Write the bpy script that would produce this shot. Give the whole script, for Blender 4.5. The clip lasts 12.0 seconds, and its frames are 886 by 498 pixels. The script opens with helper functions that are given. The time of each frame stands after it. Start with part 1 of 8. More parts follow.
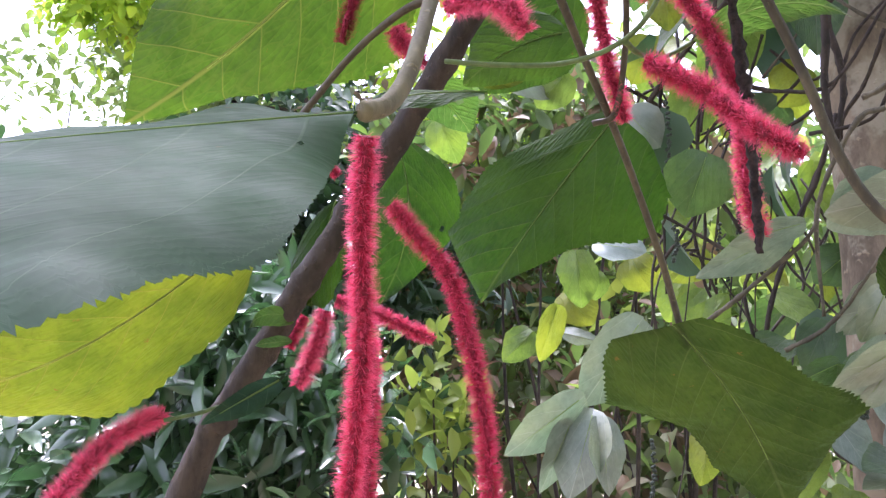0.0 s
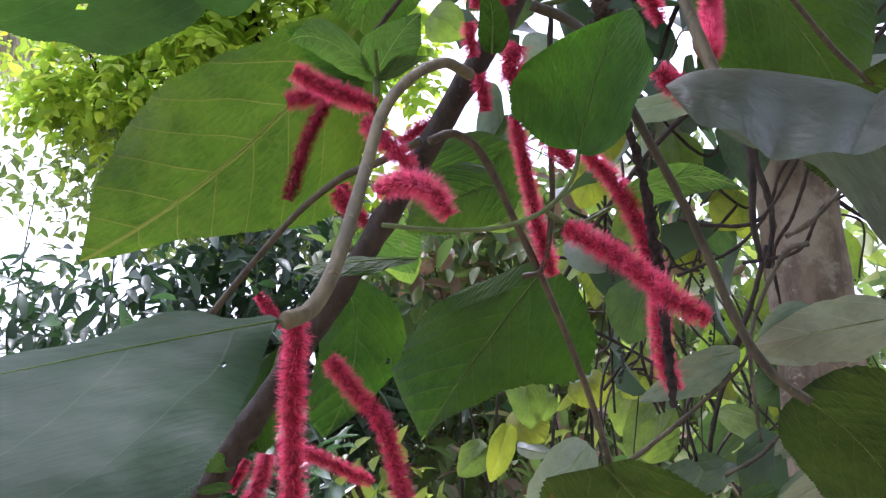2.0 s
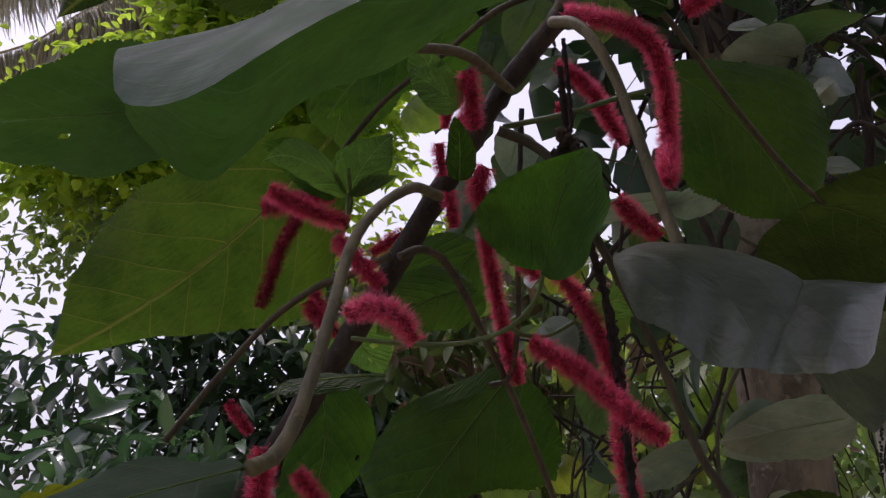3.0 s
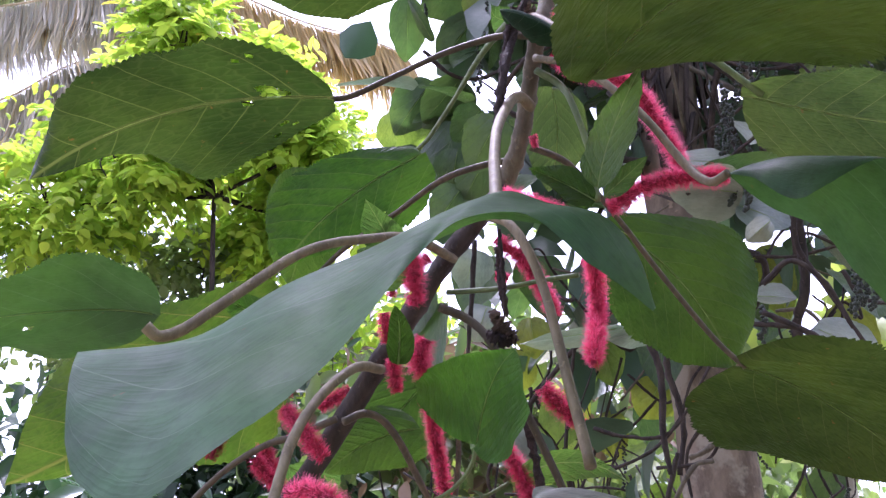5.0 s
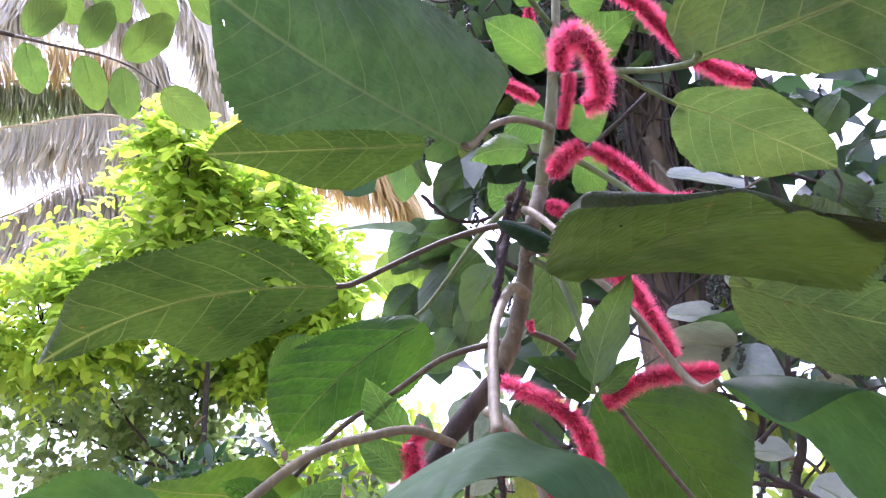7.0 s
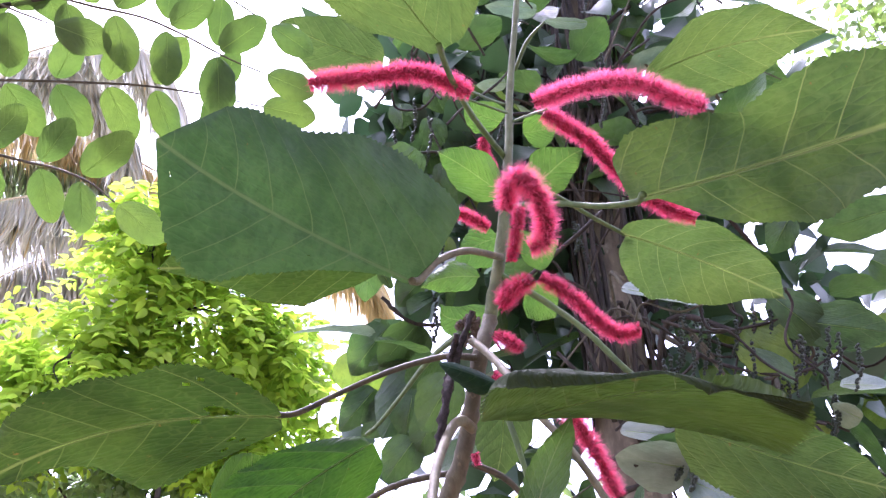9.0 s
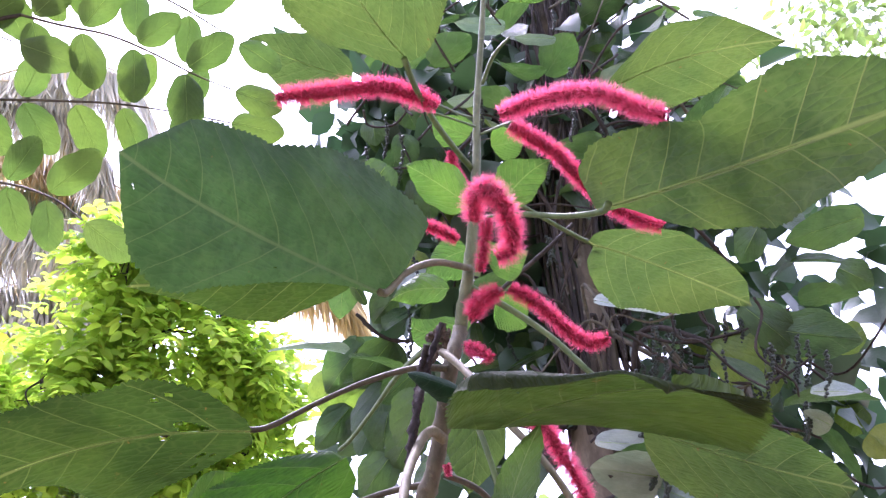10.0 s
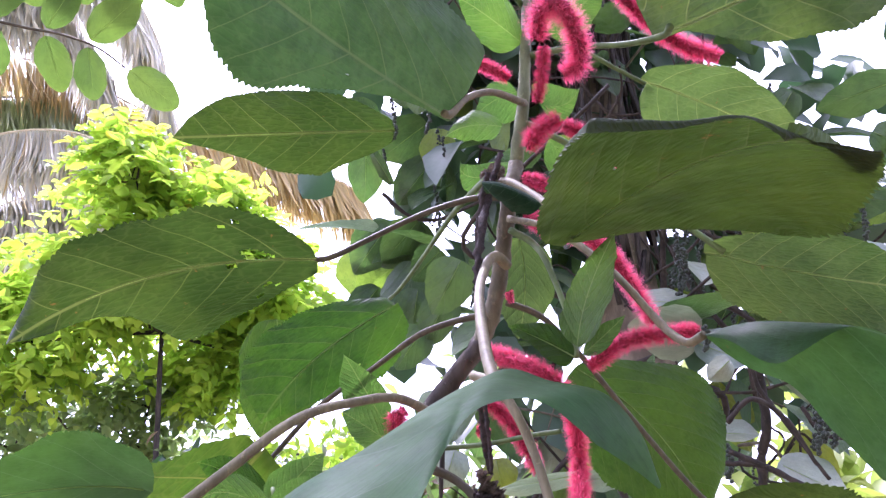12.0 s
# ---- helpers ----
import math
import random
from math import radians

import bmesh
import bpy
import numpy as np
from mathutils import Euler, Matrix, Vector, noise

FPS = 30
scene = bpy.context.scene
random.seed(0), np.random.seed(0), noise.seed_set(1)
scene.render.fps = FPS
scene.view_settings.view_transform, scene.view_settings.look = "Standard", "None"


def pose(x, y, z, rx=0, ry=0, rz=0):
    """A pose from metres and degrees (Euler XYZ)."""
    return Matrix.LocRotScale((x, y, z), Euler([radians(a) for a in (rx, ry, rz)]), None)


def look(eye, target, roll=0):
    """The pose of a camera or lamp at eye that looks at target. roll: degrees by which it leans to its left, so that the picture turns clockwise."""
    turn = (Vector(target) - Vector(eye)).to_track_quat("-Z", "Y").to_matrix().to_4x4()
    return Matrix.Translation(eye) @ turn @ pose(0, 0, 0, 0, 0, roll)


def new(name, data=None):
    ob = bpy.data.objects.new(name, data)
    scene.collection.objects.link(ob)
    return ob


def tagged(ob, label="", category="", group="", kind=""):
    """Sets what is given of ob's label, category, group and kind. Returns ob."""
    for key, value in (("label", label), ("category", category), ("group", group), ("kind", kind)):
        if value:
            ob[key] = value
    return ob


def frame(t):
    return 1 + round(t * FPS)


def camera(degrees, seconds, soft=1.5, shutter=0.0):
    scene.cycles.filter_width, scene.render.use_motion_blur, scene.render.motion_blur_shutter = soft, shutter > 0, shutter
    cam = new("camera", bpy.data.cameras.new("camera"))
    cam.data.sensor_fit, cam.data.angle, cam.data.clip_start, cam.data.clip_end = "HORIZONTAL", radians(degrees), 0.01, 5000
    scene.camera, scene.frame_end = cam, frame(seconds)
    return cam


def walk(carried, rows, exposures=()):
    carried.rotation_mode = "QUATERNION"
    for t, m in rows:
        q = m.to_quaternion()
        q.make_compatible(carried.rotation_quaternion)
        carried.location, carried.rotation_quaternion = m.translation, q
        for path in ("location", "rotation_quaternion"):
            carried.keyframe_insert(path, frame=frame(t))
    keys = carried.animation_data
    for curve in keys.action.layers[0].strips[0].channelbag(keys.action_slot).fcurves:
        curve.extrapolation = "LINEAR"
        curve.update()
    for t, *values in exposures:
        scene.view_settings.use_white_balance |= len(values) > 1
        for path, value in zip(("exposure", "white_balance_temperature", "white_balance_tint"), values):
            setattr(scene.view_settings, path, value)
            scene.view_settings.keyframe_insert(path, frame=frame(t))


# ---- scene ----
cam = camera(54.5, 12.0, 1.35)
PATH = [
    (0, (0.002, 0.001, 1.352), (0.002, 1.971, 1.702), 0.0),
    (0.5, (0.011, -0.007, 1.359), (0.04, 1.951, 1.766), -0.1),
    (1, (0.019, -0.021, 1.37), (0.059, 1.924, 1.832), -0.2),
    (1.5, (0.019, -0.032, 1.378), (0.07, 1.902, 1.882), -0.2),
    (2, (0.02, -0.041, 1.379), (0.101, 1.875, 1.949), -0.2),
    (2.5, (0.017, -0.051, 1.391), (0.121, 1.84, 2.035), -0.1),
    (3, (0.024, -0.066, 1.404), (0.157, 1.797, 2.119), -0.0),
    (3.2, (0.033, -0.077, 1.406), (0.159, 1.774, 2.153), 0.4),
    (4.8, (0.039, -0.128, 1.453), (0.22, 1.682, 2.283), 0.7),
    (5, (0.038, -0.135, 1.461), (0.23, 1.671, 2.298), 0.6),
    (5.5, (0.04, -0.139, 1.468), (0.238, 1.642, 2.357), 0.7),
    (6, (0.043, -0.154, 1.473), (0.238, 1.597, 2.421), 0.7),
    (6.5, (0.035, -0.17, 1.491), (0.221, 1.548, 2.498), 0.4),
    (7, (0.03, -0.179, 1.503), (0.216, 1.505, 2.565), 0.5),
    (9, (0.042, -0.206, 1.53), (0.284, 1.357, 2.754), 0.5),
    (9.5, (0.047, -0.208, 1.531), (0.318, 1.324, 2.788), -0.5),
    (10, (0.049, -0.207, 1.523), (0.339, 1.321, 2.78), -1.6),
    (10.5, (0.043, -0.195, 1.512), (0.341, 1.357, 2.738), -2.5),
    (11, (0.035, -0.184, 1.498), (0.328, 1.402, 2.68), -2.6),
    (11.5, (0.021, -0.17, 1.485), (0.315, 1.45, 2.621), -2.5),
    (12, (0.01, -0.157, 1.474), (0.307, 1.492, 2.566), -2.4),
]
EXPOSURES = [(0.0, 2.87, 5600, 29), (0.6, 2.57, 5600, 29), (1.5, 2.42, 5600, 29), (2.0, 2.22, 5550, 30), (2.5, 1.06, 5950, 31), (2.8, 0.58, 6100, 32), (3.2, 0.50, 6100, 32), (4.8, 2.28, 5400, 42), (5.5, 2.65, 5400, 42), (7.0, 2.93, 5400, 42), (9.5, 2.88, 5400, 42), (12.0, 2.91, 5400, 42)]
SKY = 0.12
SUN = 1.2
walk(cam, [(t, look(eye, target, roll)) for t, eye, target, roll in PATH], EXPOSURES)

# ---- daylight: bright overcast sky, a weak wide sun high up ahead ----
world = bpy.data.worlds.new("overcast_sky")
scene.world = world
world.use_nodes = True
wn, wl = world.node_tree.nodes, world.node_tree.links
sky = wn.new("ShaderNodeTexSky")
sky.sky_type = "NISHITA"
sky.sun_disc = False
sky.sun_elevation, sky.sun_rotation = radians(72), radians(-25)
sky.dust_density, sky.air_density = 4.0, 1.2
pale = wn.new("ShaderNodeHueSaturation")
pale.inputs["Saturation"].default_value = 0.28
wl.new(sky.outputs[0], pale.inputs["Color"])
wl.new(pale.outputs[0], wn["Background"].inputs["Color"])
wn["Background"].inputs["Strength"].default_value = SKY

sun_data = bpy.data.lights.new("sun", "SUN")
sun_data.energy, sun_data.angle, sun_data.color = SUN, radians(12), (1.0, 0.96, 0.88)
sun = new("sun", sun_data)
sun.matrix_world = look((-0.8, 1.6, 6.0), (0.0, 0.0, 1.0))


# ---- materials ----
class Nodes:
    """A node material under construction."""

    def __init__(self, name):
        self.m = bpy.data.materials.new(name)
        self.m.use_nodes = True
        self.t = self.m.node_tree
        self.t.nodes.clear()
        self.out = self.t.nodes.new("ShaderNodeOutputMaterial")

    def put(self, value, socket):
        if isinstance(value, bpy.types.NodeSocket):
            self.t.links.new(value, socket)
        else:
            socket.default_value = value

    def node(self, kind, **values):
        n = self.t.nodes.new(kind)
        for key, value in values.items():
            self.put(value, n.inputs[key.replace("_", " ")])
        return n

    def math(self, op, a, b=0.0, c=0.0):
        n = self.t.nodes.new("ShaderNodeMath")
        n.operation = op
        for value, socket in zip((a, b, c), n.inputs):
            self.put(value, socket)
        return n.outputs[0]

    def step(self, value, low, high, to_low=0.0, to_high=1.0):
        n = self.t.nodes.new("ShaderNodeMapRange")
        n.interpolation_type = "SMOOTHSTEP"
        for v, key in ((value, "Value"), (low, "From Min"), (high, "From Max"), (to_low, "To Min"), (to_high, "To Max")):
            self.put(v, n.inputs[key])
        return n.outputs[0]

    def mix(self, fac, a, b, blend="MIX"):
        n = self.t.nodes.new("ShaderNodeMix")
        n.data_type, n.blend_type = "RGBA", blend
        self.put(fac, n.inputs[0])
        for value, socket in ((a, n.inputs[6]), (b, n.inputs[7])):
            self.put((*value, 1.0) if isinstance(value, tuple) and len(value) == 3 else value, socket)
        return n.outputs[2]

    def noise(self, scale, detail=3.0, rough=0.55, space="Object", vector=None):
        if vector is None:
            vector = self.t.nodes.new("ShaderNodeTexCoord").outputs[space]
        n = self.node("ShaderNodeTexNoise", Vector=vector, Scale=scale, Detail=detail, Roughness=rough)
        return n.outputs["Fac"]

    def bump(self, height, strength=0.3, distance=0.001):
        return self.node("ShaderNodeBump", Height=height, Strength=strength, Distance=distance).outputs[0]

    def shader(self, color, rough=0.6, normal=None, spec=0.5, metal=0.0):
        n = self.node("ShaderNodeBsdfPrincipled", Roughness=rough, Metallic=metal)
        self.put((*color, 1.0) if isinstance(color, tuple) else color, n.inputs["Base Color"])
        n.inputs["Specular IOR Level"].default_value = spec
        if normal is not None:
            self.put(normal, n.inputs["Normal"])
        return n.outputs[0]

    def leafy(self, color, glow, share, rough, normal=None, spec=0.5):
        """Front light reflected, back light let through in a yellower green."""
        front = self.shader(color, rough, normal, spec)
        back = self.node("ShaderNodeBsdfTranslucent")
        self.put((*glow, 1.0) if isinstance(glow, tuple) else glow, back.inputs["Color"])
        if normal is not None:
            self.put(normal, back.inputs["Normal"])
        n = self.t.nodes.new("ShaderNodeMixShader")
        self.put(share, n.inputs[0])
        self.put(front, n.inputs[1])
        self.put(back.outputs[0], n.inputs[2])
        return n.outputs[0]

    def done(self, shader):
        self.t.links.new(shader, self.out.inputs["Surface"])
        return self.m


def veined_leaf(name, green, dark, vein, glow, share=0.42, rough=0.42, veins=8.0, slant=1.25, spots=0.0, spec=0.5, show=0.72, relief=0.5):
    """A broad leaf: side veins forking off the midrib, a fine net between them, blotches, a few brown spots."""
    n = Nodes(name)
    green, dark = tuple(1.08 * c for c in green), tuple(0.72 * c for c in dark)
    uv = n.t.nodes.new("ShaderNodeTexCoord").outputs["UV"]
    parts = n.node("ShaderNodeSeparateXYZ", Vector=uv)
    u, y = parts.outputs[0], n.math("ABSOLUTE", parts.outputs[1])
    wob = n.math("MULTIPLY", n.math("SUBTRACT", n.noise(4.0, 2.0, vector=uv), 0.5), 0.03)
    curve = n.math("ADD", n.math("MULTIPLY", y, slant * 0.75), n.math("MULTIPLY", n.math("MULTIPLY", y, y), 1.5))
    c = n.math("MULTIPLY", n.math("SUBTRACT", n.math("ADD", u, wob), curve), veins)
    away = n.math("ABSOLUTE", n.math("SUBTRACT", n.math("FRACT", c), 0.5))
    thin = n.math("MULTIPLY", n.step(y, 0.0, 0.4, 1.0, 0.45), 0.030)
    side = n.step(away, n.math("MULTIPLY", thin, 0.25), thin, 1.0, 0.0)
    ribs = n.step(away, 0.0, 0.30, 0.0, 1.0)
    mid = n.step(y, 0.002, 0.008, 1.0, 0.0)
    ladder = n.node("ShaderNodeCombineXYZ", X=n.math("MULTIPLY", c, 2.0), Y=n.math("MULTIPLY", n.math("ADD", y, n.math("MULTIPLY", wob, 0.5)), 58.0), Z=0.0)
    net = n.node("ShaderNodeTexVoronoi", Vector=ladder.outputs[0], Scale=1.0)
    net.feature = "DISTANCE_TO_EDGE"
    fine = n.step(net.outputs["Distance"], 0.0, 0.09, 1.0, 0.0)
    quilt = n.step(net.outputs["Distance"], 0.0, 0.40)
    faded = n.step(n.noise(5.0, 2.0, vector=uv), 0.25, 0.6, 0.45, 1.0)
    mask = n.math("MAXIMUM", n.math("MAXIMUM", n.math("MULTIPLY", side, faded), mid), n.math("MULTIPLY", n.math("MULTIPLY", fine, faded), 0.22))
    pick = n.t.nodes.new("ShaderNodeObjectInfo").outputs["Random"]
    blotch = n.noise(26.0, 5.0, 0.65)
    grain = n.noise(190.0, 4.0, 0.7)
    cloud = n.noise(9.0, 3.0, 0.6)
    base = n.mix(n.step(blotch, 0.35, 0.68), dark, green)
    base = n.mix(n.step(cloud, 0.42, 0.66, 0.0, 0.55), base, (green[0] * 1.45, green[1] * 1.2, green[2] * 0.8))
    base = n.mix(n.step(grain, 0.45, 0.75, 0.0, 0.45), base, (dark[0] * 0.6, dark[1] * 0.62, dark[2] * 0.6))
    base = n.mix(n.math("MULTIPLY", pick, 0.35), base, (green[0] * 1.5, green[1] * 1.12, green[2] * 0.7))
    glowing = n.mix(n.step(blotch, 0.3, 0.7), (glow[0] * 0.58, glow[1] * 0.66, glow[2] * 0.7), glow)
    glowing = n.mix(n.step(cloud, 0.42, 0.66, 0.0, 0.5), glowing, (glow[0] * 1.5, glow[1] * 1.25, glow[2]))
    glowing = n.mix(n.step(grain, 0.45, 0.75, 0.0, 0.4), glowing, (glow[0] * 0.5, glow[1] * 0.55, glow[2] * 0.5))
    if spots > 0:
        brown = n.math("MULTIPLY", n.step(n.noise(120.0, 3.0, 0.6), 0.70, 0.76), spots)
        base = n.mix(brown, base, (0.10, 0.055, 0.02))
        glowing = n.mix(brown, glowing, (0.12, 0.05, 0.01))
    base = n.mix(n.math("MULTIPLY", mask, show), base, vein)
    glowing = n.mix(n.math("MULTIPLY", mask, 0.65), glowing, (vein[0] * 1.3, vein[1] * 1.2, vein[2] * 0.8))
    height = n.math("ADD", n.math("ADD", n.math("MULTIPLY", ribs, 0.5), n.math("MULTIPLY", quilt, 0.34)), n.math("ADD", n.math("MULTIPLY", mask, -0.55 * show), n.math("MULTIPLY", blotch, 0.3)))
    gloss = n.step(n.noise(60.0, 4.0), 0.3, 0.7, rough - 0.06, rough + 0.12)
    return n.done(n.leafy(base, glowing, share, gloss, n.bump(height, min(1.0, relief * 1.5), 0.0016), spec))


def plain_leaf(name, tones, glow, share=0.4, rough=0.45, spec=0.4, yellow=(0.35, 0.3, 0.02), yellowed=0.0):
    """Foliage of small leaves: each leaf has its own tone."""
    n = Nodes(name)
    isle = n.t.nodes.new("ShaderNodeNewGeometry").outputs["Random Per Island"]
    big = n.noise(1.7, 3.0)
    tone = n.mix(isle, tones[0], tones[1])
    tone = n.mix(n.step(big, 0.4, 0.65), tone, tones[2])
    shine = n.mix(isle, (glow[0] * 0.65, glow[1] * 0.75, glow[2]), glow)
    if yellowed > 0:
        old = n.step(n.math("FRACT", n.math("MULTIPLY", isle, 7.31)), 1.0 - yellowed, 1.02 - yellowed)
        tone, shine = n.mix(old, tone, yellow), n.mix(old, shine, yellow)
    normal = n.bump(n.noise(90.0, 3.0), 0.35, 0.002)
    return n.done(n.leafy(tone, shine, share, rough, normal, spec))


def bark(name, light, dark, scale=60.0, rough=0.8, relief=0.8, stretch=0.3, lichen=None):
    n = Nodes(name)
    at = n.t.nodes.new("ShaderNodeTexCoord").outputs["Object"]
    squeezed = n.node("ShaderNodeMapping", Vector=at)
    squeezed.inputs["Scale"].default_value = (1.0, 1.0, stretch)
    grain = n.noise(scale, 6.0, 0.65, vector=squeezed.outputs[0])
    broad = n.noise(scale * 0.13, 4.0, 0.6, vector=at)
    pits = n.step(n.noise(scale * 2.4, 2.0, vector=at), 0.62, 0.70)
    color = n.mix(n.step(grain, 0.32, 0.66), dark, light)
    color = n.mix(n.math("MULTIPLY", n.step(broad, 0.4, 0.7), 0.5), color, (dark[0] * 0.7, dark[1] * 0.75, dark[2] * 0.7))
    color = n.mix(n.math("MULTIPLY", pits, 0.55), color, (light[0] * 1.25, light[1] * 1.2, light[2] * 1.1))
    if lichen:
        color = n.mix(n.math("MULTIPLY", n.step(n.noise(scale * 0.3, 5.0, 0.7, vector=at), 0.54, 0.64), 0.75), color, lichen)
    height = n.math("ADD", grain, n.math("MULTIPLY", pits, 0.4))
    return n.done(n.shader(color, rough, n.bump(height, relief, 0.002), 0.3))


def fuzz_material(name, root, tip, glow):
    n = Nodes(name)
    uv = n.node("ShaderNodeSeparateXYZ", Vector=n.t.nodes.new("ShaderNodeTexCoord").outputs["UV"])
    isle = n.t.nodes.new("ShaderNodeNewGeometry").outputs["Random Per Island"]
    along = n.step(uv.outputs[0], 0.05, 0.9)
    color = n.mix(along, root, tip)
    color = n.mix(n.math("MULTIPLY", isle, 0.35), color, (tip[0] * 0.75, tip[1] * 0.4, tip[2] * 0.5))
    return n.done(n.leafy(color, n.mix(along, root, glow), 0.58, 0.55, None, 0.3))


LEAF = veined_leaf("chenille_leaf", (0.024, 0.056, 0.008), (0.014, 0.038, 0.005), (0.075, 0.12, 0.03), (0.036, 0.108, 0.005), 0.44, 0.56, veins=7.0, spots=0.7, spec=0.2, show=0.55)
LEAF_OLIVE = veined_leaf("olive_chenille_leaf", (0.021, 0.034, 0.009), (0.014, 0.024, 0.006), (0.055, 0.068, 0.025), (0.032, 0.060, 0.005), 0.40, 0.55, veins=8.0, spots=0.9, spec=0.16, show=0.4)
# Yellower, brighter copy of LEAF: the back light is put into its colour.
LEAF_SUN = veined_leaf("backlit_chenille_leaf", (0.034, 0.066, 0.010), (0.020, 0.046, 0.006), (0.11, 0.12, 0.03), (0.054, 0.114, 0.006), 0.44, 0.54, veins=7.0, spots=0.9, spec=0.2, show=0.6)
LEAF_YOUNG = veined_leaf("young_chenille_leaf", (0.060, 0.125, 0.032), (0.044, 0.098, 0.026), (0.17, 0.24, 0.09), (0.080, 0.195, 0.020), 0.40, 0.48, veins=8.0, spots=0.3, spec=0.35, show=0.6)
LEAF_OLD = veined_leaf("ageing_chenille_leaf", (0.080, 0.104, 0.012), (0.056, 0.078, 0.010), (0.12, 0.11, 0.03), (0.105, 0.140, 0.004), 0.5, 0.55, veins=8.0, spots=1.0, spec=0.3, show=0.4)
LEAF_GLOSS = veined_leaf("glossy_chenille_leaf", (0.020, 0.050, 0.029), (0.015, 0.040, 0.023), (0.055, 0.09, 0.05), (0.022, 0.06, 0.010), 0.24, 0.55, veins=4.5, slant=1.0, spots=0.8, spec=0.11, show=0.6, relief=0.10)
# Grey base colour stands in for sky reflected off the leaf.
LEAF_SHEEN = veined_leaf("sky_sheen_chenille_leaf", (0.090, 0.112, 0.094), (0.066, 0.086, 0.070), (0.13, 0.16, 0.13), (0.05, 0.09, 0.03), 0.28, 0.40, veins=6.0, slant=1.0, spots=0.6, spec=0.5, show=0.4, relief=0.2)
LEAF_NEAR = veined_leaf("close_chenille_leaf", (0.033, 0.092, 0.040), (0.024, 0.070, 0.030), (0.065, 0.12, 0.06), (0.036, 0.096, 0.008), 0.42, 0.56, veins=6.0, slant=1.0, spots=0.5, spec=0.24, show=0.4, relief=0.07)
LEAF_BROAD = veined_leaf("broad_chenille_leaf", (0.030, 0.060, 0.012), (0.020, 0.044, 0.009), (0.085, 0.115, 0.035), (0.042, 0.104, 0.007), 0.42, 0.55, veins=8.0, spots=0.7, spec=0.2, show=0.45)
# Haze over the upper leaves is put into this paler, greyer green.
LEAF_HAZED = veined_leaf("hazed_chenille_leaf", (0.036, 0.062, 0.022), (0.024, 0.046, 0.015), (0.12, 0.15, 0.055), (0.062, 0.112, 0.018), 0.44, 0.5, veins=7.0, spots=0.8, spec=0.22, show=0.6)
LEAF_DULL = veined_leaf("dull_chenille_leaf", (0.026, 0.054, 0.024), (0.019, 0.042, 0.018), (0.065, 0.092, 0.042), (0.038, 0.084, 0.016), 0.42, 0.58, veins=7.0, spots=0.5, spec=0.14, show=0.35, relief=0.2)
LEAF_FRESH = veined_leaf("fresh_chenille_leaf", (0.036, 0.105, 0.012), (0.026, 0.080, 0.009), (0.11, 0.18, 0.05), (0.050, 0.165, 0.006), 0.46, 0.5, veins=7.0, spots=0.3, spec=0.22, show=0.55)
LEAF_DEEP = veined_leaf("deep_green_chenille_leaf", (0.017, 0.034, 0.009), (0.011, 0.024, 0.006), (0.085, 0.105, 0.032), (0.028, 0.058, 0.006), 0.42, 0.5, veins=7.0, spots=0.8, spec=0.14, show=0.6)
PEPPER_LEAF = veined_leaf("pepper_leaf", (0.046, 0.086, 0.036), (0.032, 0.064, 0.028), (0.09, 0.13, 0.06), (0.085, 0.18, 0.030), 0.42, 0.40, veins=2.6, slant=2.2, spec=0.45)
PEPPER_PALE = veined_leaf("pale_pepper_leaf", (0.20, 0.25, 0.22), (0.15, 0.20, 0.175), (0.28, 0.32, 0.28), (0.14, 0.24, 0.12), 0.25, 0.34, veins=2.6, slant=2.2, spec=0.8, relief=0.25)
PEPPER_GREEN = veined_leaf("green_pepper_leaf", (0.12, 0.19, 0.045), (0.09, 0.15, 0.035), (0.17, 0.24, 0.08), (0.22, 0.36, 0.03), 0.42, 0.42, veins=2.6, slant=2.2)
PEPPER_YELLOW = veined_leaf("yellowed_pepper_leaf", (0.15, 0.19, 0.03), (0.11, 0.15, 0.025), (0.22, 0.25, 0.06), (0.22, 0.30, 0.015), 0.45, 0.45, veins=2.6, slant=2.2, spots=0.6)
PINNATE_LEAF = veined_leaf("leaflet_green", (0.052, 0.094, 0.024), (0.040, 0.076, 0.019), (0.09, 0.14, 0.045), (0.098, 0.185, 0.022), 0.44, 0.46, veins=9.0, show=0.3, relief=0.15)
def rib_material():
    n = Nodes("pale_rib_skin")
    tone = n.mix(n.noise(200.0, 3.0), (0.13, 0.19, 0.05), (0.19, 0.25, 0.08))
    return n.done(n.leafy(tone, (0.26, 0.38, 0.09), 0.6, 0.5, None, 0.3))


RIB = rib_material()
FUZZ = fuzz_material("catkin_fuzz", (0.44, 0.014, 0.050), (0.80, 0.095, 0.20), (0.98, 0.19, 0.34))
FUZZ_PINK = fuzz_material("fresh_catkin_fuzz", (0.64, 0.05, 0.13), (0.92, 0.17, 0.31), (1.0, 0.27, 0.43))
FUZZ_DARK = fuzz_material("faded_catkin_fuzz", (0.11, 0.006, 0.014), (0.28, 0.02, 0.04), (0.35, 0.03, 0.05))
CORE = bark("catkin_core", (0.34, 0.020, 0.055), (0.15, 0.010, 0.025), 300.0, 0.75, 0.8, 1.0)
WITHERED = bark("withered_catkin_bark", (0.050, 0.034, 0.030), (0.012, 0.009, 0.009), 260.0, 0.85, 1.0, 1.0)
WITHERED_BROWN = bark("dry_brown_catkin", (0.16, 0.115, 0.085), (0.05, 0.036, 0.030), 260.0, 0.85, 1.0, 1.0)
STEM = bark("woody_stem_bark", (0.056, 0.042, 0.030), (0.019, 0.0145, 0.011), 90.0, 0.75, 1.0, 0.35)
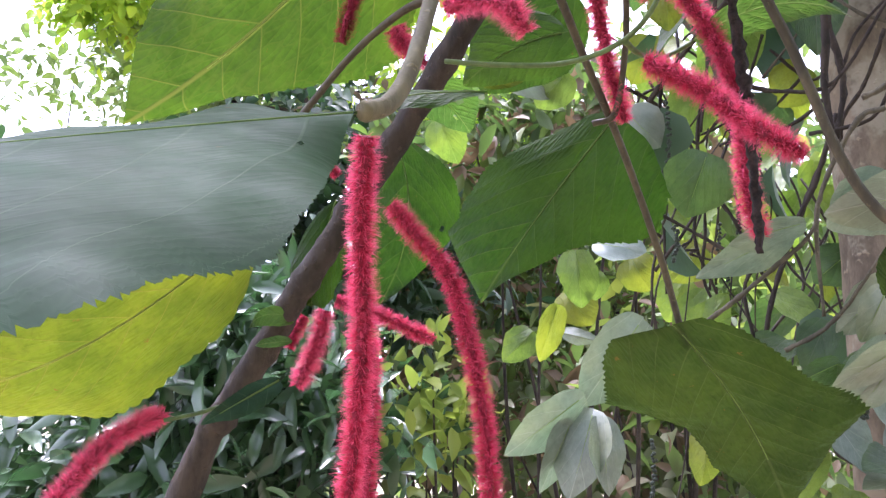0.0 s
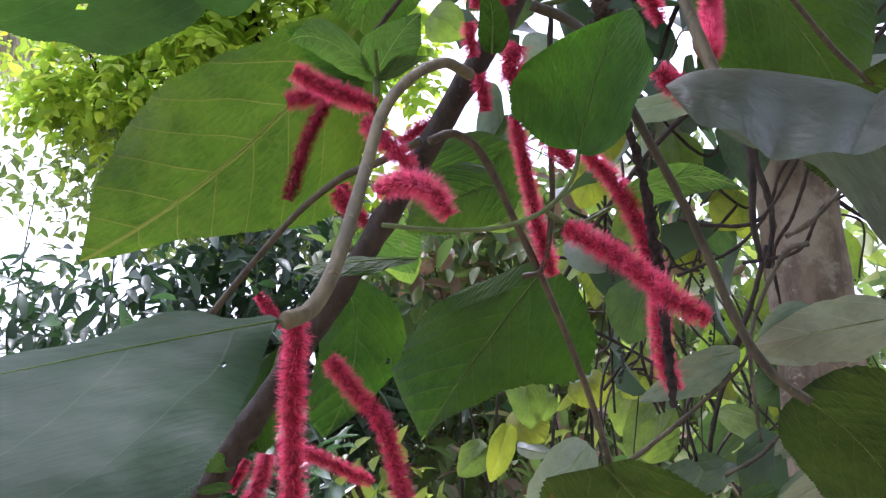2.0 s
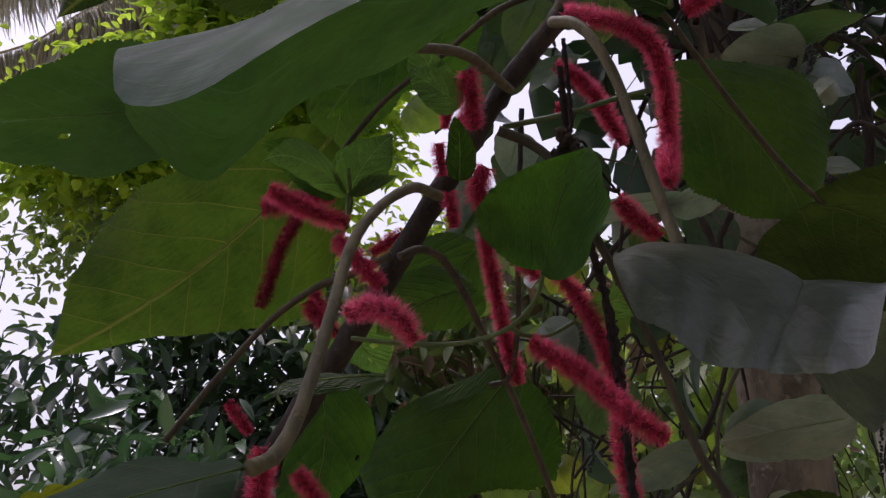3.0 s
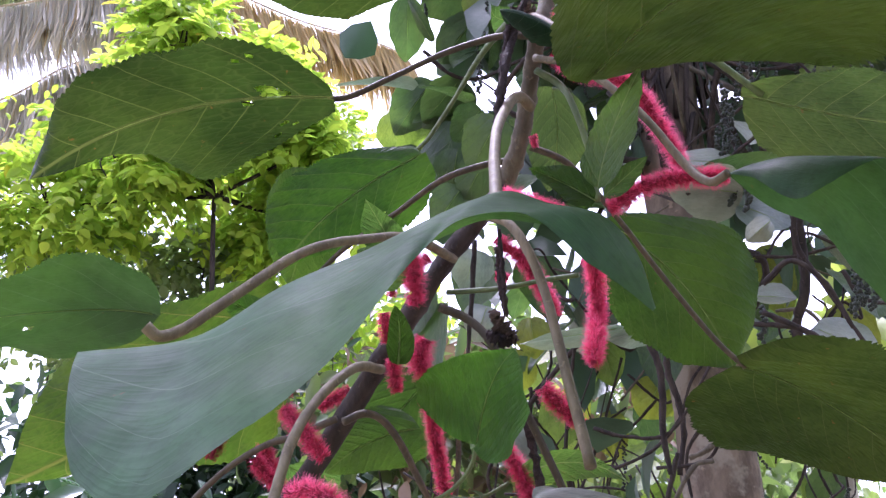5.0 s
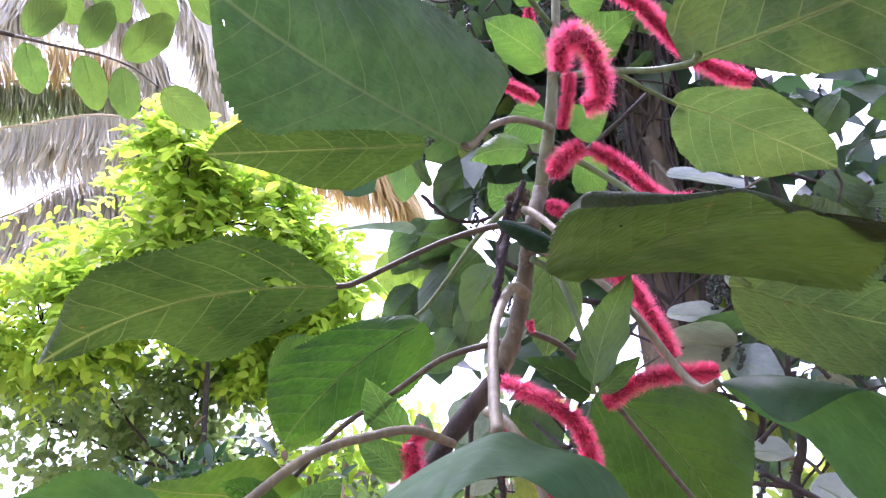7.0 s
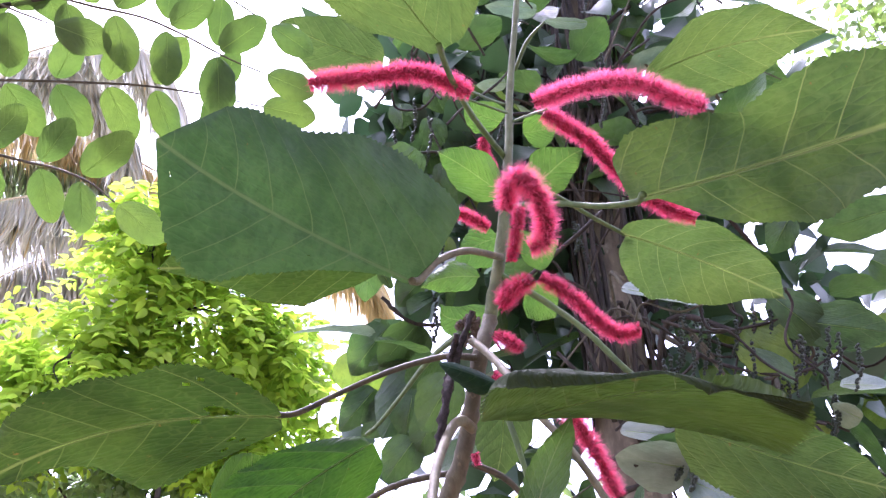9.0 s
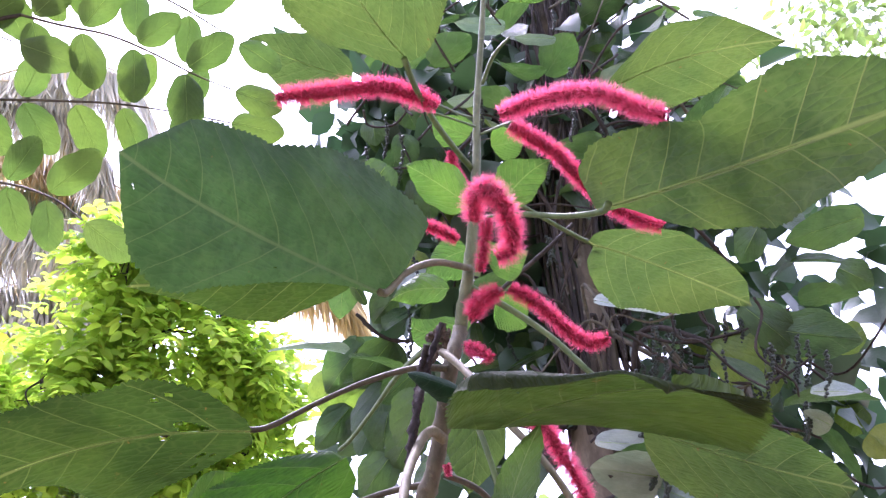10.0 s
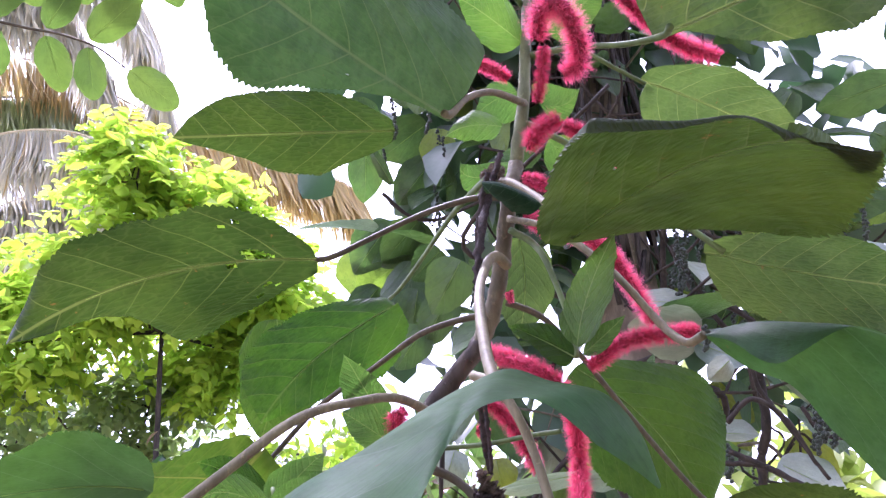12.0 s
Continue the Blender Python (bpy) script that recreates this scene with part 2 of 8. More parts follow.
STEM_MID = bark("upper_stem_bark", (0.125, 0.108, 0.064), (0.062, 0.053, 0.033), 90.0, 0.75, 0.8, 0.35)
STEM_GREEN = bark("young_stem_skin", (0.15, 0.165, 0.08), (0.085, 0.095, 0.047), 120.0, 0.6, 0.3, 0.3)
PETIOLE = bark("petiole_skin", (0.165, 0.14, 0.075), (0.095, 0.08, 0.043), 120.0, 0.65, 0.5, 0.3)
PETIOLE_DARK = bark("dark_petiole_skin", (0.088, 0.072, 0.040), (0.043, 0.036, 0.022), 120.0, 0.65, 0.5, 0.3)
PETIOLE_GREEN = bark("green_stalk_skin", (0.10, 0.145, 0.045), (0.06, 0.09, 0.028), 120.0, 0.55, 0.3, 0.3)
VINE = bark("vine_bark", (0.052, 0.040, 0.029), (0.016, 0.012, 0.010), 80.0, 0.85, 1.0, 0.3)
VINE_PALE = bark("pale_vine_bark", (0.12, 0.105, 0.07), (0.06, 0.052, 0.036), 80.0, 0.85, 1.0, 0.3)
TRUNK = bark("tree_bark", (0.22, 0.175, 0.12), (0.085, 0.066, 0.046), 26.0, 0.9, 1.0, 0.45, lichen=(0.27, 0.245, 0.18))
BERRY = bark("pepper_berry_skin", (0.030, 0.042, 0.022), (0.012, 0.016, 0.012), 300.0, 0.4, 0.3, 1.0)


# ---- builders ----
def part(name, mesh, material, parent=None, label="", kind="", smooth=True):
    """Links a mesh as one object, under a thing or under one of its parts."""
    mesh.materials.append(material)
    if smooth:
        mesh.polygons.foreach_set("use_smooth", np.ones(len(mesh.polygons), dtype=bool))
    ob = new(name, mesh)
    if parent is not None:
        ob.parent = parent
        ob.matrix_parent_inverse = parent.matrix_world.inverted()
    if label or kind:
        tagged(ob, label=label, kind=kind)
    return ob


def thing(name, at, label, category, group="", kind=""):
    ob = new(name)
    ob.empty_display_size = 0.05
    ob.matrix_world = Matrix.Translation(at)
    return tagged(ob, label, category, group, kind)


def mesh_of(name, verts, faces, uv=None):
    """A mesh from arrays; uv has one pair for each vertex."""
    me = bpy.data.meshes.new(name)
    me.from_pydata(np.asarray(verts).tolist(), [], [list(f) for f in faces])
    if uv is not None:
        layer = me.uv_layers.new(name="UVMap")
        corner = np.empty(len(me.loops), dtype=np.int32)
        me.loops.foreach_get("vertex_index", corner)
        layer.data.foreach_set("uv", np.asarray(uv, dtype=np.float32)[corner].ravel())
    me.update()
    return me


def spline(points, per=8):
    """A smooth line through the points."""
    p = np.array(points, float)
    p = np.vstack([2 * p[0] - p[1], p, 2 * p[-1] - p[-2]])
    out = []
    for a, b, c, d in zip(p[:-3], p[1:-2], p[2:-1], p[3:]):
        for s in np.linspace(0, 1, per, endpoint=False):
            out.append(0.5 * (2 * b + (c - a) * s + (2 * a - 5 * b + 4 * c - d) * s * s + (3 * b - a - 3 * c + d) * s**3))
    return np.array(out + [p[-2]])


def frames_along(line):
    """Tangent, side and up for each point of a line, without twist."""
    tan = np.gradient(line, axis=0)
    tan /= np.linalg.norm(tan, axis=1)[:, None] + 1e-9
    side = np.empty_like(tan)
    ref = np.cross(tan[0], (0.3, 0.2, 0.9))
    for k, t in enumerate(tan):
        ref = ref - t * (ref @ t)
        ref /= np.linalg.norm(ref) + 1e-9
        side[k] = ref
    return tan, side, np.cross(tan, side)


def tube(points, radii, sides=9, per=8, lumps=0.08, seed=1, nodes=0.0):
    """A closed tapered tube: stems, stalks, trunks. nodes: metres between slight swellings."""
    line = spline(points, per)
    n = len(line)
    r = np.interp(np.linspace(0, 1, n), np.linspace(0, 1, len(radii)), radii)
    rng = np.random.RandomState(seed)
    walked = np.r_[0, np.cumsum(np.linalg.norm(np.diff(line, axis=0), axis=1))]
    if nodes > 0:
        r = r * (1 + 0.16 * np.exp(-(((walked / nodes) % 1.0 - 0.5) / 0.09) ** 2))
    _, s, u = frames_along(line)
    a = np.linspace(0, 2 * np.pi, sides, endpoint=False)
    rough = 1 + lumps * rng.randn(n, sides)
    ring = line[:, None] + r[:, None, None] * rough[..., None] * (np.cos(a)[None, :, None] * s[:, None] + np.sin(a)[None, :, None] * u[:, None])
    verts = np.vstack([ring.reshape(-1, 3), line[:1], line[-1:]])
    faces = []
    for k in range(n - 1):
        for j in range(sides):
            b = (j + 1) % sides
            faces.append((k * sides + j, k * sides + b, (k + 1) * sides + b, (k + 1) * sides + j))
    for j in range(sides):
        b = (j + 1) % sides
        faces.append((n * sides, b, j))
        faces.append((n * sides + 1, (n - 1) * sides + j, (n - 1) * sides + b))
    return mesh_of("tube", verts, faces)


def blade_point(p, u, v):
    """A point of a leaf's surface: u along the midrib, v across, -1 to 1."""
    base, mid, tip, left, right = p["points"]
    s = 0.42
    ctrl = (mid - (1 - s) ** 2 * base - s * s * tip) / (2 * s * (1 - s))
    rib = ((1 - u) ** 2)[..., None] * base + (2 * u * (1 - u))[..., None] * ctrl + (u * u)[..., None] * tip
    tan = (2 * (1 - u))[..., None] * (ctrl - base) + (2 * u)[..., None] * (tip - ctrl)
    length = np.linalg.norm(tip - base)
    tan /= np.linalg.norm(tan, axis=-1)[..., None] + 1e-9
    lop = p["phase"] + np.where(v < 0, 1.7, 0.0)
    if p["outline"]:
        knots = np.linspace(0, 1, len(p["outline"][0]))
        w = np.where(v < 0, np.interp(u, knots, p["outline"][0]), np.interp(u, knots, p["outline"][1]))
        w = w * np.clip(u / 0.012, 0, 1) ** 0.5 * np.clip((1 - u) / 0.012, 0, 1) ** 0.5 * (1 + 0.012 * np.sin(31.0 * u + 3.1 * lop))
    else:
        w = (np.maximum(u, 0) ** p["front"] * np.maximum(1 - u, 0) ** p["back"]) / p["peak"]
        w = w * (1 + 0.045 * np.sin(6.0 * u + lop) + 0.028 * np.sin(13.0 * u + 2.2 * lop) + 0.016 * np.sin(31.0 * u + 3.1 * lop))
    side = np.where((v < 0)[..., None], left - mid, right - mid)
    half = np.linalg.norm(side, axis=-1)
    flat = np.cross(tan, np.where((v < 0)[..., None], mid - left, right - mid))
    up = flat / (np.linalg.norm(flat, axis=-1)[..., None] + 1e-9)
    a = np.abs(v)
    out = rib + (a * w)[..., None] * side
    out = out - tan * (length * p["lobe"] * np.exp(-((u / 0.13) ** 2)) * a**0.8)[..., None]
    ph = p["phase"]
    ribs = np.sin((u - 0.55 * a * w) * 2 * np.pi * p["veins"]) * p["ribs"] * length * np.minimum(1, a * 3) * (1 - 0.5 * a)
    wave = length * p["wave"] * a * a * (np.sin(7.0 * u + ph + 2.1 * np.sign(v)) + 0.6 * np.sin(17.0 * u + 2.3 * ph - np.sign(v)))
    droop = -p["droop"] * half * w * a * a + p["fold"] * half * w * a * (1 - a)
    out = out + up * (ribs + wave + droop)[..., None]
    if p["curl"]:
        which, start, turn = p["curl"]
        over = np.clip((a - start) / (1 - start), 0, 1) * (np.sign(v) == which) * np.clip(np.sin(np.pi * u) * 1.6 - 0.35, 0, 1)
        reach = half * w * (1 - start)
        way = side / (half[..., None] + 1e-9)
        lift = up * np.where(up[..., 2:] < 0, 1.0, -1.0)
        bent = over * turn + 1e-6
        out = out + way * (reach * over * (np.sin(bent) / bent - 1))[..., None] + lift * (reach * over * (1 - np.cos(bent)) / bent)[..., None]
    return out, w


def leaf(name, base, mid, tip, left, right, material, parent, label="", teeth=46, lobe=0.06, droop=0.09, fold=0.17, wave=0.020,
         holes=(), bites=(), front=0.45, back=0.86, nu=110, nv=12, phase=0.0, veins=7.0, ribs=0.0012, rib=0.0006, rib_material=None, outline=None, curl=None):
    """A toothed leaf blade through its base, the middle of its rib, its tip and its two widest edges, with a raised midrib.
    outline: for each side, the share of its full width at even steps from base to tip.
    curl: the side (-1 or 1) whose edge rolls under, the share of the width where it starts, and how far it turns."""
    pts = np.array([base, mid, tip, left, right], float)
    top = front / (front + back)
    p = {"points": pts, "front": front, "back": back, "peak": top**front * (1 - top) ** back, "lobe": lobe, "droop": droop,
         "fold": fold, "wave": wave, "phase": phase, "veins": veins, "ribs": ribs, "outline": outline, "curl": curl}
    u = np.linspace(0, 1, nu + 1)[:, None] * np.ones((1, 2 * nv + 1))
    v = np.linspace(-1, 1, 2 * nv + 1)[None, :] * np.ones((nu + 1, 1))
    saw = 0.6 * np.abs(np.sin(np.pi * u * teeth)) * np.clip((np.abs(v) - 0.86) / 0.14, 0, 1)
    rng = np.random.RandomState(int(phase * 100) + 7)
    torn = 1 + 0.07 * (46 / max(teeth, 30)) * saw * (teeth > 1) + 0.005 * np.repeat(rng.randn(nu + 1, 1), 2 * nv + 1, 1) * np.abs(v) ** 6
    spot, w = blade_point(p, u, v * torn)
    length = np.linalg.norm(pts[2] - pts[0])
    across = np.where(v < 0, np.linalg.norm(pts[3] - pts[1]), np.linalg.norm(pts[4] - pts[1])) / length
    uv = np.stack([u, v * w * across], -1).reshape(-1, 2)
    gone = np.zeros((nu, 2 * nv), dtype=bool)
    cu, cv = (u[:-1, :-1] + u[1:, 1:]) / 2, (v[:-1, :-1] + v[1:, 1:]) / 2
    for hu, hv, hr in holes:
        gone |= (cu - hu) ** 2 + ((cv - hv) * 0.4) ** 2 < hr**2 * (0.7 + 0.6 * rng.rand(nu, 2 * nv))
    for hu, hv, hr in bites:
        gone |= (cu - hu) ** 2 + ((cv - hv) * 0.45) ** 2 < hr**2
    wide = 2 * nv + 1
    faces = [(i * wide + j, i * wide + j + 1, (i + 1) * wide + j + 1, (i + 1) * wide + j)
             for i in range(nu) for j in range(2 * nv) if not gone[i, j]]
    blade = part(name, mesh_of(name, spot.reshape(-1, 3), faces, uv), material, parent, label)
    if rib > 0:
        line = spot[: int(nu * 0.8) : max(3, nu // 10), nv]
        part("midrib", tube(line, [rib, rib * 0.75, rib * 0.3], 6, 3, 0.02), rib_material or RIB, blade)
    return blade


def draped_leaf(name, near, ridge, far, material, parent, label="", nv=12, per=10, bulge=0.10, wave=0.02, phase=0.0):
    """A leaf hanging over its midrib like a saddle: the two halves fall from the ridge to the near and far edges."""
    a, r, c = spline(near, per), spline(ridge, per), spline(far, per)
    n = len(r)
    s = np.linspace(0, 1, n)
    rng = np.random.RandomState(int(phase * 100) + 3)
    tan = np.gradient(r, axis=0)
    tan /= np.linalg.norm(tan, axis=1)[:, None]
    rows, uv = [], []
    for j in range(-nv, nv + 1):
        edge = a if j < 0 else c
        k = abs(j) / nv
        reach = edge - r
        wide = np.linalg.norm(reach, axis=1)
        flat = np.cross(tan, reach)
        flat /= np.linalg.norm(flat, axis=1)[:, None] + 1e-9
        flat *= np.where(flat[:, 2:] < 0, -1.0, 1.0)
        k2 = k * (1 + (0.004 * rng.randn(n) + 0.03 * np.sin(s * 23.0 + phase)) * (k > 0.9))
        lift = bulge * 4 * k * (1 - k) + wave * k * k * (np.sin(9 * s + phase) + 0.6 * np.sin(21 * s + 2 * phase))
        ends = np.clip(np.minimum(s, 1 - s) * 9, 0, 1) ** 0.5
        rows.append(r + reach * (k2 * (0.55 + 0.45 * ends))[:, None] + flat * (lift * wide)[:, None])
        uv.append(np.stack([s, np.full(n, 0.42 * j / nv)], -1))
    spot = np.stack(rows, 1)
    w = 2 * nv + 1
    faces = [(i * w + j, i * w + j + 1, (i + 1) * w + j + 1, (i + 1) * w + j) for i in range(n - 1) for j in range(2 * nv)]
    return part(name, mesh_of(name, spot.reshape(-1, 3), faces, np.stack(uv, 1).reshape(-1, 2)), material, parent, label)


def catkin(points, parent, r=0.0078, fuzz=None, label="", seed=1, dense=1.0, ends=(0.7, 0.55)):
    """A drooping chenille spike: a knobbly core and tufts of fine hairs, in clusters round it."""
    line = spline(points, 10)
    rng = np.random.RandomState(seed)
    core = part("catkin", tube(points, [r * 0.34, r * 0.42, r * 0.38, r * 0.22], 8, 8, 0.22, seed), CORE, parent, label)
    walked = np.r_[0, np.cumsum(np.linalg.norm(np.diff(line, axis=0), axis=1))]
    total = walked[-1]
    tan, side, up = frames_along(line)
    knots = int(total / 0.0038 * 6.0 * dense)
    hairs = 32
    s0 = np.linspace(0, total, knots) + rng.randn(knots) * 0.0006
    a0 = np.arange(knots) * 2.39996 + rng.randn(knots) * 0.25
    puff = 0.84 + 0.24 * rng.rand(knots)
    s = np.clip(np.repeat(s0, hairs) + rng.randn(knots * hairs) * 0.0010, 0, total)
    a = np.repeat(a0, hairs) + rng.randn(knots * hairs) * 0.32
    length = r * np.repeat(puff, hairs) * (0.55 + 0.45 * rng.rand(knots * hairs))
    end = np.clip(np.minimum(ends[0] + s / 0.02, ends[1] + (total - s) / 0.022), 0, 1)
    length = length * end

    def along(table):
        return np.stack([np.interp(s, walked, table[:, k]) for k in range(3)], -1)

    p, t, e, f = along(line), along(tan), along(side), along(up)
    out = np.cos(a)[:, None] * e + np.sin(a)[:, None] * f
    turn = -np.sin(a)[:, None] * e + np.cos(a)[:, None] * f
    lean = rng.randn(len(s), 2) * 0.34
    head = out + t * (lean[:, :1] + 0.12) + turn * lean[:, 1:]
    head /= np.linalg.norm(head, axis=1)[:, None]
    bent = head + rng.randn(len(s), 3) * 0.30
    bent /= np.linalg.norm(bent, axis=1)[:, None]
    root = p + out * (r * 0.30)
    half = root + head * (length * 0.55)[:, None]
    tip = half + bent * (length * 0.5)[:, None]
    flat = np.cross(head, rng.randn(len(s), 3))
    flat *= (0.00008 + 0.00005 * rng.rand(len(s)))[:, None] / (np.linalg.norm(flat, axis=1)[:, None] + 1e-9)
    verts = np.stack([root - flat, root + flat, half - flat * 0.8, half + flat * 0.8, tip], 1).reshape(-1, 3)
    k = np.arange(len(s)) * 5
    faces = np.stack([k, k + 1, k + 3, k + 2], 1).tolist() + np.stack([k + 2, k + 3, k + 4], 1).tolist()
    uv = np.tile(np.array([[0, 0], [0, 0], [0.5, 0], [0.5, 0], [1, 0]], float), (len(s), 1))
    part("fuzz", mesh_of("fuzz", verts, faces, uv), fuzz or FUZZ, core, kind="stuff", smooth=False)
    return core


def leaf_cloud(name, at, sizes, aim, material, parent=None, label="", category="", kind="stuff", shape=0.45, seed=1, bend=0.25, spread=1.0, face=(0.0, 0.0, 1.0)):
    """Many small folded leaves in one mesh. at: places; aim: the way the tips point, in the mean."""
    rng = np.random.RandomState(seed)
    at = np.asarray(at, float)
    n = len(at)
    way = np.asarray(aim, float) + rng.randn(n, 3) * 0.6 * spread
    way /= np.linalg.norm(way, axis=1)[:, None]
    flat = np.cross(way, rng.randn(n, 3) * 0.6 + face)
    flat /= np.linalg.norm(flat, axis=1)[:, None] + 1e-9
    up = np.cross(flat, way)
    size = rng.uniform(*sizes, n)[:, None]
    grid = [(0.0, 0.0), (0.22, -0.75), (0.22, 0.75), (0.25, 0.0), (0.52, -1.0), (0.52, 1.0), (0.55, 0.0), (0.82, -0.55), (0.82, 0.55), (0.84, 0.0), (1.0, 0.0)]
    rows = []
    for a, b in grid:
        rows.append(at + way * size * a + flat * size * b * shape * 0.5 + up * size * (0.22 * shape * abs(b) - bend * a * a))
    verts = np.stack(rows, 1).reshape(-1, 3)
    cell = [(0, 3, 1), (0, 2, 3), (1, 3, 6, 4), (3, 2, 5, 6), (4, 6, 9, 7), (6, 5, 8, 9), (7, 9, 10), (9, 8, 10)]
    k = np.arange(n) * len(grid)
    faces = []
    for c in cell:
        faces += np.stack([k + i for i in c], 1).tolist()
    ob = part(name, mesh_of(name, verts, faces), material, parent, label if parent is not None else "", kind)
    if parent is None:
        tagged(ob, label, category, kind=kind)
    return ob


def cloud_points(center, radii, n, seed, clumps=0, tight=0.25):
    """Places inside an ellipsoid, gathered in clumps."""
    rng = np.random.RandomState(seed)
    center, radii = np.array(center, float), np.array(radii, float)
    if clumps:
        hubs = rng.randn(clumps, 3)
        hubs *= (rng.rand(clumps) ** 0.45 / np.linalg.norm(hubs, axis=1))[:, None]
        at = hubs[rng.randint(0, clumps, n)] + rng.randn(n, 3) * tight
    else:
        at = rng.randn(n, 3)
        at *= (rng.rand(n) ** 0.4 / np.linalg.norm(at, axis=1))[:, None]
    return center + at * radii


# ---- the chenille plant ----
plant = thing("chenille_plant", (-0.419, 0.645, 0.0), "tall chenille shrub with toothed green leaves and hanging red tassels", "shrub")
part("branch", tube([(-0.419, 0.645, -0.020), (-0.379, 0.645, 0.550), (-0.269, 0.625, 1.020), (-0.169, 0.595, 1.297), (-0.142, 0.584, 1.347), (-0.112, 0.569, 1.392), (-0.090, 0.559, 1.427), (-0.055, 0.539, 1.475), (0.003, 0.507, 1.560), (0.063, 0.481, 1.661), (0.108, 0.466, 1.736), (0.148, 0.451, 1.788)],
    [0.017, 0.015, 0.0135, 0.01, 0.0095, 0.009, 0.0088, 0.0085, 0.008, 0.008, 0.0075, 0.0075], 14, 12, 0.06, 3, 0.055), STEM, plant, "brown woody main branch with leaf scars")
part("branch", tube([(0.146, 0.452, 1.785), (0.158, 0.437, 1.819), (0.163, 0.420, 1.854), (0.166, 0.392, 1.891), (0.179, 0.408, 1.939)],
    [0.0076, 0.007, 0.0068, 0.0065, 0.006], 14, 12, 0.05, 3, 0.05), STEM_MID, plant, "grey-brown upper stem")
part("stem_tip", tube([(0.179, 0.408, 1.939), (0.185, 0.387, 1.992), (0.189, 0.377, 2.043), (0.192, 0.363, 2.102), (0.193, 0.351, 2.168), (0.198, 0.327, 2.264), (0.201, 0.304, 2.352)],
    [0.006, 0.0055, 0.005, 0.004, 0.0035, 0.003, 0.0022], 12, 8, 0.03, 4, 0.045), STEM_GREEN, plant, "green young top of the stem")
part("petiole", tube([(-0.023, 0.258, 1.441), (-0.015, 0.268, 1.448), (-0.008, 0.283, 1.469), (-0.000, 0.319, 1.520), (0.007, 0.344, 1.563), (0.021, 0.372, 1.597), (0.040, 0.403, 1.623), (0.057, 0.432, 1.631)], [0.0034, 0.003, 0.003, 0.0036], 8, 7, 0.03, 1), PETIOLE, plant)
part("petiole", tube([(-0.124, 0.545, 1.492), (-0.091, 0.542, 1.537), (-0.056, 0.527, 1.574), (-0.024, 0.503, 1.591), (-0.000, 0.491, 1.597), (0.028, 0.477, 1.607)], [0.0024, 0.0024, 0.0028], 8, 7, 0.03, 2), PETIOLE_DARK, plant)
part("petiole", tube([(0.182, 0.648, 1.400), (0.163, 0.628, 1.456), (0.129, 0.581, 1.521), (0.095, 0.531, 1.570), (0.069, 0.489, 1.602), (0.050, 0.475, 1.611), (0.033, 0.469, 1.603)], [0.0026, 0.0026, 0.003], 8, 7, 0.03, 3), PETIOLE_DARK, plant)
part("petiole", tube([(0.238, 0.418, 1.431), (0.221, 0.424, 1.447), (0.205, 0.426, 1.476), (0.186, 0.430, 1.537), (0.159, 0.428, 1.597), (0.133, 0.422, 1.647), (0.117, 0.426, 1.667), (0.095, 0.425, 1.676)], [0.0028, 0.0028, 0.0034], 8, 7, 0.03, 4), PETIOLE_DARK, plant)
part("petiole", tube([(0.161, 0.298, 1.544), (0.157, 0.315, 1.589), (0.150, 0.332, 1.649), (0.141, 0.338, 1.682), (0.131, 0.349, 1.706), (0.121, 0.366, 1.719)], [0.0032, 0.003, 0.0036], 8, 7, 0.03, 5), PETIOLE, plant)
part("petiole", tube([(0.107, 0.477, 1.708), (0.143, 0.441, 1.699), (0.169, 0.417, 1.697), (0.189, 0.398, 1.694)], [0.0022, 0.0018, 0.0018], 8, 7, 0.03, 21), PETIOLE_GREEN, plant)
part("petiole", tube([(0.003, 0.484, 1.551), (0.035, 0.480, 1.547), (0.074, 0.477, 1.547), (0.103, 0.461, 1.553), (0.120, 0.451, 1.570), (0.125, 0.441, 1.591)], [0.0016, 0.0016, 0.0014], 8, 7, 0.03, 6), PETIOLE_GREEN, plant)
part("petiole", tube([(0.105, 0.460, 1.553), (0.117, 0.479, 1.554), (0.135, 0.496, 1.558), (0.155, 0.498, 1.569)], [0.0018, 0.0014], 8, 7, 0.03, 7), PETIOLE_GREEN, plant)
part("petiole", tube([(0.103, 0.559, 1.537), (0.118, 0.554, 1.544), (0.123, 0.538, 1.586), (0.121, 0.521, 1.623), (0.121, 0.508, 1.648)], [0.0022, 0.0022], 8, 7, 0.03, 8), PETIOLE_DARK, plant)
part("petiole", tube([(-0.069, 0.296, 1.608), (-0.062, 0.299, 1.604), (-0.051, 0.305, 1.611), (-0.029, 0.316, 1.635), (0.007, 0.337, 1.674), (0.044, 0.371, 1.700), (0.075, 0.405, 1.718), (0.110, 0.463, 1.730)], [0.0034, 0.003, 0.0036], 8, 7, 0.03, 9), PETIOLE, plant)
part("petiole", tube([(-0.046, 0.596, 1.713), (-0.020, 0.582, 1.731), (0.021, 0.548, 1.769), (0.067, 0.514, 1.793), (0.102, 0.481, 1.809), (0.137, 0.461, 1.815), (0.161, 0.455, 1.817)], [0.0024, 0.0024, 0.003], 8, 7, 0.03, 10), PETIOLE_DARK, plant)
part("petiole", tube([(0.007, 0.419, 1.838), (0.025, 0.417, 1.841), (0.059, 0.415, 1.862), (0.097, 0.401, 1.877), (0.135, 0.389, 1.886), (0.162, 0.384, 1.885)], [0.0024, 0.0022, 0.003], 8, 7, 0.03, 11), PETIOLE_DARK, plant)
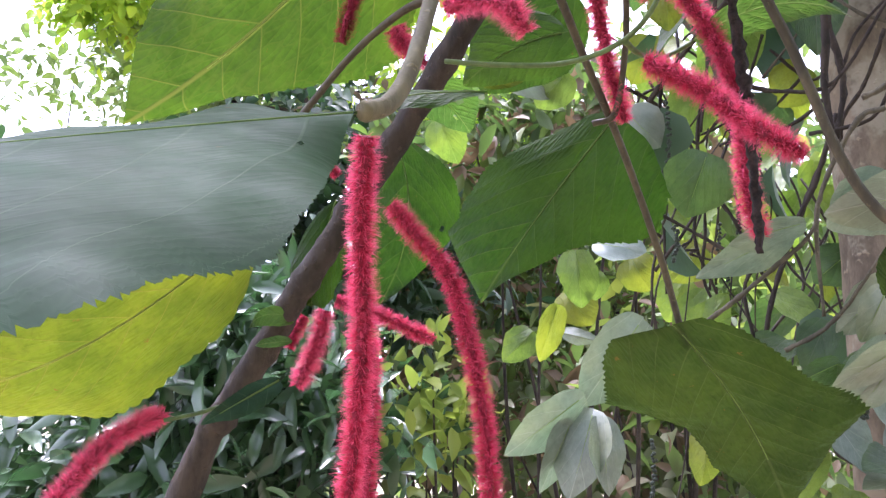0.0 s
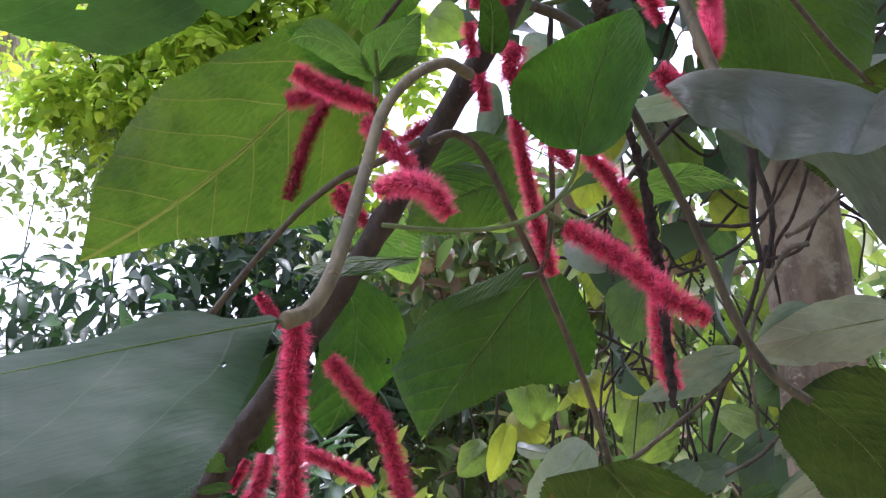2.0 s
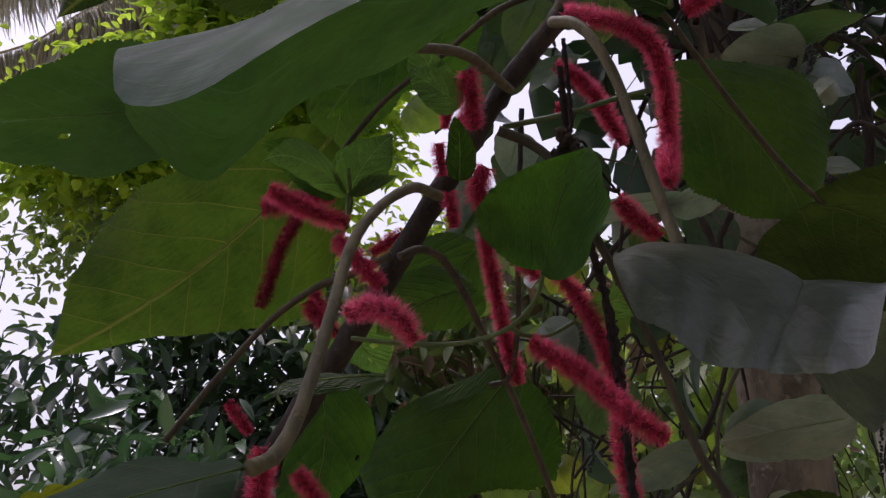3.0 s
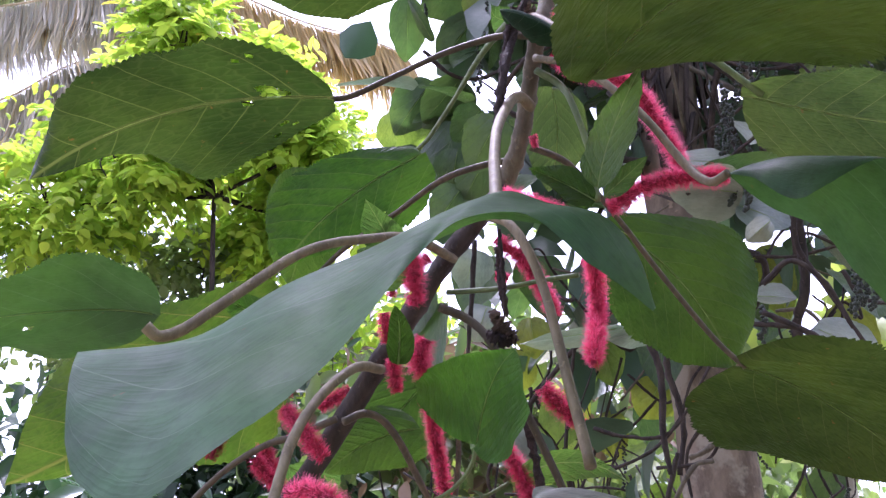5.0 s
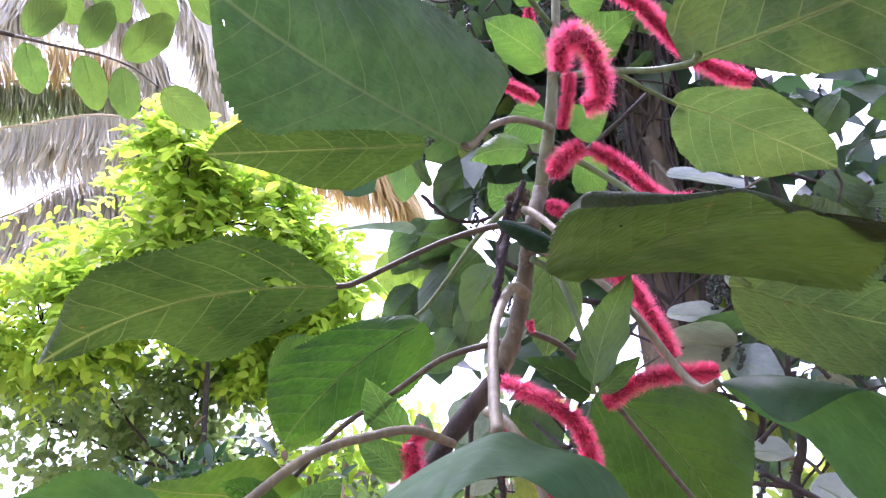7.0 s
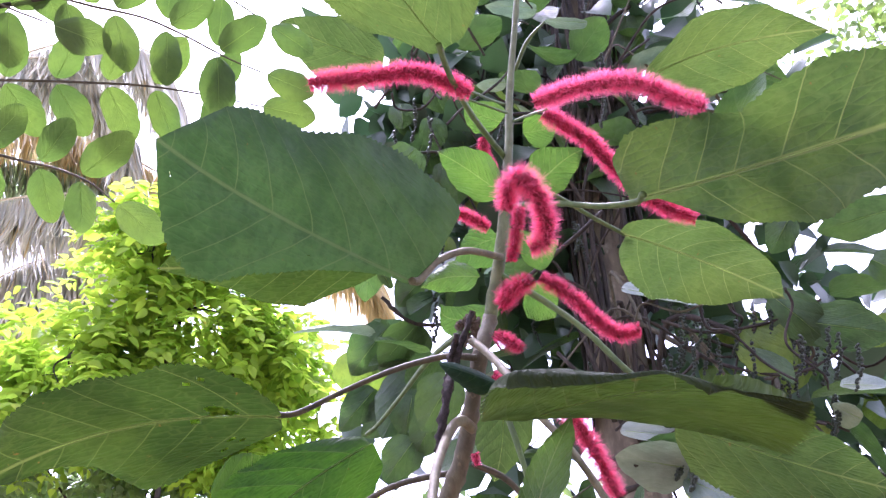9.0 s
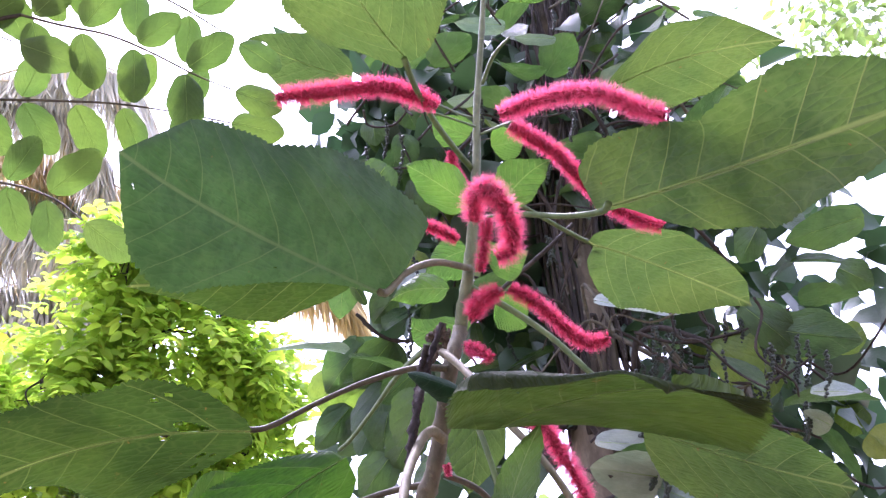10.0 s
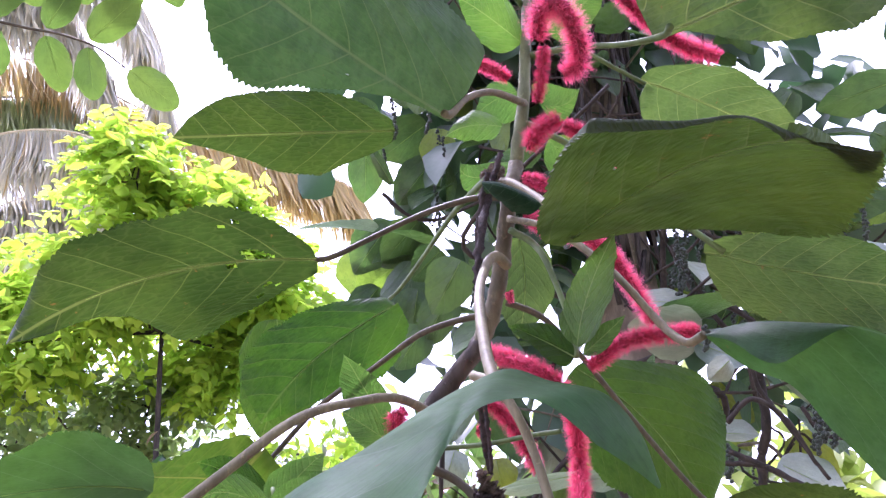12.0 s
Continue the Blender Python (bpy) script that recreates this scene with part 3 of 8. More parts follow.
part("petiole", tube([(0.098, 0.303, 1.896), (0.105, 0.310, 1.903), (0.121, 0.323, 1.933), (0.148, 0.346, 1.963), (0.185, 0.383, 1.989)], [0.0032, 0.0028, 0.0034], 8, 7, 0.03, 12), PETIOLE, plant)
part("petiole", tube([(0.280, 0.282, 1.989), (0.278, 0.295, 1.991), (0.256, 0.320, 2.005), (0.226, 0.351, 2.030), (0.192, 0.377, 2.042)], [0.0032, 0.0026, 0.003], 8, 7, 0.03, 13), PETIOLE_GREEN, plant)
part("petiole", tube([(0.318, 0.408, 2.050), (0.285, 0.400, 2.060), (0.238, 0.388, 2.076), (0.197, 0.379, 2.084)], [0.0022, 0.0022, 0.0026], 8, 7, 0.03, 14), PETIOLE_GREEN, plant)
part("petiole", tube([(0.106, 0.241, 2.090), (0.121, 0.272, 2.089), (0.149, 0.320, 2.096), (0.190, 0.369, 2.096)], [0.0028, 0.0026, 0.003], 8, 7, 0.03, 15), PETIOLE_GREEN, plant)
part("petiole", tube([(0.181, 0.292, 1.791), (0.174, 0.307, 1.818), (0.167, 0.335, 1.853), (0.158, 0.356, 1.879), (0.156, 0.372, 1.892)], [0.0034, 0.003, 0.0036], 8, 7, 0.03, 16), PETIOLE, plant)
part("petiole", tube([(0.245, 0.274, 1.708), (0.240, 0.288, 1.710), (0.234, 0.304, 1.730), (0.219, 0.321, 1.773), (0.200, 0.339, 1.812), (0.183, 0.360, 1.842), (0.162, 0.386, 1.866)], [0.0028, 0.0026, 0.003], 8, 7, 0.03, 17), PETIOLE, plant)
part("petiole", tube([(0.106, 0.242, 1.657), (0.111, 0.280, 1.697), (0.122, 0.335, 1.764), (0.138, 0.373, 1.813), (0.149, 0.385, 1.829), (0.160, 0.396, 1.828)], [0.0036, 0.0036, 0.0045], 8, 7, 0.03, 18), PETIOLE, plant)
part("petiole", tube([(0.351, 0.502, 1.666), (0.324, 0.496, 1.689), (0.279, 0.475, 1.731), (0.242, 0.451, 1.762), (0.221, 0.438, 1.779), (0.194, 0.432, 1.804), (0.166, 0.432, 1.816)], [0.0022, 0.0022, 0.0028], 8, 7, 0.03, 19), PETIOLE_DARK, plant)
part("petiole", tube([(0.325, 0.361, 1.829), (0.281, 0.367, 1.875), (0.253, 0.377, 1.916), (0.224, 0.389, 1.950), (0.184, 0.392, 1.977)], [0.0026, 0.0026, 0.003], 8, 7, 0.03, 20), PETIOLE_GREEN, plant)
part("petiole", tube([(0.092, 0.632, 1.929), (0.102, 0.608, 1.930), (0.118, 0.546, 1.931), (0.133, 0.462, 1.924), (0.149, 0.392, 1.911)], [0.0022, 0.0022, 0.003], 8, 7, 0.03, 21), PETIOLE_GREEN, plant)
part("petiole", tube([(0.199, 0.374, 1.740), (0.199, 0.380, 1.774), (0.188, 0.381, 1.821), (0.181, 0.391, 1.847), (0.165, 0.397, 1.863)], [0.0022, 0.0024, 0.003], 8, 7, 0.03, 22), PETIOLE_GREEN, plant)
part("petiole", tube([(0.196, 0.357, 2.135), (0.203, 0.322, 2.109), (0.209, 0.289, 2.083)], [0.0014, 0.0012], 8, 7, 0.03, 23), PETIOLE_GREEN, plant)
part("petiole", tube([(0.193, 0.360, 2.160), (0.169, 0.333, 2.135), (0.134, 0.290, 2.098)], [0.0014, 0.0012], 8, 7, 0.03, 24), PETIOLE_GREEN, plant)
part("petiole", tube([(0.202, 0.359, 2.212), (0.210, 0.335, 2.230), (0.224, 0.316, 2.241)], [0.002, 0.0022, 0.001], 8, 7, 0.03, 25), PETIOLE_GREEN, plant)
part("petiole", tube([(0.190, 0.352, 2.140), (0.170, 0.338, 2.130), (0.135, 0.323, 2.123)], [0.0012, 0.001], 8, 7, 0.03, 26), PETIOLE_GREEN, plant)
part("petiole", tube([(-0.012, 0.510, 1.631), (-0.001, 0.483, 1.643), (-0.002, 0.452, 1.658)], [0.0014, 0.0012], 8, 7, 0.03, 27), PETIOLE_GREEN, plant)
part("petiole", tube([(-0.165, 0.525, 1.341), (-0.147, 0.531, 1.345), (-0.137, 0.544, 1.349)], [0.0013, 0.0013], 8, 7, 0.03, 28), PETIOLE_GREEN, plant)
part("petiole", tube([(-0.002, 0.461, 1.619), (-0.003, 0.470, 1.646), (-0.010, 0.477, 1.676)], [0.0013, 0.0016], 8, 7, 0.03, 29), PETIOLE_GREEN, plant)
leaf("leaf", (-0.074, 0.327, 1.626), (-0.122, 0.339, 1.630), (-0.204, 0.307, 1.599), (-0.117, 0.297, 1.638), (-0.155, 0.388, 1.614), LEAF_NEAR, plant, "glossy grey-green leaf", phase=4.4, holes=((0.55, 0.3, 0.02),), lobe=0.05, front=0.4)
leaf("leaf", (-0.024, 0.261, 1.442), (-0.075, 0.211, 1.420), (-0.139, 0.132, 1.385), (-0.084, 0.243, 1.435), (-0.003, 0.146, 1.382), LEAF_GLOSS, plant, "glossy grey-green leaf", holes=((0.22, 0.62, 0.012),), fold=0.05, teeth=110, nu=260, nv=40, phase=1.3, lobe=-0.02, ribs=0.0004, outline=((1.0, 0.89, 0.9, 0.95, 0.82, 0.68, 0.53, 0.47, 0.44, 0.41, 0.0), (0.02, 0.15, 0.31, 0.49, 0.66, 0.79, 0.87, 0.9, 0.87, 0.8, 0.0)))
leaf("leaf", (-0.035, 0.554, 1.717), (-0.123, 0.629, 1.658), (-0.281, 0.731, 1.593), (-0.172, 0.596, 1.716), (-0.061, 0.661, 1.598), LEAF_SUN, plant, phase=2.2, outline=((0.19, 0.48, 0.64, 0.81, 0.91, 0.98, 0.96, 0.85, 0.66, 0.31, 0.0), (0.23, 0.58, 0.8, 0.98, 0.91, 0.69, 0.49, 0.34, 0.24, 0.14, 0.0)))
leaf("leaf", (-0.119, 0.498, 1.447), (-0.195, 0.492, 1.387), (-0.290, 0.479, 1.355), (-0.212, 0.448, 1.419), (-0.187, 0.550, 1.350), LEAF_OLD, plant, "yellowing leaf with brown specks", phase=3.1, teeth=22, wave=0.02)
leaf("leaf", (0.127, 0.624, 1.558), (0.081, 0.655, 1.501), (0.032, 0.690, 1.430), (0.035, 0.672, 1.539), (0.136, 0.636, 1.446), LEAF, plant, phase=0.4, wave=0.02, outline=((0.11, 0.4, 0.63, 0.8, 0.93, 0.96, 0.96, 0.88, 0.95, 0.59, 0.0), (0.33, 0.87, 0.96, 0.87, 0.58, 0.43, 0.32, 0.22, 0.12, 0.05, 0.0)))
leaf("leaf", (-0.041, 0.805, 1.593), (-0.031, 0.807, 1.528), (-0.059, 0.807, 1.440), (-0.067, 0.804, 1.530), (0.019, 0.811, 1.528), LEAF, plant, phase=5.2, holes=((0.5, 0.7, 0.02),), outline=((0.25, 0.56, 0.83, 0.9, 0.97, 1.0, 1.01, 1.02, 0.85, 0.62, 0.0), (0.25, 0.73, 0.93, 0.97, 0.98, 0.94, 0.78, 0.58, 0.41, 0.23, 0.0)))
leaf("leaf", (0.179, 0.638, 1.401), (0.235, 0.686, 1.346), (0.299, 0.769, 1.259), (0.153, 0.745, 1.322), (0.304, 0.642, 1.361), LEAF_OLIVE, plant, phase=4.0, droop=0.12, nu=180, nv=30, outline=((0.47, 0.71, 0.88, 0.97, 0.84, 0.5, 0.44, 0.44, 0.31, 0.17, 0.0), (0.23, 0.45, 0.57, 0.66, 0.78, 0.91, 1.0, 0.62, 0.44, 0.23, 0.0)))
leaf("leaf", (0.121, 0.422, 1.582), (0.122, 0.378, 1.604), (0.131, 0.333, 1.617), (0.089, 0.430, 1.626), (0.137, 0.321, 1.570), LEAF_FRESH, plant, "young bright green leaf", phase=2.9)
leaf("leaf", (0.244, 0.433, 1.433), (0.278, 0.441, 1.406), (0.329, 0.481, 1.351), (0.264, 0.482, 1.386), (0.297, 0.405, 1.424), LEAF_OLIVE, plant, phase=1.9)
leaf("leaf", (0.279, 0.585, 1.829), (0.340, 0.596, 1.785), (0.397, 0.618, 1.701), (0.289, 0.608, 1.737), (0.403, 0.584, 1.833), LEAF_BROAD, plant, phase=3.7, holes=((0.3, 0.0, 0.015),), outline=((0.18, 0.56, 0.76, 0.9, 0.96, 0.96, 0.87, 0.77, 0.61, 0.3, 0.0), (0.14, 0.42, 0.67, 0.83, 0.96, 0.98, 0.98, 0.87, 0.69, 0.47, 0.0)))
leaf("leaf", (0.351, 0.502, 1.666), (0.414, 0.510, 1.645), (0.512, 0.522, 1.580), (0.357, 0.580, 1.617), (0.456, 0.444, 1.652), LEAF_OLIVE, plant, phase=2.4)
leaf("leaf", (0.008, 0.404, 1.829), (-0.094, 0.414, 1.818), (-0.218, 0.475, 1.782), (-0.104, 0.369, 1.836), (-0.070, 0.477, 1.792), LEAF_DEEP, plant, nu=200, nv=40, phase=0.2, lobe=0.02, holes=((0.15, -0.1, 0.042), (0.17, -0.2, 0.032), (0.24, 0.06, 0.016), (0.16, 0.62, 0.014), (0.2, 0.8, 0.014), (0.13, 0.75, 0.012), (0.24, -0.7, 0.01), (0.2, -0.8, 0.012)), outline=((0.15, 0.6, 0.83, 0.99, 0.96, 0.98, 0.95, 0.99, 0.81, 0.33, 0.0), (0.13, 0.36, 0.63, 0.85, 0.97, 0.94, 0.42, 0.25, 0.15, 0.08, 0.0)))
leaf("leaf", (0.088, 0.592, 1.896), (0.025, 0.576, 1.837), (-0.027, 0.567, 1.761), (-0.010, 0.557, 1.865), (0.058, 0.595, 1.797), LEAF, plant, nu=180, nv=34, phase=1.1, holes=((0.62, 0.1, 0.02), (0.3, 0.6, 0.01)), outline=((0.21, 0.48, 0.66, 0.79, 0.88, 0.95, 0.98, 0.95, 0.83, 0.63, 0.0), (0.4, 0.82, 0.95, 0.91, 0.75, 0.64, 0.55, 0.43, 0.3, 0.15, 0.0)))
leaf("leaf", (0.181, 0.298, 1.790), (0.184, 0.135, 1.723), (0.250, 0.117, 1.713), (0.103, 0.098, 1.711), (0.296, 0.137, 1.719), LEAF_OLIVE, plant, nu=180, nv=34, phase=5.7, curl=(-1, 0.92, 2.0), lobe=0.16, wave=0.024, holes=((0.3, -0.4, 0.008), (0.55, -0.5, 0.007), (0.7, 0.2, 0.006)), outline=((0.17, 0.45, 0.66, 0.79, 0.88, 0.96, 0.56, 0.4, 0.38, 0.24, 0.0), (0.05, 0.4, 0.98, 0.9, 0.77, 0.64, 0.51, 0.38, 0.26, 0.13, 0.0)))
# Curled-over lobe of the previous leaf, built as a blade of its own.
leaf("leaf", (0.155, 0.282, 1.805), (0.134, 0.268, 1.803), (0.114, 0.271, 1.810), (0.136, 0.284, 1.824), (0.137, 0.279, 1.794), LEAF_GLOSS, plant, "glossy grey-green leaf", nu=40, nv=10, phase=0.7, lobe=0.0, droop=0.5, fold=0.3, front=0.4, back=0.5, rib=0.0)
leaf("leaf", (0.322, 0.368, 1.831), (0.358, 0.331, 1.795), (0.410, 0.272, 1.747), (0.348, 0.304, 1.818), (0.369, 0.366, 1.768), LEAF_HAZED, plant, phase=1.6, outline=((0.19, 0.46, 0.59, 0.71, 0.83, 0.94, 0.98, 0.94, 0.86, 0.52, 0.0), (0.22, 0.68, 0.82, 0.9, 0.94, 0.98, 0.97, 0.9, 0.83, 0.53, 0.0)))
leaf("leaf", (0.314, 0.396, 2.040), (0.384, 0.423, 2.046), (0.519, 0.486, 2.055), (0.399, 0.386, 2.060), (0.364, 0.474, 2.027), LEAF_HAZED, plant, phase=2.7, lobe=0.04, outline=((0.2, 0.5, 0.75, 0.91, 0.99, 1.0, 0.93, 0.83, 0.68, 0.49, 0.0), (0.17, 0.53, 0.76, 0.89, 0.98, 0.92, 0.81, 0.64, 0.38, 0.19, 0.0)))
leaf("leaf", (0.286, 0.296, 1.998), (0.316, 0.184, 1.934), (0.354, 0.029, 1.850), (0.289, 0.156, 1.971), (0.340, 0.208, 1.902), LEAF_HAZED, plant, phase=3.3, lobe=0.1, holes=((0.6, 0.0, 0.009), (0.75, -0.5, 0.007), (0.45, 0.5, 0.005)), outline=((0.64, 0.98, 0.98, 0.9, 0.81, 0.71, 0.84, 0.92, 0.8, 0.58, 0.0), (0.04, 0.08, 0.48, 0.75, 0.9, 0.98, 0.9, 0.7, 0.59, 0.39, 0.0)))
leaf("leaf", (0.281, 0.239, 2.080), (0.330, 0.212, 2.093), (0.424, 0.190, 2.112), (0.316, 0.180, 2.099), (0.343, 0.249, 2.086), LEAF_HAZED, plant, phase=0.5, lobe=0.02, outline=((0.25, 0.57, 0.77, 0.92, 0.98, 0.97, 0.93, 0.83, 0.58, 0.31, 0.0), (0.25, 0.45, 0.66, 0.88, 1.0, 1.0, 0.94, 0.8, 0.6, 0.28, 0.0)))
leaf("leaf", (0.107, 0.245, 2.097), (0.076, 0.213, 2.100), (0.035, 0.155, 2.105), (0.033, 0.241, 2.096), (0.128, 0.168, 2.105), LEAF_HAZED, plant, phase=1.4, outline=((0.17, 0.33, 0.52, 0.71, 0.83, 0.93, 0.99, 1.0, 0.99, 0.87, 0.0), (0.2, 0.49, 0.73, 0.9, 0.99, 0.96, 0.94, 0.83, 0.55, 0.28, 0.0)))
leaf("leaf", (0.065, 0.439, 2.293), (0.017, 0.431, 2.299), (-0.047, 0.414, 2.309), (0.020, 0.406, 2.320), (0.012, 0.461, 2.273), LEAF_HAZED, plant, phase=4.9, holes=((0.85, -0.2, 0.04),))
leaf("leaf", (0.096, 0.305, 1.898), (0.014, 0.214, 1.866), (-0.056, 0.130, 1.846), (0.054, 0.223, 1.948), (0.008, 0.231, 1.815), LEAF_DULL, plant, nu=180, nv=34, phase=2.3, lobe=0.07, wave=0.006, holes=((0.9, 0.5, 0.007), (0.35, 0.6, 0.005)), rib=0.0, outline=((1.0, 1.15, 1.21, 1.22, 1.17, 1.02, 0.83, 0.78, 0.7, 0.54, 0.0), (0.02, 0.06, 0.2, 0.36, 0.53, 0.71, 0.92, 1.0, 0.83, 0.47, 0.0)))
leaf("leaf", (0.091, 0.567, 2.107), (-0.023, 0.549, 2.076), (-0.136, 0.532, 2.045), (-0.027, 0.519, 2.110), (-0.019, 0.579, 2.043), LEAF_DEEP, plant, phase=3.9, lobe=0.0, outline=((0.25, 0.6, 0.87, 0.93, 0.99, 0.96, 0.92, 0.83, 0.65, 0.4, 0.0), (0.25, 0.58, 0.79, 0.99, 0.93, 0.81, 0.56, 0.39, 0.26, 0.15, 0.0)))
leaf("leaf", (0.187, 0.377, 2.058), (0.155, 0.355, 2.060), (0.120, 0.333, 2.059), (0.161, 0.340, 2.075), (0.147, 0.384, 2.060), LEAF_YOUNG, plant, "young bright green leaf", nu=30, nv=7, phase=0.3, lobe=0.0, front=0.60, back=1.2, teeth=26, rib=0.0)
leaf("leaf", (0.216, 0.369, 2.059), (0.227, 0.336, 2.060), (0.245, 0.305, 2.056), (0.208, 0.330, 2.072), (0.241, 0.342, 2.049), LEAF_YOUNG, plant, "young bright green leaf", nu=30, nv=7, phase=1.7, lobe=0.0, front=0.60, back=1.2, teeth=26, rib=0.0)
leaf("leaf", (0.195, 0.434, 2.052), (0.174, 0.443, 2.046), (0.156, 0.457, 2.033), (0.169, 0.434, 2.059), (0.187, 0.455, 2.028), LEAF_YOUNG, plant, "young bright green leaf", nu=30, nv=7, phase=2.2, lobe=0.0, front=0.60, back=1.2, teeth=26, rib=0.0)
leaf("leaf", (0.171, 0.413, 1.987), (0.142, 0.401, 1.975), (0.117, 0.403, 1.961), (0.142, 0.401, 1.992), (0.146, 0.409, 1.964), LEAF_YOUNG, plant, "young bright green leaf", nu=30, nv=7, phase=2.8, lobe=0.0, front=0.60, back=1.2, teeth=26, rib=0.0)
leaf("leaf", (0.213, 0.423, 2.028), (0.232, 0.420, 2.025), (0.248, 0.406, 2.036), (0.216, 0.418, 2.049), (0.236, 0.427, 2.014), LEAF_YOUNG, plant, "young bright green leaf", nu=30, nv=7, phase=3.8, lobe=0.0, front=0.60, back=1.2, teeth=26, rib=0.0)
leaf("leaf", (0.228, 0.455, 2.013), (0.243, 0.461, 1.999), (0.257, 0.466, 1.987), (0.255, 0.452, 2.007), (0.233, 0.472, 1.988), LEAF_YOUNG, plant, "young bright green leaf", nu=30, nv=7, phase=4.8, lobe=0.0, front=0.60, back=1.2, teeth=26, rib=0.0)
leaf("leaf", (0.208, 0.493, 2.003), (0.167, 0.504, 1.999), (0.149, 0.497, 2.013), (0.174, 0.495, 2.011), (0.165, 0.513, 1.985), LEAF_YOUNG, plant, "young bright green leaf", nu=30, nv=7, phase=5.8, lobe=0.0, front=0.60, back=1.2, teeth=26, rib=0.0)
leaf("leaf", (0.195, 0.400, 2.178), (0.171, 0.398, 2.185), (0.155, 0.392, 2.193), (0.184, 0.387, 2.192), (0.167, 0.411, 2.173), LEAF_YOUNG, plant, "young bright green leaf", nu=30, nv=7, phase=5.1, lobe=0.0, front=0.60, back=1.2, teeth=26, rib=0.0)
leaf("leaf", (0.219, 0.403, 2.169), (0.236, 0.397, 2.170), (0.254, 0.386, 2.174), (0.228, 0.386, 2.182), (0.243, 0.407, 2.158), LEAF_YOUNG, plant, "young bright green leaf", nu=30, nv=7, phase=5.4, lobe=0.0, front=0.60, back=1.2, teeth=26, rib=0.0)
leaf("leaf", (0.193, 0.354, 1.738), (0.198, 0.338, 1.766), (0.206, 0.284, 1.790), (0.187, 0.348, 1.775), (0.210, 0.314, 1.758), LEAF_YOUNG, plant, "young bright green leaf", phase=0.8, lobe=0.0, front=0.60, back=1.2, teeth=26, nu=36, nv=8, rib=0.0)
leaf("leaf", (0.197, 0.374, 1.740), (0.180, 0.383, 1.756), (0.155, 0.392, 1.773), (0.183, 0.377, 1.767), (0.176, 0.379, 1.743), LEAF, plant, phase=1.8, lobe=0.0, front=0.60, back=1.2, teeth=26, nu=30, nv=7, rib=0.0008)
leaf("leaf", (0.197, 0.355, 1.733), (0.205, 0.339, 1.737), (0.217, 0.319, 1.745), (0.203, 0.336, 1.744), (0.212, 0.338, 1.733), LEAF_YOUNG, plant, "young bright green leaf", phase=2.1, lobe=0.0, front=0.60, back=1.2, teeth=26, nu=30, nv=7, rib=0.0)
leaf("leaf", (0.222, 0.569, 1.970), (0.230, 0.590, 1.932), (0.225, 0.619, 1.881), (0.195, 0.594, 1.939), (0.261, 0.583, 1.930), LEAF_HAZED, plant, phase=3.0, lobe=0.03)
leaf("leaf", (0.077, 0.541, 1.756), (0.060, 0.523, 1.776), (0.040, 0.503, 1.799), (0.041, 0.525, 1.773), (0.075, 0.521, 1.779), LEAF_YOUNG, plant, "young bright green leaf", phase=3.4, lobe=0.0, front=0.60, back=1.2, teeth=26, nu=30, nv=7, rib=0.0)
leaf("leaf", (-0.009, 0.505, 1.671), (0.007, 0.500, 1.691), (0.027, 0.495, 1.710), (-0.009, 0.498, 1.696), (0.021, 0.505, 1.677), LEAF_YOUNG, plant, "young bright green leaf", phase=3.6, lobe=0.0, front=0.60, back=1.2, teeth=26, nu=30, nv=7, rib=0.0)
leaf("leaf", (-0.012, 0.524, 1.677), (-0.041, 0.516, 1.696), (-0.070, 0.509, 1.705), (-0.037, 0.513, 1.709), (-0.039, 0.522, 1.675), LEAF, plant, phase=3.8, lobe=0.0, front=0.60, back=1.2, teeth=26, nu=30, nv=7, rib=0.0008)
leaf("leaf", (0.155, 0.498, 1.570), (0.189, 0.473, 1.580), (0.230, 0.452, 1.564), (0.190, 0.469, 1.589), (0.196, 0.475, 1.569), LEAF_YOUNG, plant, "young bright green leaf", phase=4.2, lobe=0.0, front=0.60, back=1.2, teeth=26, nu=36, nv=8, rib=0.0)
leaf("leaf", (-0.004, 0.468, 1.650), (-0.030, 0.449, 1.661), (-0.056, 0.438, 1.655), (-0.032, 0.442, 1.673), (-0.023, 0.457, 1.647), LEAF_YOUNG, plant, "young bright green leaf", phase=4.3, lobe=0.0, front=0.60, back=1.2, teeth=26, nu=30, nv=7, rib=0.0)
leaf("leaf", (-0.003, 0.469, 1.648), (0.010, 0.450, 1.663), (0.027, 0.433, 1.674), (-0.005, 0.448, 1.667), (0.024, 0.455, 1.655), LEAF_YOUNG, plant, "young bright green leaf", phase=4.5, lobe=0.0, front=0.60, back=1.2, teeth=26, nu=30, nv=7, rib=0.0)
leaf("leaf", (-0.001, 0.470, 1.647), (0.014, 0.458, 1.648), (0.031, 0.445, 1.651), (0.014, 0.455, 1.655), (0.014, 0.460, 1.645), LEAF_YOUNG, plant, "young bright green leaf", phase=4.7, lobe=0.0, front=0.60, back=1.2, teeth=26, nu=30, nv=7, rib=0.0)
leaf("leaf", (-0.071, 0.574, 1.488), (-0.081, 0.569, 1.448), (-0.084, 0.563, 1.414), (-0.099, 0.567, 1.440), (-0.068, 0.584, 1.431), LEAF, plant, phase=5.0, lobe=0.0, nu=36, nv=8, fold=0.3)
leaf("leaf", (-0.018, 0.669, 1.608), (0.003, 0.683, 1.598), (0.025, 0.701, 1.576), (-0.016, 0.687, 1.587), (0.027, 0.680, 1.607), LEAF_YOUNG, plant, "young bright green leaf", phase=5.3, lobe=0.0, nu=36, nv=8, holes=((0.5, 0.4, 0.05), (0.7, -0.2, 0.04)))
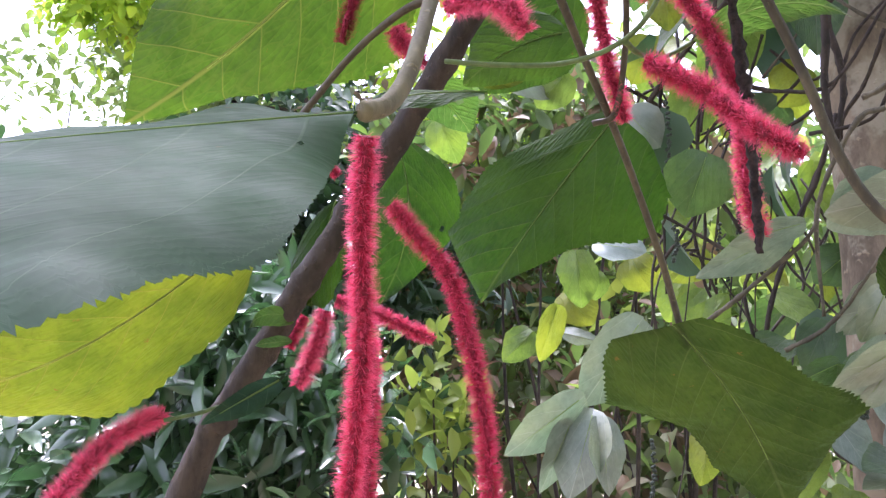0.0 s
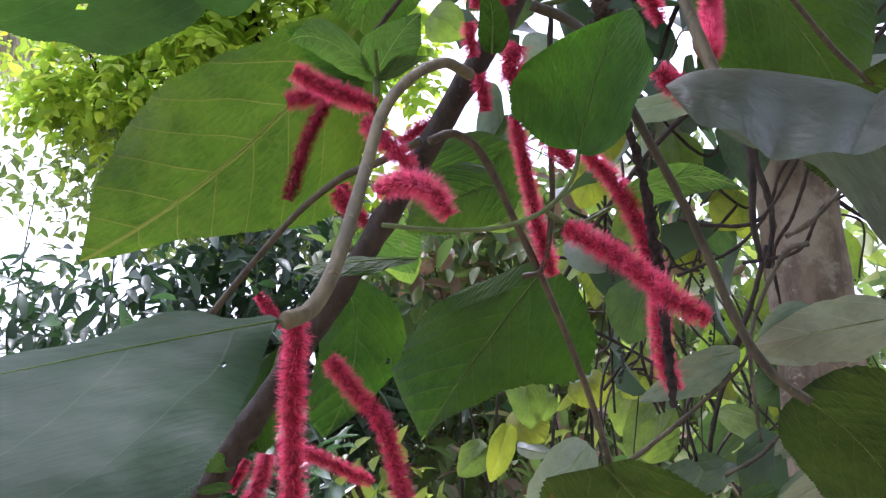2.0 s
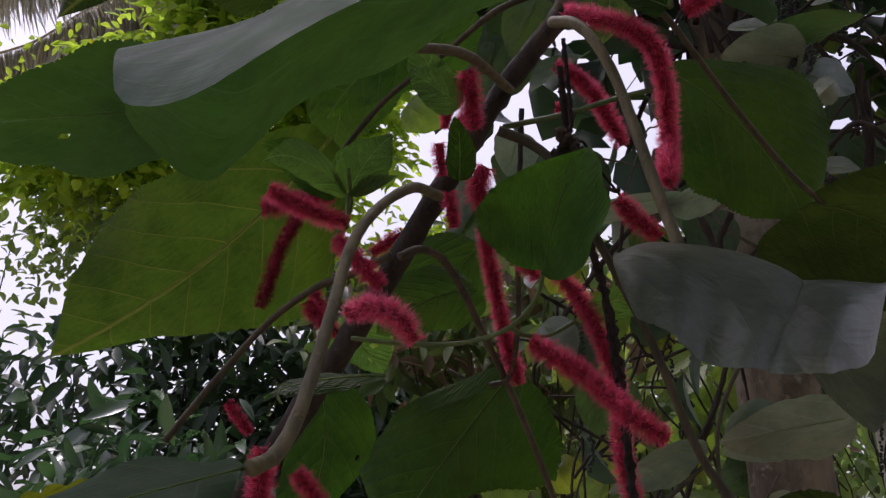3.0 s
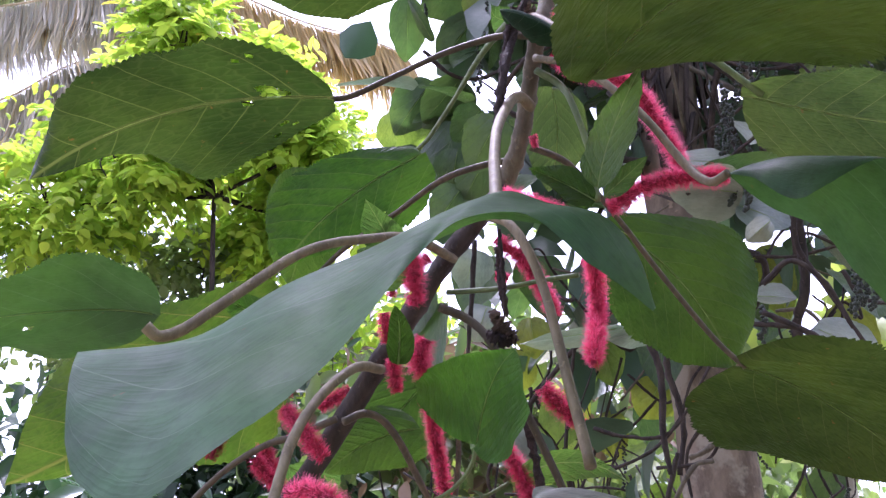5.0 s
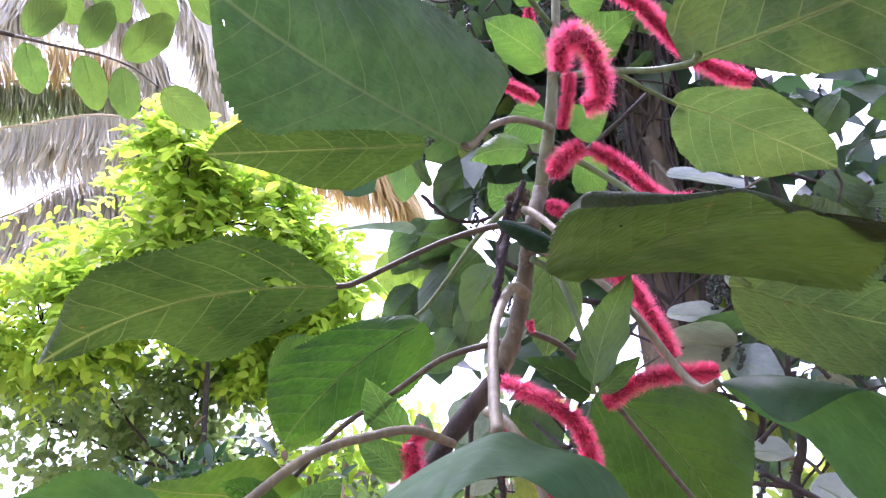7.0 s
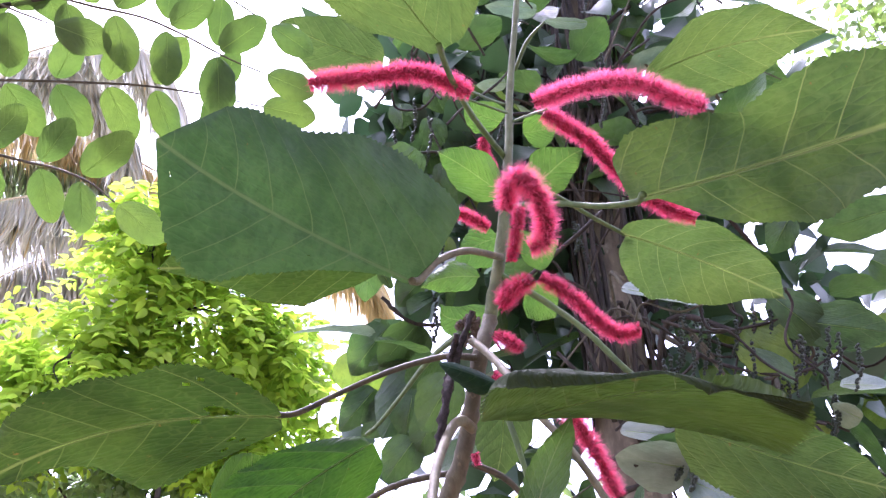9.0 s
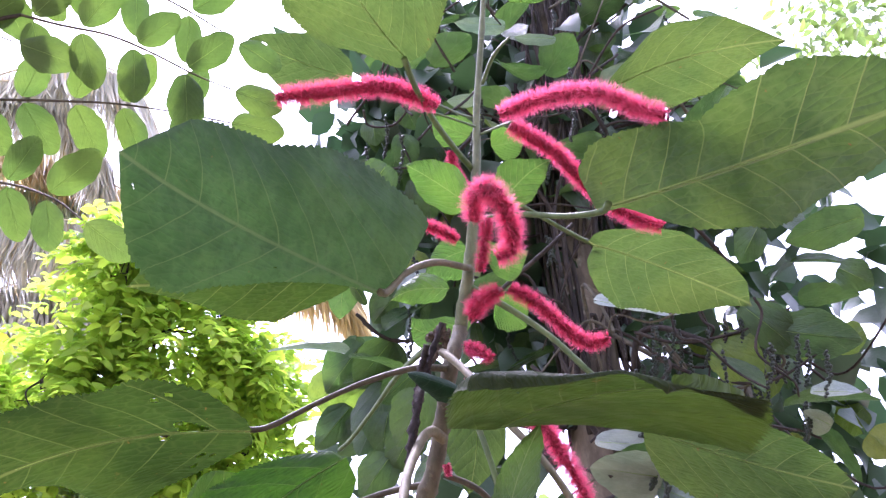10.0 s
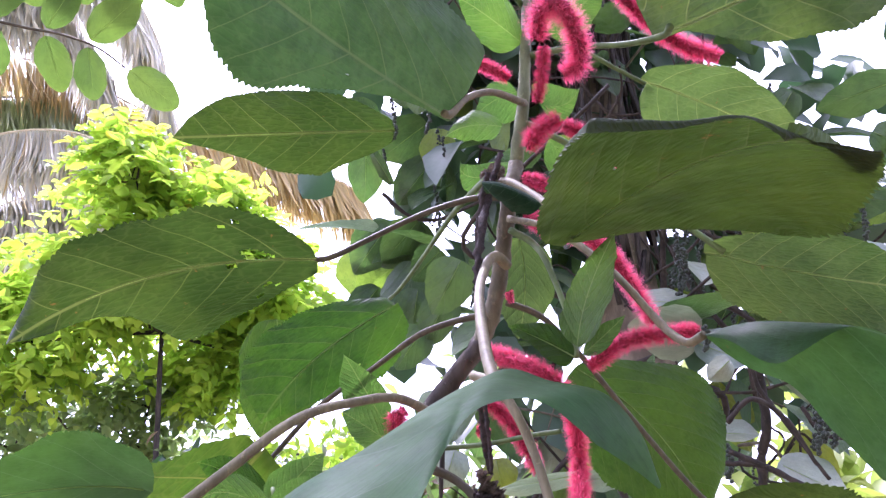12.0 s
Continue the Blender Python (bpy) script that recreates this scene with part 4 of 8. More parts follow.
leaf("leaf", (0.029, 0.686, 1.619), (0.053, 0.685, 1.619), (0.079, 0.682, 1.623), (0.051, 0.683, 1.626), (0.053, 0.688, 1.611), LEAF_OLD, plant, "yellowing leaf with brown specks", phase=5.5, lobe=0.0, nu=30, nv=7, rib=0.0006)
leaf("leaf", (0.026, 0.447, 1.518), (-0.011, 0.437, 1.513), (-0.043, 0.427, 1.500), (-0.012, 0.446, 1.519), (-0.010, 0.429, 1.505), LEAF, plant, phase=5.6, lobe=0.0, nu=36, nv=8, rib=0.0008)
leaf("leaf", (-0.098, 0.532, 1.365), (-0.118, 0.518, 1.352), (-0.136, 0.502, 1.339), (-0.120, 0.517, 1.358), (-0.110, 0.519, 1.347), LEAF_GLOSS, plant, "glossy grey-green leaf", phase=5.9, lobe=0.0, nu=30, nv=7, rib=0.0008)
leaf("leaf", (-0.095, 0.562, 1.406), (-0.109, 0.549, 1.407), (-0.121, 0.547, 1.398), (-0.109, 0.548, 1.412), (-0.107, 0.550, 1.400), LEAF_YOUNG, plant, "young bright green leaf", phase=6.0, lobe=0.0, nu=24, nv=6, rib=0.0)
leaf("leaf", (-0.096, 0.562, 1.391), (-0.107, 0.550, 1.389), (-0.117, 0.548, 1.387), (-0.107, 0.550, 1.393), (-0.107, 0.550, 1.386), LEAF_YOUNG, plant, "young bright green leaf", phase=6.1, lobe=0.0, nu=24, nv=6, rib=0.0)
leaf("leaf", (0.066, 0.390, 1.622), (0.066, 0.381, 1.638), (0.062, 0.372, 1.655), (0.058, 0.382, 1.638), (0.075, 0.381, 1.636), LEAF, plant, phase=6.2, lobe=0.0, nu=30, nv=7, rib=0.0008)
leaf("leaf", (0.070, 0.419, 1.691), (0.054, 0.415, 1.700), (0.036, 0.410, 1.709), (0.062, 0.408, 1.709), (0.049, 0.422, 1.690), LEAF_YOUNG, plant, "young bright green leaf", phase=0.1, lobe=0.0, nu=30, nv=7, rib=0.0)
leaf("leaf", (0.110, 0.703, 1.700), (0.079, 0.719, 1.666), (0.036, 0.735, 1.625), (0.035, 0.712, 1.691), (0.111, 0.725, 1.640), LEAF_BROAD, plant, phase=0.6)
leaf("leaf", (-0.022, 0.635, 1.893), (-0.021, 0.664, 1.850), (-0.032, 0.696, 1.795), (-0.059, 0.662, 1.848), (0.035, 0.666, 1.847), LEAF_BROAD, plant, phase=0.65)
leaf("leaf", (0.240, 0.315, 2.300), (0.226, 0.292, 2.319), (0.204, 0.272, 2.335), (0.209, 0.300, 2.317), (0.261, 0.288, 2.312), LEAF_YOUNG, plant, "young bright green leaf", phase=0.75, lobe=0.0)
leaf("leaf", (0.096, 0.640, 1.639), (0.061, 0.644, 1.629), (0.018, 0.650, 1.599), (0.045, 0.639, 1.653), (0.087, 0.648, 1.606), LEAF_BROAD, plant, phase=0.95)
draped_leaf("leaf", [(-0.029, 0.084, 1.480), (-0.010, 0.073, 1.486), (0.011, 0.078, 1.508), (0.028, 0.084, 1.528), (0.042, 0.087, 1.546), (0.059, 0.119, 1.577), (0.072, 0.131, 1.595), (0.089, 0.137, 1.602), (0.103, 0.137, 1.599), (0.122, 0.142, 1.586), (0.148, 0.157, 1.574)],
    [(-0.055, 0.156, 1.550), (-0.015, 0.141, 1.552), (0.012, 0.140, 1.571), (0.040, 0.148, 1.590), (0.067, 0.162, 1.613), (0.084, 0.179, 1.630), (0.100, 0.184, 1.638), (0.115, 0.176, 1.629), (0.135, 0.167, 1.620), (0.147, 0.164, 1.602), (0.152, 0.164, 1.580)],
    [(-0.069, 0.216, 1.544), (-0.041, 0.218, 1.534), (-0.007, 0.212, 1.568), (0.023, 0.236, 1.602), (0.053, 0.241, 1.627), (0.077, 0.243, 1.641), (0.097, 0.236, 1.649), (0.119, 0.225, 1.643), (0.143, 0.217, 1.633), (0.157, 0.204, 1.611), (0.158, 0.184, 1.585)], LEAF_NEAR, plant, "large drooping grey-green leaf", bulge=0.03, phase=2)
draped_leaf("leaf", [(0.092, 0.159, 1.475), (0.092, 0.150, 1.467), (0.098, 0.142, 1.462), (0.102, 0.134, 1.456), (0.106, 0.125, 1.450), (0.109, 0.116, 1.445), (0.112, 0.102, 1.441), (0.118, 0.093, 1.437)],
    [(0.117, 0.234, 1.515), (0.124, 0.232, 1.520), (0.137, 0.228, 1.518), (0.152, 0.223, 1.514), (0.162, 0.216, 1.506), (0.168, 0.210, 1.497), (0.178, 0.203, 1.492), (0.188, 0.196, 1.487)],
    [(0.144, 0.284, 1.532), (0.161, 0.283, 1.520), (0.173, 0.279, 1.516), (0.185, 0.275, 1.510), (0.195, 0.276, 1.496), (0.207, 0.276, 1.475), (0.219, 0.272, 1.460), (0.229, 0.269, 1.451)], LEAF_SHEEN, plant, "large drooping grey-green leaf", phase=0.9)
draped_leaf("leaf", [(0.244, 0.270, 1.705), (0.246, 0.246, 1.689), (0.250, 0.221, 1.664), (0.257, 0.204, 1.662), (0.276, 0.185, 1.668), (0.285, 0.163, 1.649)],
    [(0.246, 0.274, 1.708), (0.251, 0.260, 1.706), (0.258, 0.235, 1.697), (0.268, 0.211, 1.684), (0.277, 0.186, 1.669), (0.285, 0.164, 1.650)],
    [(0.251, 0.283, 1.710), (0.269, 0.282, 1.694), (0.289, 0.268, 1.675), (0.303, 0.262, 1.643), (0.315, 0.252, 1.615), (0.328, 0.226, 1.590)], LEAF_NEAR, plant, "large drooping grey-green leaf", phase=1.7)
catkin([(-0.030, 0.343, 1.460), (-0.033, 0.362, 1.426), (-0.033, 0.378, 1.389), (-0.036, 0.389, 1.345), (-0.041, 0.396, 1.304)], plant, 0.0076, FUZZ, seed=11)
catkin([(-0.033, 0.419, 1.382), (-0.033, 0.420, 1.355), (-0.034, 0.419, 1.328), (-0.034, 0.416, 1.298)], plant, 0.0066, FUZZ, seed=12)
catkin([(-0.029, 0.497, 1.467), (-0.013, 0.502, 1.448), (0.006, 0.506, 1.425), (0.017, 0.510, 1.388), (0.025, 0.511, 1.349), (0.030, 0.507, 1.292)], plant, 0.0083, FUZZ, seed=13)
catkin([(-0.072, 0.593, 1.421), (-0.039, 0.597, 1.410), (-0.004, 0.600, 1.394)], plant, 0.007, FUZZ, seed=14)
catkin([(-0.079, 0.593, 1.414), (-0.085, 0.594, 1.390), (-0.097, 0.593, 1.362)], plant, 0.009, FUZZ_PINK, "fresh pink-red fluffy catkin", seed=15)
catkin([(-0.093, 0.591, 1.410), (-0.100, 0.591, 1.398), (-0.103, 0.591, 1.388)], plant, 0.0064, FUZZ, seed=16)
catkin([(-0.207, 0.474, 1.296), (-0.196, 0.492, 1.318), (-0.182, 0.509, 1.335), (-0.168, 0.535, 1.345)], plant, 0.0087, FUZZ_PINK, "fresh pink-red fluffy catkin", seed=17)
catkin([(-0.036, 0.517, 1.659), (-0.052, 0.528, 1.630), (-0.066, 0.542, 1.588)], plant, 0.0076, FUZZ_DARK, "faded dark red catkin", seed=18)
catkin([(-0.051, 0.438, 1.635), (-0.029, 0.445, 1.626), (-0.002, 0.459, 1.622)], plant, 0.0087, FUZZ, seed=19)
catkin([(-0.007, 0.445, 1.605), (0.008, 0.441, 1.588), (0.022, 0.437, 1.572)], plant, 0.0087, FUZZ, seed=20)
catkin([(0.004, 0.394, 1.542), (0.018, 0.384, 1.542), (0.032, 0.376, 1.534), (0.041, 0.379, 1.522)], plant, 0.0093, FUZZ_PINK, "fresh pink-red fluffy catkin", seed=21)
catkin([(-0.030, 0.515, 1.585), (-0.022, 0.519, 1.574), (-0.008, 0.523, 1.565)], plant, 0.0083, FUZZ, seed=22)
catkin([(0.014, 0.523, 1.625), (0.022, 0.521, 1.631), (0.036, 0.517, 1.640)], plant, 0.007, FUZZ, seed=23)
catkin([(0.121, 0.480, 1.549), (0.146, 0.470, 1.531), (0.166, 0.459, 1.510), (0.178, 0.449, 1.494), (0.196, 0.445, 1.482)], plant, 0.0098, FUZZ, seed=24)
catkin([(0.138, 0.488, 1.606), (0.158, 0.492, 1.584), (0.173, 0.489, 1.548), (0.182, 0.497, 1.513), (0.182, 0.495, 1.472), (0.189, 0.497, 1.447)], plant, 0.0087, FUZZ, seed=25)
catkin([(0.096, 0.521, 1.646), (0.105, 0.536, 1.609), (0.114, 0.549, 1.572), (0.125, 0.557, 1.538)], plant, 0.0083, FUZZ, seed=26)
catkin([(0.111, 0.503, 1.633), (0.121, 0.508, 1.618), (0.134, 0.511, 1.605)], plant, 0.0095, FUZZ, seed=27)
catkin([(0.073, 0.407, 1.709), (0.077, 0.417, 1.693), (0.079, 0.427, 1.677)], plant, 0.0098, FUZZ, seed=28)
catkin([(0.058, 0.451, 1.679), (0.061, 0.462, 1.660)], plant, 0.007, FUZZ, seed=29)
catkin([(0.088, 0.438, 1.656), (0.083, 0.444, 1.645), (0.089, 0.450, 1.631)], plant, 0.0111, FUZZ, seed=30)
catkin([(0.066, 0.466, 1.650), (0.070, 0.476, 1.628)], plant, 0.0078, FUZZ, seed=31)
catkin([(0.064, 0.456, 1.708), (0.063, 0.463, 1.697)], plant, 0.0064, FUZZ, seed=32)
catkin([(0.156, 0.378, 1.608), (0.169, 0.380, 1.595), (0.180, 0.380, 1.586)], plant, 0.0083, FUZZ, seed=33)
catkin([(0.142, 0.416, 1.763), (0.166, 0.395, 1.743), (0.188, 0.389, 1.725), (0.203, 0.409, 1.710), (0.212, 0.435, 1.686), (0.199, 0.410, 1.635)], plant, 0.0091, FUZZ, seed=34)
catkin([(0.138, 0.437, 1.736), (0.160, 0.441, 1.722), (0.175, 0.448, 1.703), (0.186, 0.455, 1.684)], plant, 0.0083, FUZZ, seed=35)
catkin([(0.143, 0.469, 1.721), (0.153, 0.468, 1.718)], plant, 0.0064, FUZZ, seed=36)
catkin([(0.201, 0.357, 1.725), (0.231, 0.350, 1.743), (0.278, 0.340, 1.747)], plant, 0.0085, FUZZ, seed=38)
catkin([(0.173, 0.380, 1.867), (0.195, 0.382, 1.855), (0.226, 0.371, 1.838), (0.248, 0.378, 1.813), (0.269, 0.388, 1.778)], plant, 0.0097, FUZZ_PINK, "fresh pink-red fluffy catkin", seed=39)
catkin([(0.163, 0.267, 1.944), (0.161, 0.248, 1.951), (0.168, 0.235, 1.947), (0.179, 0.241, 1.938), (0.187, 0.251, 1.923), (0.188, 0.261, 1.912), (0.178, 0.266, 1.909)], plant, 0.0116, FUZZ_PINK, "fresh pink-red fluffy catkin", seed=40)
catkin([(0.188, 0.323, 1.997), (0.188, 0.338, 1.979), (0.186, 0.352, 1.962)], plant, 0.0073, FUZZ, seed=41)
catkin([(0.186, 0.248, 2.044), (0.219, 0.216, 2.034), (0.245, 0.193, 2.016), (0.270, 0.186, 1.997), (0.287, 0.178, 1.982)], plant, 0.0104, FUZZ_PINK, "fresh pink-red fluffy catkin", seed=42)
catkin([(0.211, 0.305, 2.095), (0.253, 0.319, 2.083), (0.291, 0.333, 2.052), (0.321, 0.338, 2.032), (0.352, 0.335, 2.017)], plant, 0.0104, FUZZ, seed=43)
catkin([(0.004, 0.302, 2.093), (0.046, 0.289, 2.093), (0.089, 0.281, 2.098), (0.118, 0.282, 2.094), (0.141, 0.286, 2.087)], plant, 0.0112, FUZZ, seed=44)
catkin([(0.182, 0.375, 1.932), (0.188, 0.357, 1.937), (0.199, 0.342, 1.937)], plant, 0.0109, FUZZ, seed=45)
catkin([(0.225, 0.401, 1.985), (0.255, 0.404, 1.968), (0.283, 0.410, 1.944), (0.300, 0.408, 1.937), (0.312, 0.401, 1.939)], plant, 0.0097, FUZZ, seed=46)
catkin([(0.147, 0.396, 2.046), (0.162, 0.397, 2.042), (0.178, 0.400, 2.034)], plant, 0.0083, FUZZ, seed=47)
catkin([(0.171, 0.380, 2.132), (0.176, 0.392, 2.119), (0.187, 0.399, 2.109)], plant, 0.0071, FUZZ, seed=48)
catkin([(0.181, 0.389, 1.911), (0.188, 0.381, 1.901), (0.196, 0.374, 1.891)], plant, 0.0083, FUZZ, seed=49)
catkin([(0.166, 0.422, 1.820), (0.169, 0.426, 1.812)], plant, 0.0047, FUZZ_PINK, "fresh pink-red fluffy catkin", seed=50)
catkin([(0.101, 0.573, 1.780), (0.089, 0.577, 1.772), (0.082, 0.584, 1.755)], plant, 0.01, FUZZ, seed=51)
catkin([(-0.072, 0.551, 1.670), (-0.046, 0.552, 1.678), (-0.017, 0.553, 1.685)], plant, 0.01, FUZZ, seed=52)
catkin([(-0.084, 0.547, 1.520), (-0.076, 0.551, 1.509), (-0.068, 0.554, 1.499)], plant, 0.0059, FUZZ, seed=53)
catkin([(0.267, 0.352, 1.754), (0.275, 0.351, 1.749), (0.281, 0.347, 1.750)], plant, 0.0083, FUZZ, seed=54)
catkin([(-0.028, 0.546, 1.602), (-0.024, 0.552, 1.590), (-0.015, 0.556, 1.580)], plant, 0.0085, FUZZ, seed=55)
part("withered_catkin", tube([(0.157, 0.455, 1.616), (0.170, 0.468, 1.578), (0.178, 0.478, 1.526), (0.181, 0.482, 1.484), (0.185, 0.489, 1.436)], [0.0026, 0.0036, 0.0022], 8, 14, 0.30, 40), WITHERED, plant, "dry blackened catkin")
part("withered_catkin", tube([(0.141, 0.359, 1.890), (0.138, 0.383, 1.860), (0.138, 0.405, 1.828)], [0.00252, 0.0036, 0.00216], 8, 14, 0.30, 41), WITHERED, plant, "dry blackened catkin")
part("withered_catkin", tube([(0.155, 0.367, 1.916), (0.143, 0.371, 1.875), (0.131, 0.370, 1.816), (0.128, 0.367, 1.776)], [0.0022, 0.0032, 0.0019], 8, 14, 0.30, 42), WITHERED, plant, "dry blackened catkin")
part("withered_catkin", tube([(0.130, 0.378, 1.716), (0.135, 0.391, 1.684), (0.137, 0.399, 1.662)], [0.00112, 0.0016, 0.00096], 8, 14, 0.30, 43), WITHERED, plant, "dry blackened catkin")
part("withered_catkin", tube([(0.129, 0.404, 1.666), (0.134, 0.401, 1.656), (0.139, 0.401, 1.649), (0.142, 0.404, 1.645)], [0.0026, 0.0046, 0.0052, 0.0030], 10, 14, 0.38, 44), WITHERED_BROWN, plant, "dry brown catkin")
part("withered_catkin", tube([(0.126, 0.405, 1.651), (0.134, 0.400, 1.645), (0.143, 0.403, 1.648)], [0.0024, 0.0042, 0.0030], 10, 14, 0.38, 45), WITHERED, plant, "dry blackened catkin")
part("withered_catkin", tube([(0.135, 0.413, 1.719), (0.139, 0.424, 1.701), (0.145, 0.438, 1.676)], [0.0021, 0.003, 0.0018], 8, 14, 0.30, 46), WITHERED, plant, "dry blackened catkin")
part("withered_catkin", tube([(0.158, 0.433, 1.951), (0.156, 0.432, 1.943), (0.161, 0.434, 1.936)], [0.0022, 0.0036, 0.0016], 8, 10, 0.35, 60), WITHERED_BROWN, plant, "dry brown catkin remains")
part("withered_catkin", tube([(0.164, 0.429, 1.955), (0.162, 0.429, 1.947), (0.168, 0.430, 1.940)], [0.0022, 0.0036, 0.0016], 8, 10, 0.35, 61), WITHERED_BROWN, plant, "dry brown catkin remains")
part("withered_catkin", tube([(0.171, 0.433, 1.949), (0.170, 0.432, 1.941), (0.171, 0.434, 1.934)], [0.0022, 0.0036, 0.0016], 8, 10, 0.35, 62), WITHERED_BROWN, plant, "dry brown catkin remains")
part("withered_catkin", tube([(0.162, 0.437, 1.943), (0.164, 0.436, 1.935), (0.161, 0.438, 1.928)], [0.0022, 0.0036, 0.0016], 8, 10, 0.35, 63), WITHERED_BROWN, plant, "dry brown catkin remains")
part("withered_catkin", tube([(0.168, 0.427, 1.958), (0.166, 0.427, 1.950), (0.163, 0.429, 1.943)], [0.0022, 0.0036, 0.0016], 8, 10, 0.35, 64), WITHERED_BROWN, plant, "dry brown catkin remains")
part("withered_catkin", tube([(0.174, 0.430, 1.953), (0.170, 0.429, 1.945), (0.175, 0.431, 1.938)], [0.0022, 0.0036, 0.0016], 8, 10, 0.35, 65), WITHERED_BROWN, plant, "dry brown catkin remains")
part("withered_catkin", tube([(0.157, 0.440, 1.939), (0.156, 0.439, 1.931), (0.151, 0.442, 1.924)], [0.0022, 0.0036, 0.0016], 8, 10, 0.35, 66), WITHERED_BROWN, plant, "dry brown catkin remains")


# ---- the ground and the green round the place ----
def ground_mesh():
    bm = bmesh.new()
    bmesh.ops.create_grid(bm, x_segments=90, y_segments=90, size=1.0)
    for v in bm.verts:
        r = max(abs(v.co.x), abs(v.co.y))
        k = 3.0 + 180.0 * r**4
        v.co.x, v.co.y = v.co.x * k, v.co.y * k
        v.co.z = 0.05 * noise.noise(v.co * 1.3) * min(1.0, 12.0 / (1 + v.co.length))
    me = bpy.data.meshes.new("ground")
    bm.to_mesh(me)
    bm.free()
    return me


# Soil colour lightened so that the ground, out of view, bounces light onto leaf undersides.
SOIL = bark("leaf_littered_soil", (0.30, 0.25, 0.18), (0.17, 0.14, 0.10), 18.0, 0.95, 1.0, 1.0, lichen=(0.16, 0.20, 0.08))
tagged(part("ground", ground_mesh(), SOIL), "brown soil with leaf litter and low weeds", "ground", kind="structure")

SHRUB = plain_leaf("dark_glossy_foliage", ((0.042, 0.090, 0.036), (0.080, 0.135, 0.065), (0.050, 0.098, 0.042)), (0.07, 0.17, 0.04), 0.25, 0.26, 1.0)
SHRUB_DULL = plain_leaf("dark_dull_foliage", ((0.020, 0.045, 0.018), (0.042, 0.075, 0.032), (0.026, 0.055, 0.022)), (0.05, 0.12, 0.03), 0.3, 0.42, 0.4)
# Sunshine on these leaves is put into the bright lime tone and glow.
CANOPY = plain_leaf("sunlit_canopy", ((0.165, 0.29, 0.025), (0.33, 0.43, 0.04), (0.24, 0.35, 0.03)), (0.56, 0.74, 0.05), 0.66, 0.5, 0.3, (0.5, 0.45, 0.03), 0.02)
MIDGREEN = plain_leaf("mid_green_foliage", ((0.060, 0.105, 0.026), (0.15, 0.20, 0.075), (0.08, 0.13, 0.035)), (0.28, 0.40, 0.07), 0.52, 0.45, 0.4)
# Shade on the lower crowns is put into this duller green.
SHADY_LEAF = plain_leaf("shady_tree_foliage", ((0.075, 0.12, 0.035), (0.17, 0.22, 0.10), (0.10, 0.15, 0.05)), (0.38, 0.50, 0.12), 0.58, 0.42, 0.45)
YELLOWISH = plain_leaf("yellow_green_foliage", ((0.20, 0.27, 0.05), (0.30, 0.33, 0.06), (0.22, 0.28, 0.05)), (0.36, 0.46, 0.06), 0.48, 0.45, 0.3)
UNDERGROWTH = plain_leaf("undergrowth", ((0.06, 0.10, 0.03), (0.14, 0.17, 0.06), (0.10, 0.10, 0.05)), (0.14, 0.24, 0.04), 0.35, 0.55, 0.3, (0.16, 0.11, 0.06), 0.25)
FROND_DRY = plain_leaf("dry_palm_leaf", ((0.60, 0.57, 0.42), (0.47, 0.45, 0.32), (0.54, 0.51, 0.37)), (0.84, 0.80, 0.62), 0.68, 0.55, 0.3, (0.48, 0.38, 0.18), 0.06)
FROND = plain_leaf("green_palm_leaf", ((0.24, 0.29, 0.13), (0.32, 0.35, 0.18), (0.26, 0.31, 0.14)), (0.42, 0.50, 0.20), 0.5, 0.45, 0.4)

FROND_TAN = plain_leaf("tan_palm_leaf", ((0.44, 0.34, 0.15), (0.54, 0.44, 0.20), (0.48, 0.38, 0.16)), (0.72, 0.56, 0.22), 0.62, 0.5, 0.3)


GROUPS = {"dark_shrub": "dark dull shrubs", "glossy_shrub": "dark shiny shrubs", "leafy_tree": "green trees against the sky", "sunlit_tree": "sunlit trees", "yellow_shrub": "yellow-green shrubs",
          "undergrowth_bush": "bushes of the undergrowth", "blocking_tree": "garden trees round the path"}


def bush(name, label, category, center, radii, n, sizes, material, seed, clumps=40, tight=0.22, shape=0.45, aim=(0, -0.2, -0.3), stems=6, foot=None):
    """A bush or tree: stems from the ground into a crown of many leaves with gaps."""
    foot = foot or (center[0], center[1], 0.0)
    top = thing(name, foot, label, category, GROUPS.get(name, ""))
    rng = np.random.RandomState(seed + 500)
    for k in range(stems):
        end = np.array(center) + np.array(radii) * rng.uniform(-0.75, 0.75, 3)
        half = (np.array(foot) + end) / 2 + rng.randn(3) * 0.12 * radii[0]
        r = 0.008 + 0.010 * radii[2]
        part("trunk" if k == 0 else "limb", tube([(foot[0], foot[1], foot[2] - 0.03), half, end], [r, r * 0.6, r * 0.15], 7, 7, 0.1, k + seed), VINE, top)
    leaf_cloud("crown", cloud_points(center, radii, n, seed, clumps, tight), sizes, aim, material, top, shape=shape, seed=seed)
    return top


